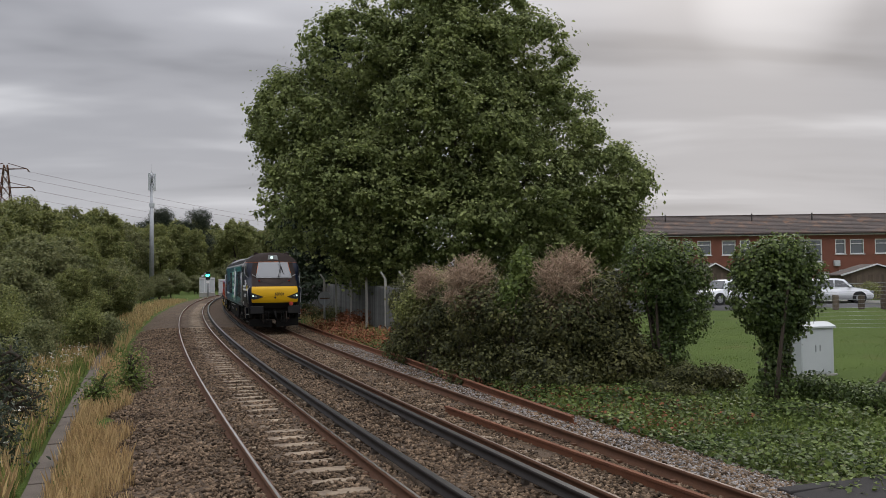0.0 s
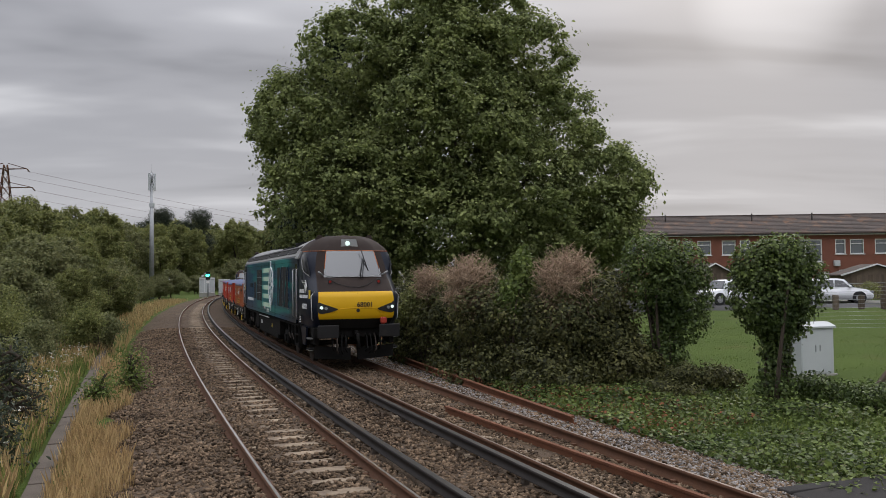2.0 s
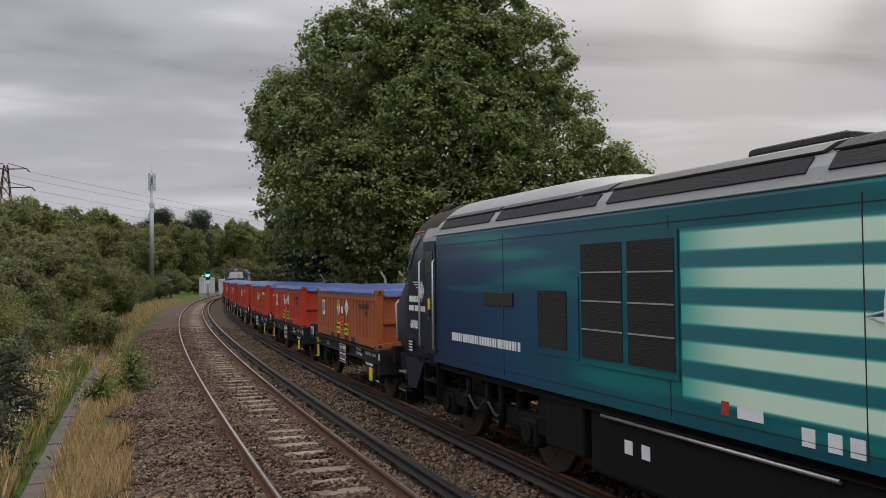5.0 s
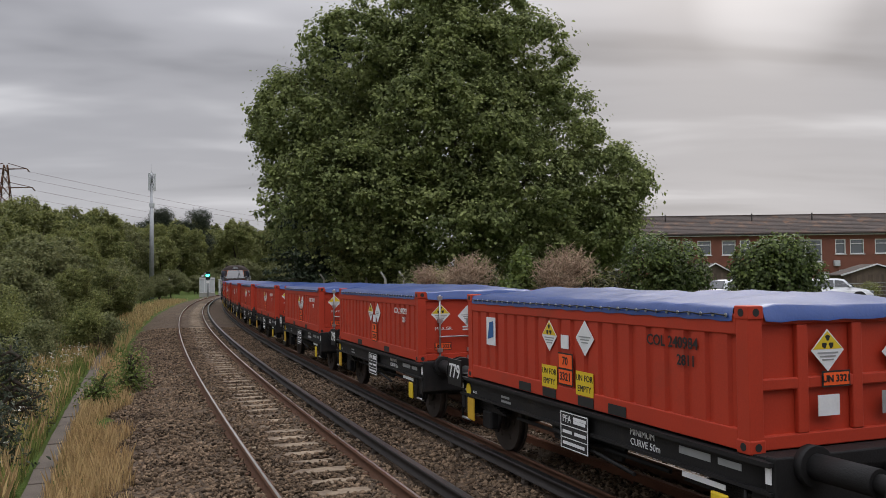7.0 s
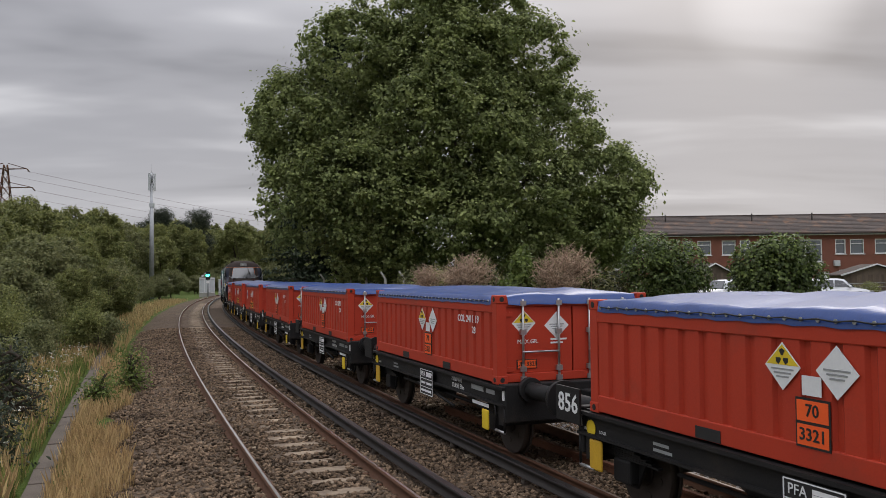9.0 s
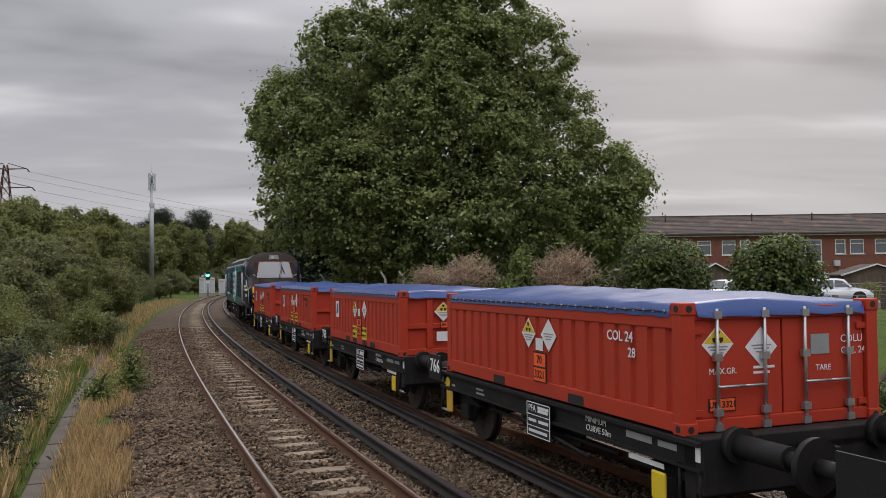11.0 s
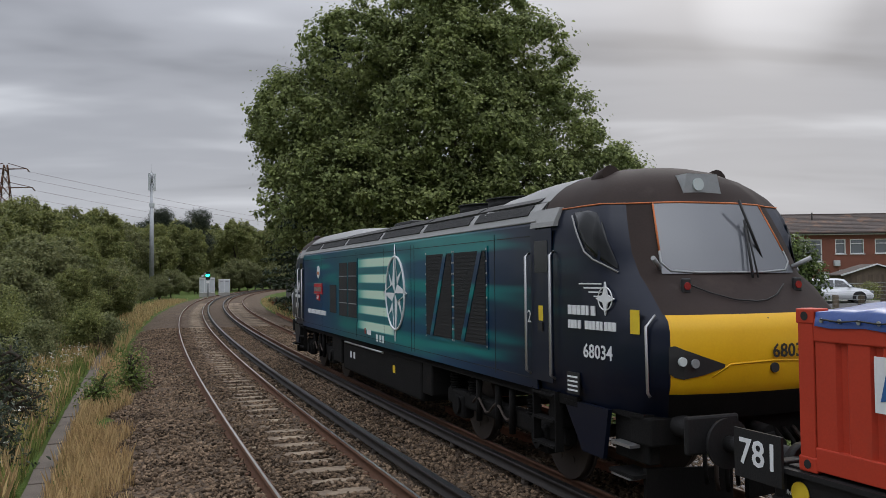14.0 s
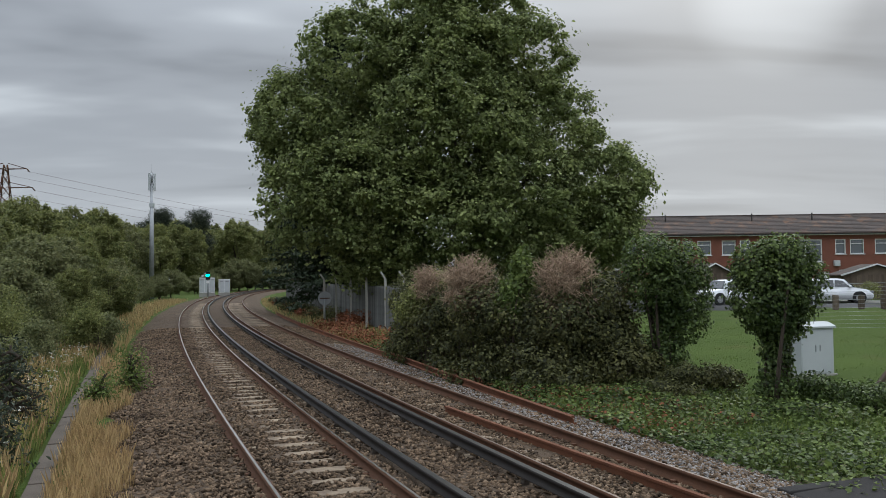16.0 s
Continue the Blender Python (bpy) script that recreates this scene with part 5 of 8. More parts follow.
# ---- locomotives ----
def livery(name="loco_livery"):
    """Dark blue at the ends, teal amidships, with lighter green light-streaks along the side."""
    m = bpy.data.materials.new(name)
    m.use_nodes = True
    nt = m.node_tree
    N, Lk = nt.nodes.new, nt.links.new
    b = nt.nodes["Principled BSDF"]
    co, sep = N("ShaderNodeTexCoord"), N("ShaderNodeSeparateXYZ")
    Lk(co.outputs["Object"], sep.inputs[0])
    mr = N("ShaderNodeMapRange"); mr.inputs["From Min"].default_value, mr.inputs["From Max"].default_value = -9.8, 9.8
    Lk(sep.outputs[0], mr.inputs["Value"])
    ramp = N("ShaderNodeValToRGB")
    e = ramp.color_ramp.elements
    e[0].position, e[0].color = 0.0, (0.003, 0.006, 0.017, 1)
    e[1].position, e[1].color = 1.0, (0.003, 0.006, 0.017, 1)
    for p, c in ((0.08, (0.004, 0.011, 0.028, 1)), (0.15, (0.003, 0.025, 0.085, 1)), (0.26, (0.004, 0.05, 0.125, 1)), (0.40, (0.004, 0.088, 0.115, 1)), (0.54, (0.004, 0.075, 0.108, 1)), (0.70, (0.004, 0.05, 0.12, 1)), (0.81, (0.004, 0.022, 0.06, 1)), (0.90, (0.004, 0.007, 0.018, 1))):
        x = e.new(p); x.color = c
    Lk(mr.outputs[0], ramp.inputs[0])
    mp = N("ShaderNodeMapping"); mp.inputs["Scale"].default_value = (0.16, 1, 2.3); mp.inputs["Rotation"].default_value = (0, 0.035, 0)
    Lk(co.outputs["Object"], mp.inputs[0])
    nz = N("ShaderNodeTexNoise"); nz.inputs["Scale"].default_value, nz.inputs["Detail"].default_value = 1.0, 2.0
    Lk(mp.outputs[0], nz.inputs["Vector"])
    st = N("ShaderNodeMapRange"); st.interpolation_type = "SMOOTHSTEP"
    st.inputs["From Min"].default_value, st.inputs["From Max"].default_value, st.inputs["To Max"].default_value = 0.5, 0.66, 0.9
    Lk(nz.outputs["Fac"], st.inputs["Value"])
    amp = N("ShaderNodeMapRange"); amp.interpolation_type = "SMOOTHSTEP"
    amp.inputs["From Min"].default_value, amp.inputs["From Max"].default_value, amp.inputs["To Min"].default_value, amp.inputs["To Max"].default_value = 5.4, 9.0, 1.0, 0.0
    ab = N("ShaderNodeMath"); ab.operation = "ABSOLUTE"; Lk(sep.outputs[0], ab.inputs[0]); Lk(ab.outputs[0], amp.inputs["Value"])
    mu = N("ShaderNodeMath"); mu.operation = "MULTIPLY"; Lk(st.outputs[0], mu.inputs[0]); Lk(amp.outputs[0], mu.inputs[1])
    mx = N("ShaderNodeMixRGB"); mx.inputs["Color2"].default_value = (0.006, 0.2, 0.19, 1)
    Lk(mu.outputs[0], mx.inputs["Fac"]); Lk(ramp.outputs[0], mx.inputs["Color1"])
    # thin road dirt
    nd = N("ShaderNodeTexNoise"); nd.inputs["Scale"].default_value, nd.inputs["Detail"].default_value = 2.5, 8
    Lk(co.outputs["Object"], nd.inputs["Vector"])
    dm = N("ShaderNodeMapRange"); dm.inputs["From Min"].default_value, dm.inputs["From Max"].default_value, dm.inputs["To Max"].default_value = 0.5, 0.8, 0.1
    Lk(nd.outputs["Fac"], dm.inputs["Value"])
    md = N("ShaderNodeMixRGB"); md.inputs["Color2"].default_value = (0.05, 0.045, 0.04, 1)
    Lk(dm.outputs[0], md.inputs["Fac"]); Lk(mx.outputs[0], md.inputs["Color1"])
    Lk(md.outputs[0], b.inputs["Base Color"])
    b.inputs["Roughness"].default_value, b.inputs["Coat Weight"].default_value = 0.34, 0.1
    b.inputs["Specular IOR Level"].default_value = 0.24
    return m


LIVERY = livery()
EMBLEM = surface("emblem_teal", (0.008, 0.13, 0.16), (0.007, 0.11, 0.14), 1, 0.4, 0, 0.02, 30)
ROOF = surface("roof_grey", (0.04, 0.04, 0.039), (0.024, 0.024, 0.024), 1.5, 0.6, 0, 0.2, 40, dirt=(0.06, 0.055, 0.05), dirt_scale=1.2)
CANT = surface("cantrail_grey", (0.28, 0.28, 0.275), (0.2, 0.2, 0.195), 1.5, 0.55, 0, 0.1, 40, dirt=(0.2, 0.19, 0.18), dirt_scale=1.5)
BROWN = surface("dusty_brown_front", (0.034, 0.023, 0.019), (0.021, 0.015, 0.013), 2, 0.72, 0, 0.1, 40, spec=0.18, dirt=(0.055, 0.04, 0.033), dirt_scale=1.5)
NOSE = surface("warning_yellow", (0.68, 0.39, 0.008), (0.6, 0.33, 0.008), 2, 0.42, 0, 0.05, 40, dirt=(0.45, 0.26, 0.03), dirt_scale=2, dirt_at=0.6)
NAVY = surface("cab_navy", (0.006, 0.010, 0.024), (0.009, 0.013, 0.027), 2, 0.36, 0, 0.05, 40, dirt=(0.03, 0.027, 0.026), dirt_scale=2)
PIPING = surface("orange_piping", (0.55, 0.16, 0.05), None, 4, 0.5)
GRILLE = surface("grille_black", (0.02, 0.02, 0.02), (0.012, 0.012, 0.012), 4, 0.75, 0, 0.8, 90, stretch=(0.1, 1, 1))


def stripe_paint():
    """Five soft-edged pale green bars on teal, brightest towards the emblem."""
    m = bpy.data.materials.new("stripe_paint")
    m.use_nodes = True
    nt = m.node_tree
    N, Lk = nt.nodes.new, nt.links.new
    b = nt.nodes["Principled BSDF"]
    co, sep = N("ShaderNodeTexCoord"), N("ShaderNodeSeparateXYZ")
    Lk(co.outputs["Object"], sep.inputs[0])
    ph = N("ShaderNodeMath"); ph.operation = "MULTIPLY_ADD"; ph.inputs[1].default_value = 2 * math.pi / 0.33; ph.inputs[2].default_value = -2 * math.pi / 0.33 * 2.86 + math.pi / 2
    Lk(sep.outputs[2], ph.inputs[0])
    sn = N("ShaderNodeMath"); sn.operation = "SINE"; Lk(ph.outputs[0], sn.inputs[0])
    mr = N("ShaderNodeMapRange"); mr.interpolation_type = "SMOOTHSTEP"; mr.inputs["From Min"].default_value, mr.inputs["From Max"].default_value = -0.45, 0.25
    Lk(sn.outputs[0], mr.inputs["Value"])
    fx = N("ShaderNodeMapRange"); fx.interpolation_type = "SMOOTHSTEP"
    fx.inputs["From Min"].default_value, fx.inputs["From Max"].default_value, fx.inputs["To Min"].default_value = -1.5, -0.2, 0.3
    Lk(sep.outputs[0], fx.inputs["Value"])
    fe = N("ShaderNodeMapRange"); fe.interpolation_type = "SMOOTHSTEP"
    fe.inputs["From Min"].default_value, fe.inputs["From Max"].default_value, fe.inputs["To Min"].default_value, fe.inputs["To Max"].default_value = 1.2, 2.4, 1.0, 0.0
    Lk(sep.outputs[0], fe.inputs["Value"])
    m1 = N("ShaderNodeMath"); m1.operation = "MULTIPLY"; Lk(mr.outputs[0], m1.inputs[0]); Lk(fx.outputs[0], m1.inputs[1])
    m2 = N("ShaderNodeMath"); m2.operation = "MULTIPLY"; Lk(m1.outputs[0], m2.inputs[0]); Lk(fe.outputs[0], m2.inputs[1])
    ramp = N("ShaderNodeValToRGB")
    e = ramp.color_ramp.elements
    e[0].color, e[1].color = (0.006, 0.13, 0.16, 1), (0.62, 0.8, 0.64, 1)
    k = e.new(0.45); k.color = (0.05, 0.4, 0.34, 1)
    Lk(m2.outputs[0], ramp.inputs[0]); Lk(ramp.outputs[0], b.inputs["Base Color"])
    b.inputs["Roughness"].default_value, b.inputs["Coat Weight"].default_value = 0.4, 0.2
    return m


STRIPES = stripe_paint()
PALE = surface("pale_green_stripe", (0.5, 0.7, 0.56), (0.34, 0.6, 0.5), 0.8, 0.4, 0, 0.03, 30)
SCREEN = glass_mat("cab_windscreen", (0.1, 0.105, 0.115), 0.16)
SIDEGLASS = surface("cab_side_glass", (0.010, 0.011, 0.012), (0.014, 0.015, 0.016), 2, 0.22, 0, 0.0, 30)
LAMP_ON = glow_mat("headlamp_lit", (0.8, 1.0, 0.95), 0.55)
LAMP_DIM = glow_mat("headlamp_dim", (0.4, 0.44, 0.43), 0.12)
LAMP_OFF = surface("headlamp_glass", (0.25, 0.27, 0.27), (0.15, 0.16, 0.16), 8, 0.2)
RED_LENS = surface("red_lens", (0.25, 0.02, 0.015), None, 6, 0.25)
SCREEN.node_tree.nodes["Principled BSDF"].inputs["Coat Weight"].default_value = 0.35
UNDER = surface("underframe_grime", (0.012, 0.0115, 0.011), (0.007, 0.0068, 0.0065), 2, 0.8, 0, 0.5, 40, dirt=(0.022, 0.018, 0.015), dirt_scale=2, spec=0.1)
RED_HOSE = surface("red_hose", (0.4, 0.05, 0.03), None, 5, 0.6)

# cab outline: height, how far the front reaches, half width at the sides, half width of the front face
CABZ = [(1.12, 9.78, 1.25, 0.99), (1.39, 9.94, 1.335, 1.085), (1.48, 10.0, 1.345, 1.11), (1.75, 10.02, 1.345, 1.115), (2.0, 10.0, 1.345, 1.105), (2.1, 9.96, 1.345, 1.095), (2.16, 9.89, 1.345, 1.085),
        (2.42, 9.62, 1.345, 1.03), (2.56, 9.45, 1.345, 0.97), (2.79, 9.35, 1.345, 0.93), (3.0, 9.25, 1.33, 0.89), (3.2, 9.15, 1.285, 0.85), (3.34, 9.08, 1.225, 0.82), (3.45, 9.0, 1.16, 0.78), (3.56, 8.9, 1.05, 0.72),
        (3.66, 8.8, 0.92, 0.62), (3.76, 8.62, 0.70, 0.48), (3.81, 8.45, 0.5, 0.34), (3.83, 8.2, 0.25, 0.16)]
CABX = 7.55


def cab_row(z, uf, w, wf):
    """Half of a level cut through the cab, from the body joint round to the middle of the front."""
    bow = 0.07 if z < 2.3 else 0.02
    r = [(CABX, w), (8.0 if uf > 8.6 else CABX + 0.2, w), (min(8.55, uf - 0.32), w - 0.012), (min(8.95, uf - 0.24), w - 0.05 * (w > 0.9)), (uf - 0.30 if uf > 9.3 else uf - 0.2, wf + (w - wf) * 0.62), (uf - 0.13 - bow, wf + (w - wf) * 0.28), (uf - 0.03 - bow, wf - 0.02), (uf - bow * 0.5, wf - 0.12),
         (uf + 0.02 + bow * 0.4, wf * 0.45), (uf + 0.03 + bow * 0.6, 0.0)]
    if 2.15 < z < 2.9:
        # the colour edge starts at the corner of the nose and draws away from it upwards
        k = 0.12 + 0.88 * min(1.0, (z - 2.16) / 0.6)
        r[5] = tuple(a + (b - a) * k for a, b in zip(r[6], r[5]))
    for k in range(1, len(r)):
        if r[k][0] < r[k - 1][0]:
            r[k] = (r[k - 1][0] + 0.002, r[k][1])
    return [(u, y, z) for u, y in r]


def cab_skin(way, cols, rows, out=0.0, sides=(-1, 1), bm=None):
    """Faces of the cab between given columns and rows, pushed out a little."""
    bm = bm or bmesh.new()
    R = [cab_row(*c) for c in CABZ]
    for sy in sides:
        grid = {}
        for i in range(rows[0], rows[1] + 1):
            for j in range(cols[0], cols[1] + 1):
                u, y, z = R[i][j]
                if out:
                    k0, k1 = max(j - 1, 0), min(j + 1, 9)
                    du, dy = R[i][k1][0] - R[i][k0][0], R[i][k1][1] - R[i][k0][1]
                    n = math.hypot(du, dy) + 1e-6
                    u, y = u + (-dy / n) * out, y + (du / n) * out if du > 1e-4 else y
                    if j >= 7:
                        z += out * 0.6
                grid[i, j] = bm.verts.new((way * u, sy * y, z))
        for i in range(rows[0], rows[1]):
            for j in range(cols[0], cols[1]):
                bm.faces.new((grid[i, j], grid[i, j + 1], grid[i + 1, j + 1], grid[i + 1, j]))
    bmesh.ops.remove_doubles(bm, verts=bm.verts, dist=0.0015)
    return bm


def between(way, sy, pts, out=0.0):
    """Points on the cab's skin: (height, share of the way round: 0 body joint, 9 middle of the front)."""
    Z = [c[0] for c in CABZ]
    res = []
    for z, q in pts:
        k = max(i for i in range(len(Z) - 1) if Z[i] <= z)
        f = (z - Z[k]) / (Z[k + 1] - Z[k])
        a, b = cab_row(*CABZ[k]), cab_row(*CABZ[k + 1])
        j = min(int(q), 8); g = q - j
        p = [(a[j][i] * (1 - g) + a[j + 1][i] * g) * (1 - f) + (b[j][i] * (1 - g) + b[j + 1][i] * g) * f for i in range(3)]
        res.append(Vector((way * (p[0] + out * (1 if q > 5 else 0.4)), sy * (p[1] + out * (1 if q < 6 else 0.0)), p[2] + (out * 0.5 if q > 6 else 0))))
    return res


def patch(way, sy, low, high, out, rows=6):
    """A plate that follows the cab's skin between a lower and an upper line of (height, share round) points."""
    bm = bmesh.new()
    layers = []
    for lift in (out, out - 0.006):
        g = [[bm.verts.new(p) for p in between(way, sy, [(a[0] + (b[0] - a[0]) * k / rows, a[1] + (b[1] - a[1]) * k / rows) for a, b in zip(low, high)], lift)] for k in range(rows + 1)]
        for k in range(rows):
            for i in range(len(low) - 1):
                bm.faces.new((g[k][i], g[k][i + 1], g[k + 1][i + 1], g[k + 1][i]))
        layers.append(g[0] + [r[-1] for r in g[1:]] + g[-1][-2::-1] + [r[0] for r in g[-2:0:-1]])
    o, q = layers
    for k in range(len(o)):
        n = (k + 1) % len(o)
        bm.faces.new((o[k], o[n], q[n], q[k]))
    return bm


def ribbon(pts, r=0.012, seg=6):
    """A bent round bar through the points."""
    bm = bmesh.new()
    prev = None
    for i, p in enumerate(pts):
        d = (pts[min(i + 1, len(pts) - 1)] - pts[max(i - 1, 0)]).normalized()
        x = d.cross(Vector((0.31, 0.22, 0.92))).normalized()
        y = d.cross(x)
        ring = [bm.verts.new(p + (x * math.cos(6.2832 * k / seg) + y * math.sin(6.2832 * k / seg)) * r) for k in range(seg)]
        if prev:
            for k in range(seg):
                bm.faces.new((prev[k], prev[(k + 1) % seg], ring[(k + 1) % seg], ring[k])).smooth = True
        else:
            bm.faces.new(ring[::-1])
        prev = ring
    bm.faces.new(prev)
    return bm


def build_cab(loco, way, lit):
    for sy in (-1, 1):
        bm = cab_skin(way, (0, 6), (0, 6), sides=(sy,))
        part("cab_side", cab_skin(way, (0, 5), (6, 12), sides=(sy,), bm=bm), LIVERY, loco, "dark navy cab side", smooth=True)
    part("cab_roof", cab_skin(way, (0, 9), (12, 18)), BROWN, loco, "dusty brown cab roof", smooth=True)
    part("cab_front", cab_skin(way, (5, 9), (6, 12)), BROWN, loco, "dusty brown front around the windscreen", smooth=True)
    part("chin", cab_skin(way, (6, 9), (0, 1)), UNDER, loco, "black chin under the nose")
    nose = part("nose", cab_skin(way, (6, 9), (1, 6)), NOSE, loco, "warning-yellow nose panel", smooth=True)
    boxed("cab_floor", (*sorted((way * 7.55, way * 9.6)), -1.2, 1.2, 1.1, 1.16), UNDER, loco)
    # windscreen with its orange edging
    bm = cab_skin(way, (7, 9), (8, 12), 0.012)
    ws = part("windscreen", bm, SCREEN, loco, "pale reflecting windscreen", smooth=True)
    for sy in (-1, 1):
        pts = between(way, sy, [(2.8, 7.0), (3.1, 7.0), (3.33, 7.0), (3.34, 8), (3.34, 9)], 0.014)
        part("screen_edging", ribbon(pts, 0.011), PIPING, ws)
        part("screen_sill", ribbon(between(way, sy, [(2.57, 9), (2.57, 8), (2.59, 7.25), (2.68, 7.0), (2.8, 7.0)], 0.014), 0.012), SIGN_GREY, ws)
        part("roof_line", ribbon(between(way, sy, [(3.335, 1.0), (3.335, 2), (3.335, 3), (3.335, 4), (3.335, 5), (3.335, 6), (3.335, 7)], 0.006), 0.009), PIPING, loco, "orange line along the cab roof")
        # side windows and their dark shape
        low = [(3.27, 1.65), (3.06, 2.0), (2.85, 2.4), (2.76, 2.8), (2.7, 3.4), (2.62, 4.15)]
        w = part("side_window", patch(way, sy, low, [(3.28, 1.9), (3.28, 2.3), (3.24, 2.8), (3.12, 3.2), (2.92, 3.65), (2.66, 4.2)], 0.014), SIDEGLASS, loco, "black cab side window", smooth=True)
        part("window_edging", ribbon(between(way, sy, [(a - 0.03, b - 0.03) for a, b in low], 0.016), 0.011), CANT, w)
        # headlamp cluster
        hl = part("headlamp_unit", patch(way, sy, [(1.6, 5.9), (1.555, 6.3), (1.54, 7.0), (1.575, 7.4), (1.645, 7.85)], [(1.86, 5.9), (1.86, 6.3), (1.825, 7.0), (1.755, 7.4), (1.675, 7.85)], 0.016), SIGN_BLACK, nose, "black headlamp cluster")
        c = between(way, sy, [(1.71, 6.75)], 0.02)[0]
        bright = lit
        rodded("lens", c, c + Vector((way * 0.03, 0, 0)), 0.044, LAMP_ON if bright else LAMP_DIM, hl, seg=16)
        c = between(way, sy, [(1.69, 7.2)], 0.02)[0]
        rodded("lens", c, c + Vector((way * 0.025, 0, 0)), 0.045, LAMP_OFF, hl, seg=12)
        c = between(way, sy, [(2.42, 7.45)], 0.0)[0]
        tl = boxed("tail_lamp", (*sorted((c.x, c.x + way * 0.05)), c.y - 0.055, c.y + 0.055, 2.36, 2.52), SIGN_BLACK, loco, bevel=0.02)
        rodded("lens", c + Vector((way * 0.04, 0, 0.02)), c + Vector((way * 0.06, 0, 0.02)), 0.04, RED_LENS, tl)
        # bracket mirror stalks and front handrail
        a = between(way, sy, [(2.62, 6.8)], 0.02)[0]
        part("camera_stalk", rod(bmesh.new(), a, a + Vector((way * 0.12, sy * 0.16, 0.1)), 0.025, 8), SIGN_GREY, loco)
        h = between(way, sy, [(1.36, 4.9), (1.4, 4.7), (2.05, 4.55), (2.16, 4.85)], 0.06)
        part("handrail", ribbon(h, 0.016), CHROME, loco)
    # yellow nose details: the joint, the chin recess
    mk = between(way, 1, [(1.63, 9)], 0.0)[0]
    part("nose_mark", rod(bmesh.new(), mk, mk + Vector((way * 0.02, 0, 0)), 0.05, 16), SIGN_BLACK, nose)
    # the wiper's bent hose under the screen
    hp = between(way, -1, [(2.44, 7.6), (2.36, 8.0), (2.29, 8.5), (2.27, 9)], 0.02) + between(way, 1, [(2.28, 8.7), (2.33, 8.3), (2.44, 7.8)], 0.02)
    part("wiper_hose", ribbon(hp, 0.008), SIGN_BLACK, loco)
    part("nose_joint", ribbon(between(way, 1, [(1.62, 9), (2.12, 9)], 0.004), 0.006), SIGN_BLACK, nose)
    part("nose_crease", ribbon(between(way, -1, [(1.56, 7.6), (1.68, 8.0), (1.7, 9)], 0.002) + between(way, 1, [(1.68, 8.0), (1.56, 7.6)], 0.002), 0.01), NOSE, nose)
    # roof lamp above the screen
    bm = bmesh.new()
    prism(bm, [(-0.26, 3.44), (0.26, 3.44), (0.2, 3.68), (-0.2, 3.68)], "x", *sorted((way * 8.6, way * 9.02)))
    rl = part("roof_lamp", bm, SIGN_GREY, loco, "grey roof headlamp housing")
    rodded("lens", (way * 9.02, -0.06, 3.56), (way * 9.04, -0.06, 3.56), 0.07, LAMP_ON if lit else LAMP_DIM, rl, seg=16)
    for sy in (-0.75, 0.75):
        bm = bmesh.new()
        rod(bm, (way * 8.05, sy, 3.68), (way * 8.35, sy, 3.72), 0.1, 12, 0.12)
        part("horn_cowl", bm, BROWN, loco)
    # wiper: a motor boss, two arms and the blade
    b0 = between(way, 1, [(2.5, 8.6)], 0.04)[0]
    top = between(way, 1, [(3.12, 8.1)], 0.06)[0]
    bm = bmesh.new()
    rod(bm, b0, top, 0.014, 6)
    rod(bm, b0 + Vector((0, 0.07, 0)), top + Vector((0, 0.03, -0.06)), 0.01, 6)
    rod(bm, top + Vector((0, -0.07, 0.22)) * 1.0, top + Vector((way * 0.12, 0.12, -0.42)), 0.016, 6)
    part("wiper", bm, SIGN_BLACK, loco, "black pantograph windscreen wiper")
    # headstock, buffers, coupling gear, plough
    boxed("headstock", (*sorted((way * 9.35, way * 9.72)), -1.2, 1.2, 0.86, 1.14), UNDER, loco, bevel=0.02)
    for sy in (-1, 1):
        buffer(loco, way * 10.25, sy * 0.87, 1.06, way, True)
        prism_pts = [(sy * 0.1, 0.2), (sy * 1.15, 0.28), (sy * 1.15, 0.62), (sy * 0.1, 0.55)]
        part("plough", prism(bmesh.new(), prism_pts, "x", *sorted((way * 9.5, way * 9.56))), UNDER, loco)
        boxed("step", (*sorted((way * 9.1, way * 9.55)), *sorted((sy * 1.0, sy * 1.3)), 0.52, 0.56), UNDER, loco)
        part("side_skirt", prism(bmesh.new(), [(way * 8.12, 1.15), (way * 9.1, 1.15), (way * 8.98, 0.62), (way * 8.55, 0.62)], "y", *sorted((sy * 1.25, sy * 1.3))), LIVERY, loco, "navy skirt below the cab")
        boxed("frame_end", (*sorted((way * 9.0, way * 9.62)), *sorted((sy * 1.02, sy * 1.16)), 0.66, 1.12), UNDER, loco, bevel=0.02)
        for zz in (0.5, 0.82):
            boxed("step_edge", (*sorted((way * 9.14, way * 9.5)), *sorted((sy * 1.18, sy * 1.3)), zz, zz + 0.03), CHROME, loco)
        for yy, zz in ((0.3, 0.45), (0.42, 0.4), (0.55, 0.42), (0.68, 0.5)):
            pts = [Vector((way * 9.72, sy * yy, 0.95)), Vector((way * 9.86, sy * yy, 0.84)), Vector((way * 9.9, sy * (yy + 0.02), zz + 0.1)), Vector((way * 9.84, sy * (yy - 0.04), zz))]
            part("hose", ribbon(pts, 0.024), UNDER if yy != 0.55 else WHEEL, loco)
    bm = bmesh.new()
    rod(bm, (way * 9.7, 0, 1.0), (way * 10.0, 0, 0.98), 0.07, 10)
    rod(bm, (way * 10.0, 0, 0.98), (way * 10.0, 0.05, 0.55), 0.05, 8)
    part("draw_hook", bm, UNDER, loco)
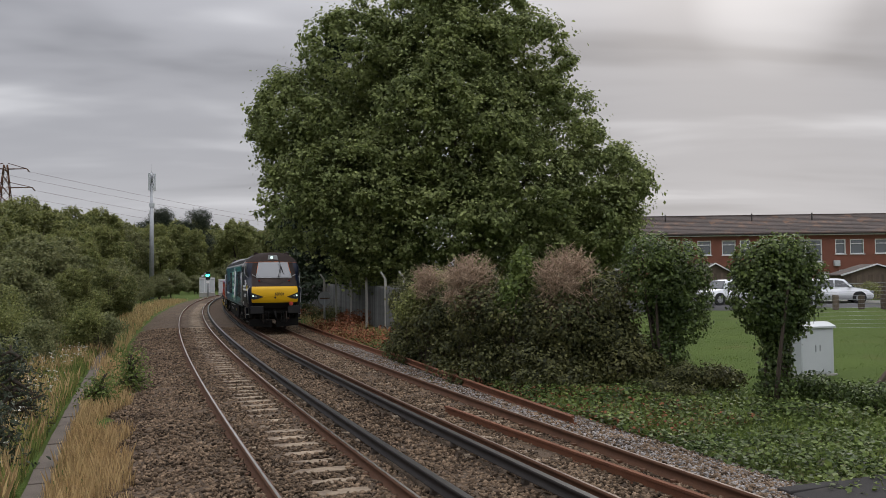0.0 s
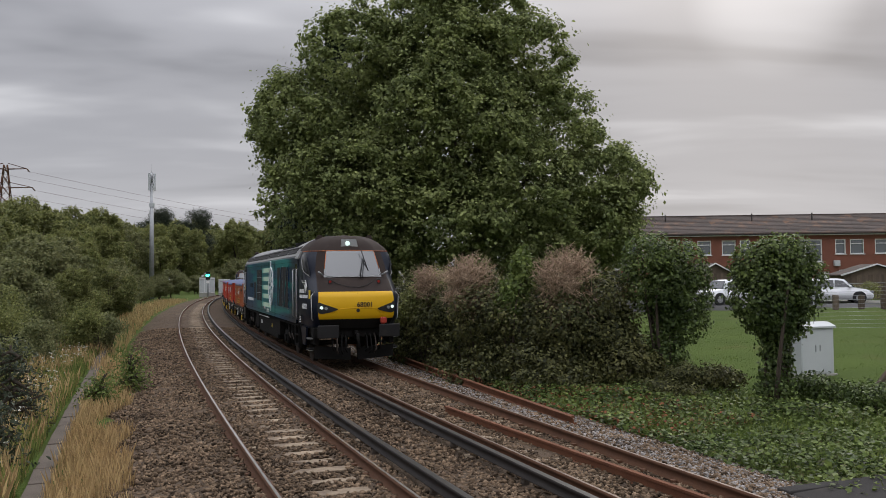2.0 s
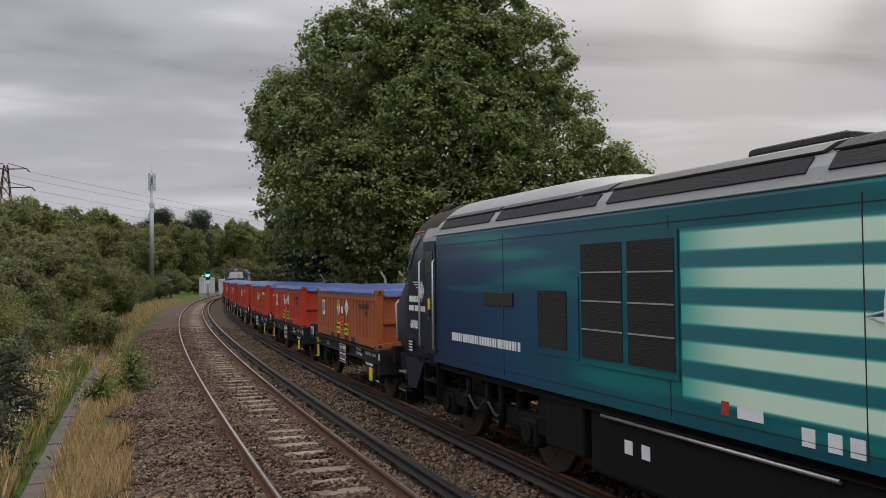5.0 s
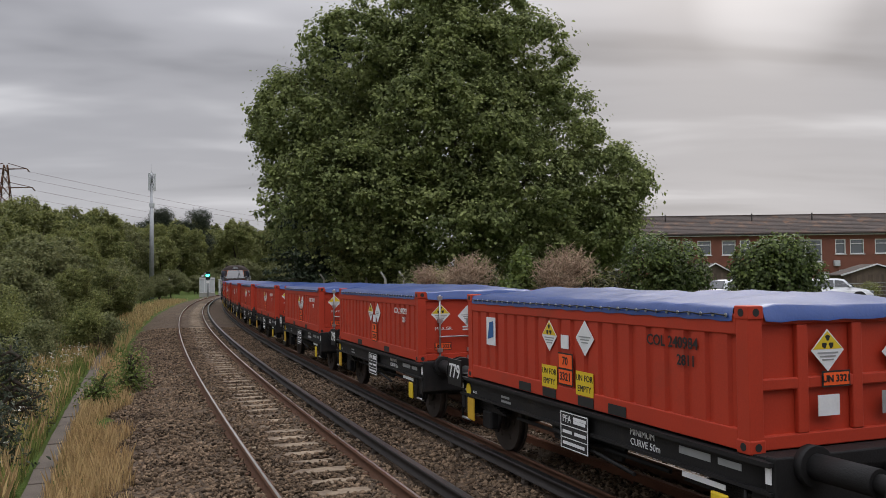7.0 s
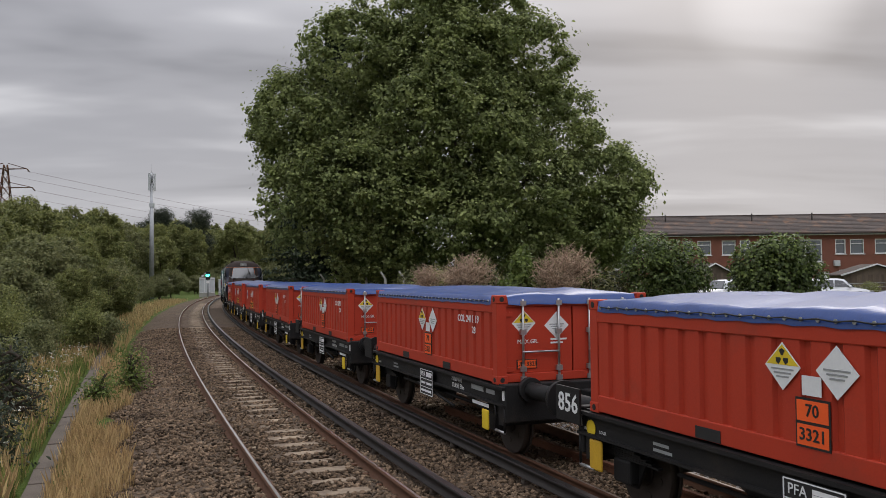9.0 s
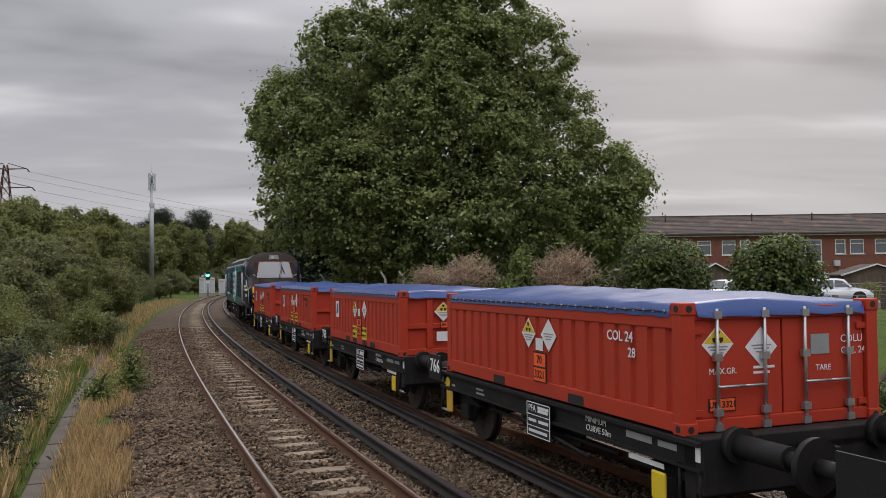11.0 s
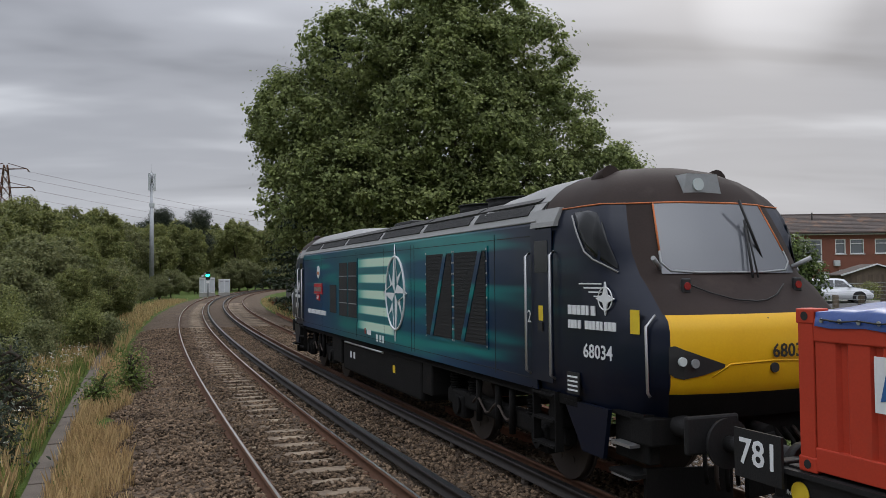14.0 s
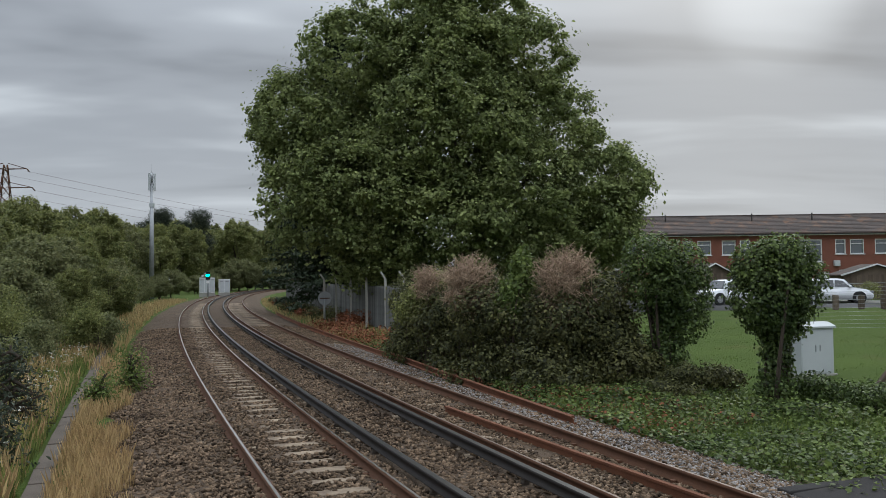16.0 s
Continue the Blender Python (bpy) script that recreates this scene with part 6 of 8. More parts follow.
    if way > 0:
        bm = bmesh.new()
        box(bm, 9.92, 10.08, 0.66, 0.84, 1.25, 1.42, 0.03)
        rod(bm, (9.98, 0.75, 1.25), (9.98, 0.75, 1.02), 0.05, 8)
        part("red_lamp", bm, RED_HOSE, loco, "red portable lamp on a bracket")


def build_bogie(loco, x):
    bg = boxed("bogie_frame", (x - 2.0, x + 2.0, -1.16, -0.98, 0.52, 0.78), UNDER, loco, "grimy bogie frame", 0.05)
    boxed("bogie_beam", (x - 2.0, x + 2.0, 0.98, 1.16, 0.52, 0.78), UNDER, bg, bevel=0.05)
    for k in (-1.4, 1.4):
        WHEELS.append(wheelset(loco, x + k, 0.55))
        for sy in (-1, 1):
            bm = bmesh.new()
            box(bm, x + k - 0.2, x + k + 0.2, *sorted((sy * 1.0, sy * 1.2)), 0.36, 0.72, 0.05)
            rod(bm, (x + k, sy * 1.2, 0.55), (x + k, sy * 1.25, 0.55), 0.13, 14)
            part("axlebox", bm, UNDER, bg)
            for q in (-0.38, 0.38):
                bm = bmesh.new()
                for j in range(7):
                    rod(bm, (x + k + q, sy * 1.08, 0.74 + j * 0.04), (x + k + q, sy * 1.08, 0.762 + j * 0.04), 0.1 if j % 2 else 0.085, 12)
                part("coil_spring", bm, UNDER, bg)
    for sy in (-1, 1):
        for q in (-0.55, 0.15, 0.6):
            bm = bmesh.new()
            rod(bm, (x + q, sy * 1.2, 0.45), (x + q + 0.05, sy * 1.22, 1.05), 0.045, 8)
            part("damper", bm, UNDER, bg)
        pts = [Vector((x - 0.7 + 0.12 * i, sy * 1.23, 0.7 + 0.09 * math.sin(i * 1.1))) for i in range(12)]
        part("brake_pipe", ribbon(pts, 0.02), WHEEL, bg)
        boxed("sandbox", (x + 1.75, x + 2.05, *sorted((sy * 1.05, sy * 1.25)), 0.75, 1.1), UNDER, bg, bevel=0.03)


def star(parent, cx, cz, r, off):
    """The compass emblem: a ring with eight tapering points, each half white and half teal."""
    n = 40
    disc = prism(bmesh.new(), [(cx + r * 0.9 * 0.86 * math.cos(2 * math.pi * i / n), cz + r * 0.9 * math.sin(2 * math.pi * i / n)) for i in range(n)], "y", off - 0.004, off)
    em = part("emblem", disc, EMBLEM, parent, "teal disc with a white ringed compass star")
    ring = [Vector((cx + r * 0.78 * math.cos(2 * math.pi * i / n), off - 0.008, cz + r * 0.9 * math.sin(2 * math.pi * i / n))) for i in range(n + 1)]
    part("emblem_ring", ribbon(ring, 0.022, 6), SIGN_WHITE, em)
    for k in range(8):
        a = radians(90 - 45 * k)
        long = r * (1.2 if k in (0, 4) else 0.98 if k in (2, 6) else 0.78)
        tip = (cx + math.cos(a) * long, cz + math.sin(a) * long)
        for q, mt in ((1, SIGN_WHITE), (-1, EMBLEM)):
            root = (cx + math.cos(a + q * radians(45)) * r * 0.3, cz + math.sin(a + q * radians(45)) * r * 0.3)
            part("emblem_point", prism(bmesh.new(), [(cx, cz), root, tip], "y", off - 0.010 - 0.004 * (k % 2 == 0) - (0.002 if q > 0 else 0), off - 0.004), mt, em)
        if k % 2 == 0:
            c1 = (cx + math.cos(a - radians(45)) * r * 0.3, cz + math.sin(a - radians(45)) * r * 0.3)
            part("point_edge", ribbon([Vector((tip[0], off - 0.016, tip[1])), Vector((c1[0], off - 0.016, c1[1]))], 0.01, 4), SIGN_WHITE, em)


def word(name, x0, x1, z, h, y0, y1, n, material, parent, m=None):
    """A word that is not spelled out: a row of n plain blocks."""
    step = (x1 - x0) / n
    for k in range(n):
        wide = step * (0.82, 0.8, 0.66, 0.8, 0.5, 0.8, 0.8)[k % 7]
        ob = boxed(name, (x0 + k * step, x0 + k * step + wide, y0, y1, z - h / 2, z + 0.3 * h), material, parent)
        if m is not None:
            ob.matrix_basis = m


def build_loco(number, lit, nameplate):
    lo = empty("locomotive", Matrix.Identity(4), "blue-green and navy diesel locomotive with yellow nose and brown cab front", "locomotive", "locomotives")
    sec = [(1.345, 1.18), (1.345, 3.18), (1.32, 3.24)]
    roof = [(1.32, 3.24), (1.26, 3.36), (1.17, 3.46), (1.02, 3.535), (0.8, 3.59), (0.4, 3.63), (0, 3.645)]
    for sy in (-1, 1):
        bm = bmesh.new()
        prism(bm, [(sy * y, z) for y, z in sec + [(1.295, 3.235), (1.32, 3.175), (1.32, 1.18)]], "x", -CABX, CABX)
        part("body_side", bm, LIVERY, lo, "teal side fading to navy with pale streaks")
        bm = bmesh.new()
        v = [[bm.verts.new((x, sy * y, z)) for (y, z) in roof[:3]] for x in (-CABX, CABX)]
        for j in range(2):
            bm.faces.new((v[0][j], v[1][j], v[1][j + 1], v[0][j + 1]))
        cant = part("cantrail", bm, CANT, lo, "pale grey cantrail strip")
        part("cantrail_stripe", ribbon([Vector((-CABX, sy * 1.335, 3.225)), Vector((CABX, sy * 1.335, 3.225))], 0.012), CANT, cant)
    bm = bmesh.new()
    pr = [(-y, z) for y, z in roof[2:]] + [(y, z) for y, z in roof[2:-1][::-1]]
    v = [[bm.verts.new((x, y, z)) for (y, z) in pr] for x in np.linspace(-CABX, CABX, 5)]
    for i in range(4):
        for j in range(len(pr) - 1):
            bm.faces.new((v[i][j], v[i + 1][j], v[i + 1][j + 1], v[i][j + 1])).smooth = True
    part("roof", bm, ROOF, lo, "dirty grey roof")
    # roof panels, hatches, fans, exhaust
    for x0, x1 in ((-7.4, -5.4), (-5.3, -2.6), (-2.5, 0.4), (0.5, 3.0), (3.1, 5.3), (5.4, 7.3)):
        for sy in (-1, 1):
            bm = bmesh.new()
            pts = [(sy * 1.165, 3.472), (sy * 1.02, 3.545), (sy * 0.8, 3.6), (sy * 0.805, 3.62), (sy * 1.03, 3.565), (sy * 1.175, 3.49)]
            prism(bm, pts, "x", x0, x1)
            part("roof_panel", bm, ROOF if (x0 < -2 or x0 > 3) else GRILLE, lo)
        for sy in (-1, 1):
            bm = bmesh.new()
            prism(bm, [(sy * 1.285, 3.315), (sy * 1.19, 3.445), (sy * 1.2, 3.455), (sy * 1.297, 3.325)], "x", x0 + 0.06, x1 - 0.06)
            part("roof_grille", bm, GRILLE, lo)
    for x in (3.5, 4.75):
        bm = rod(bmesh.new(), (x, 0, 3.6), (x, 0, 3.76), 0.7, 28)
        f = part("roof_fan", bm, GRILLE, lo, "black round roof fan cowl")
        part("fan_ring", rod(bmesh.new(), (x, 0, 3.76), (x, 0, 3.775), 0.73, 28), ROOF, f)
    boxed("exhaust_box", (-1.2, 0.0, -0.5, 0.5, 3.6, 3.76), GRILLE, lo, bevel=0.06)
    # the roof rises to each cab over a pale sloping hatch
    for way in (-1, 1):
        ys = [c[2] for c in CABZ[12:]]
        ys = ys + [0.0] + [-y for y in ys[::-1]]
        top = [c[0] for c in CABZ[12:]]
        top = top + [3.835] + top[::-1]
        low = [np.interp(abs(y), [p[0] for p in roof[::-1]], [p[1] for p in roof[::-1]]) + 0.03 for y in ys]
        bm = bmesh.new()
        rings = [[bm.verts.new((way * x, y, l + (h - l) * f)) for y, l, h in zip(ys, low, top)] for x, f in (((5.7, 0.0), (5.95, 0.5), (6.4, 0.82), (6.9, 1.0), (CABX, 1.0)) if way > 0 else ((3.1, 0.0), (3.35, 0.7), (4.2, 0.95), (5.6, 1.0), (CABX, 1.0)))]
        for q in range(4):
            for j in range(len(ys) - 1):
                bm.faces.new((rings[q][j], rings[q + 1][j], rings[q + 1][j + 1], rings[q][j + 1])).smooth = True
        part("bay_hatch", bm, CANT, lo, "pale grey roof hatch sloping up to the cab")
    # sides: grilles, doors, seams
    for sy in (-1, 1):
        w = sy * 1.345
        f = lambda d0, d1: sorted((w + sy * d0, w + sy * d1))
        for x0, x1 in ((4.8, 6.02), (3.5, 4.68)):
            fr = boxed("grille_frame", (x0 - 0.06, x1 + 0.06, *f(0.0, 0.015), 1.54, 2.98), LIVERY, lo)
            boxed("grille", (x0, x1, *f(0.0155, 0.022), 1.6, 2.92), GRILLE, fr, "black mesh grille")
            bm = bmesh.new()
            prism(bm, [(x0 + 0.28, 1.6), (x0 + 0.42, 1.6), (x1 - 0.1, 2.92), (x1 - 0.24, 2.92)] if x0 > 4.7 else [(x0 + 0.2, 1.6), (x0 + 0.34, 1.6), (x1 - 0.18, 2.92), (x1 - 0.32, 2.92)], "y", *f(0.022, 0.034))
            part("brace", bm, LIVERY, fr)
            bm = bmesh.new()
            for i in range(24):
                z = 1.62 + i * 0.055
                box(bm, x0 + 0.01, x1 - 0.01, *f(0.022, 0.028), z, z + 0.012)
            part("louvres", bm, GRILLE, fr)
            bm = bmesh.new()
            for i in range(9):
                for xx in (x0 - 0.03, x1 + 0.03):
                    z = 1.58 + i * 0.17
                    rod(bm, (xx, w + sy * 0.012, z), (xx, w + sy * 0.022, z), 0.016, 6)
            tagged(part("bolts", bm, CHROME, fr), kind="stuff")
        for x0, x1, z0, z1 in ((-2.86, -2.06, 1.66, 2.9), (-1.96, -1.2, 1.66, 2.9)):
            fr = boxed("grille_frame", (x0 - 0.05, x1 + 0.05, *f(0.0, 0.015), z0 - 0.08, z1 + 0.08), LIVERY, lo)
            boxed("grille", (x0, x1, *f(0.0155, 0.022), z0, z1), GRILLE, fr)
            bm = bmesh.new()
            for i in range(1, 4):
                z = z0 + (z1 - z0) * i / 4
                box(bm, x0, x1, *f(0.022, 0.028), z - 0.008, z + 0.008)
            part("bars", bm, SIGN_GREY, fr)
        fr = boxed("grille_frame", (-4.0, -2.94, *f(0.0, 0.012), 1.62, 2.54), LIVERY, lo)
        boxed("grille", (-3.9, -3.2, *f(0.0125, 0.02), 1.7, 2.38), GRILLE, fr)
        bm = bmesh.new()
        for x in (-1.3, 2.62, 2.8, -4.9, 6.3, 0.9):
            box(bm, x - 0.006, x + 0.006, *f(0.0, 0.004), 1.24, 3.12)
        for z in (1.3, 3.05):
            box(bm, -7.5, 7.5, *f(0.0, 0.004), z - 0.004, z + 0.004)
        part("panel_seams", bm, SIGN_BLACK, lo)
        # pale streaks and the emblem
        boxed("stripe_panel", (-1.12, 1.66, *f(0.0, 0.003), 1.42, 2.98), STRIPES, lo, "glowing pale green stripes fading into teal")
        if sy < 0:
            star(lo, 1.68, 2.26, 0.76, w - 0.005)
        # cab doors and their rails
        for way in (-1, 1):
            x0, x1 = sorted((way * 7.44, way * 7.98))
            d = boxed("cab_door", (x0, x1, *f(0.0, 0.012), 1.3, 3.12), NAVY, lo, "navy cab door")
            boxed("door_glass", (x0 + 0.1, x1 - 0.1, *f(0.0125, 0.018), 2.6, 2.98), SIDEGLASS, d)
            part("door_hood", prism(bmesh.new(), [(w + sy * 0.014, 3.14), (w + sy * 0.0, 3.2), (sy * 1.262, 3.365), (sy * 1.2, 3.36), (sy * 1.3, 3.14)], "x", x0 - 0.02, x1 + 0.06), CANT, d, "pale grey panel over the cab door")
            boxed("door_handle", (x0 + 0.2, x0 + 0.32, *f(0.013, 0.03), 1.9, 2.0), SIGN_BLACK, d)
            boxed("warning_label", (x0 + 0.2, x1 - 0.23, *f(0.0125, 0.017), 2.02, 2.2), SIGN_YELLOW, d, "small yellow warning label")
            for xx in (way * 7.40, way * 8.04):
                part("handrail", ribbon([Vector((xx, w + sy * 0.01, 2.84)), Vector((xx, w + sy * 0.07, 2.8)), Vector((xx, w + sy * 0.07, 1.4)), Vector((xx, w + sy * 0.01, 1.36))], 0.018), CHROME, lo, "steel grab rail")
            bm = bmesh.new()
            for z in (0.55, 0.85, 1.15):
                box(bm, x0, x1, *f(-0.12, 0.02), z - 0.015, z + 0.015)
            box(bm, x0 - 0.03, x0, *f(-0.1, 0.0), 0.5, 1.2)
            box(bm, x1, x1 + 0.03, *f(-0.1, 0.0), 0.5, 1.2)
            part("cab_steps", bm, UNDER, lo)
        # underframe equipment
        boxed("fuel_tank", (-2.9, 2.9, *sorted((sy * 0.05, sy * 1.26)), 0.38, 1.12), UNDER, lo, "black fuel tank with sloped sides", 0.06)
        for x0, x1, z0 in ((-3.9, -3.0, 0.5), (3.0, 3.5, 0.55)):
            boxed("equipment_box", (x0, x1, *sorted((sy * 0.9, sy * 1.28)), z0, 1.15), UNDER, lo, bevel=0.03)
        boxed("solebar", (-CABX - 0.9, CABX + 0.9, *sorted((sy * 1.2, sy * 1.3)), 1.08, 1.19), UNDER, lo)
        rodded("fuel_pipe", (-2.6, sy * 1.29, 1.05), (0.6, sy * 1.29, 1.05), 0.02, CHROME, lo)
        for x in (-2.2, -1.9, 1.2):
            boxed("tank_label", (x, x + 0.14, *sorted((sy * 1.262, sy * 1.268)), 0.72, 0.86), SIGN_YELLOW if x > 0 else SIGN_WHITE, lo)
    boxed("body_floor", (-CABX, CABX, -1.3, 1.3, 1.1, 1.17), UNDER, lo)
    for way in (-1, 1):
        build_cab(lo, way, lit and way > 0)
        build_bogie(lo, way * 5.9)
    # lettering on the near side and the nose
    w = -1.345
    for way, xc, yc, turn in ((1, 8.8, -1.318, 5.5), (-1, -8.36, -1.342, -1.5)):
        m = Matrix.Translation((xc, yc, 0)) @ Matrix.Rotation(radians(turn), 4, "Z")
        writing(number, 0.21, m @ Matrix.Translation((0.12 if way > 0 else -0.1, -0.006, 1.73)) @ NEAR, SIGN_WHITE, lo, 0.003)
        # the operator's name as plain bars with a small winged mark
        for z, b0, b1, h, n in ((2.19, -0.42, 0.1, 0.13, 6), (2.03, -0.42, -0.17, 0.115, 4), (2.03, -0.1, 0.46, 0.115, 8)):
            word("name_bar", b0, b1, z, h, -0.01, 0.004, n, SIGN_WHITE, lo, m)
        for k in range(4):
            boxed("wing_bar", (-0.2 + 0.09 * k, 0.2, -0.01, 0.004, 2.46 - 0.045 * k, 2.475 - 0.045 * k), SIGN_WHITE, lo).matrix_basis = m
        part("wing_star", prism(bmesh.new(), [(0.27 + 0.16 * (1 if k % 2 == 0 else 0.35) * math.cos(k * math.pi / 4), 2.31 + 0.18 * (1 if k % 2 == 0 else 0.35) * math.sin(k * math.pi / 4)) for k in range(8)], "y", -0.013, 0.004), SIGN_WHITE, lo).matrix_basis = m
        part("wing_ring", ribbon([Vector((0.27 + 0.12 * math.cos(k * math.pi / 12), -0.008, 2.31 + 0.12 * math.sin(k * math.pi / 12))) for k in range(25)], 0.008, 4), SIGN_WHITE, lo).matrix_basis = m
        dl = boxed("panel_label", (-0.46, -0.22, -0.01, 0.004, 1.24, 1.48), SIGN_BLACK, lo)
        dl.matrix_basis = m
        for k in range(4):
            boxed("text_bar", (-0.44, -0.25, -0.014, -0.01, 1.27 + 0.05 * k, 1.29 + 0.05 * k), SIGN_WHITE, dl)
    p0, p1 = between(1, -1, [(2.09, 3.75), (2.09, 4.2)], 0.035)
    boxed("warning_label", (-0.065, 0.065, -0.006, 0.004, -0.12, 0.12), SIGN_YELLOW, lo, "yellow electrical warning label").matrix_basis = Matrix.Translation((p0 + p1) / 2) @ Matrix.Rotation(math.atan2(p1.y - p0.y, p1.x - p0.x), 4, "Z")
    p = between(1, 1, [(1.79, 8.35)], 0.012)[0]
    writing(number, 0.19, Matrix.Translation((p.x + 0.025, 0.2, 1.79)) @ FRONT, SIGN_BLACK, lo, 0.003)
    writing("2", 0.22, Matrix.Translation((7.36, w - 0.004, 2.05)) @ NEAR, SIGN_WHITE, lo)
    writing("1", 0.16, Matrix.Translation((-7.75, w - 0.02, 1.9)) @ NEAR, SIGN_WHITE, lo)
    if nameplate:
        pl = boxed("nameplate", (-5.85, -4.83, w - 0.025, w, 2.12, 2.42), surface("nameplate_red", (0.5, 0.025, 0.035), None, 5, 0.4), lo, "red cast nameplate with silver letters", 0.008)
        boxed("plate_tail", (-5.52, -5.16, w - 0.022, w, 1.96, 2.12), surface("nameplate_red_small", (0.5, 0.025, 0.035), None, 5, 0.4), pl)
        for zz in (2.135, 2.405):
            boxed("plate_border", (-5.83, -4.85, w - 0.029, w - 0.025, zz - 0.006, zz + 0.006), CHROME, pl)
        word("name_bar", -5.76, -5.42, 2.27, 0.15, w - 0.03, w - 0.025, 4, CHROME, pl)
        word("name_bar", -5.34, -4.88, 2.27, 0.15, w - 0.03, w - 0.025, 6, CHROME, pl)
        writing("2020", 0.12, Matrix.Translation((-5.34, w - 0.026, 2.04)) @ NEAR, SIGN_WHITE, pl)
        rd = rodded("round_badge", (-5.34, w, 2.71), (-5.34, w - 0.012, 2.71), 0.17, SIGN_WHITE, lo, "white round badge", 24)
        boxed("badge_mark", (-5.44, -5.24, w - 0.016, w - 0.012, 2.64, 2.72), PIPING, rd)
    else:
        boxed("nameplate", (-5.5, -4.6, w - 0.02, w, 2.16, 2.34), SIGN_BLACK, lo, "black cast nameplate", 0.006)
    word("address_bar", -6.75, -4.4, 1.66, 0.15, w - 0.004, w, 27, SIGN_WHITE, lo)
    for x in (0.3, 0.55, 0.75):
        boxed("data_label", (x, x + 0.13, w - 0.004, w, 1.26, 1.4), SIGN_WHITE, lo)
    boxed("red_label", (-0.6, -0.5, w - 0.004, w, 1.36, 1.48), RED_HOSE, lo)
    boxed("data_label", (-0.4, -0.1, w - 0.004, w, 1.36, 1.46), SIGN_WHITE, lo)
    return lo


# ---- put the train together ----
random.seed(3); np.random.seed(3)
FRONT_LOCO = build_loco("68001", True, False)
REAR_LOCO = build_loco("68034", False, True)
tagged(REAR_LOCO, "blue-green diesel locomotive with red nameplate at the train's rear")
# each wagon: its number, the container's end, paint, code, and whether the end label carries the trefoil
TRAIN = [("723", "panels", BODY_BROWN, ("COLU 030515", "901", True)), ("779", "panels", BODY_RED, ("COL 240984", "2811", True)), ("798", "doors", BODY_RED, ("COL 241292", "281", True)),
         ("856", "doors", BODY_RED, ("COL 241189", "281", False)), ("", "doors", BODY_RED, ("COL 2411 19", "28", True)), ("", "doors", BODY_RED, ("COL 2411", "28", True)),
         ("766", "doors", BODY_RED, ("COL 24", "28", True)), ("768", "panels", BODY_RED, ("", "", True)), ("731", "panels", BODY_RED, ("COL 240916", "281", True)), ("781", "panels", BODY_RED, ("COL 2411", "281", True))]
FLEET = []
for number, style, paint, code in TRAIN:
    FLEET.append((build_wagon(number), build_container(style, paint, code)))


def motions():
    """The train comes round the bend, passes and leaves, gathering speed a little."""
    times = [k * 0.5 for k in range(33)]
    offs = {}
    for ob, off, half in [(FRONT_LOCO, 0.0, 5.9), (REAR_LOCO, 20.5 + WAGONS * PITCH, 5.9)] + [(ob, 10.25 + (i + 0.5) * PITCH - (0.17 if i > 1 else 0.0), 2.6) for i, pair in enumerate(FLEET) for ob in pair]:
        walk(ob, [(t, vehicle_pose(lead(t) + off, half)) for t in times])
        offs[ob.name] = off
    # wheels turn while they are in sight
    for ws in WHEELS:
        off, r = offs[ws.parent.name], ws["r"]
        x0 = ws.location.x
        seen = [k for k in range(0, 481) if -8 < lead(k / 30) + off - x0 < 48]
        if not seen:
            continue
        ks = sorted({0, 480, *seen})
        rows, ang, last = [], 0.0, lead(ks[0] / 30)
        for k in ks:
            now = lead(k / 30)
            if k == seen[0] and k != 0 or k == 480 and seen[-1] < 480:
                last = now
            ang += (last - now) / r
            last = now
            rows.append((k / 30, pose(x0, 0, r, 0, math.degrees(ang), 0)))
        walk(ws, rows)


# ---- beside the line: undergrowth on the right ----
def shrub(name, m, lobes, n, leaf, material, label, category="bush", twigs=10, group="", per=5, clump=0.06, shell=0.5, slim=0.7, stem=0.03, root=0.5):
    t = empty(name, m, label, category, group)
    bm = bmesh.new()
    for k in range(twigs):
        l = random.choice(lobes)
        bough(bm, (l[0] * root + random.uniform(-0.15, 0.15), l[1] * root + random.uniform(-0.15, 0.15), -0.15), (l[0] + random.uniform(-0.6, 0.6) * l[3], l[1] + random.uniform(-0.6, 0.6) * l[4], l[2] + random.uniform(-0.3, 0.7) * l[5]), stem, stem * 0.25, 0.12, 5, 4)
    part("stem", bm, M["bark"], t)
    c, nr = lobes_cloud(lobes, n, shell, clump, per)
    c[:, 2] = np.maximum(c[:, 2], 0.02)
    V, F = leaves(c, nr * 0.8 + np.array((0, 0, 0.35)), leaf, slim=slim)
    quick("foliage", V, F, material, t)
    return t


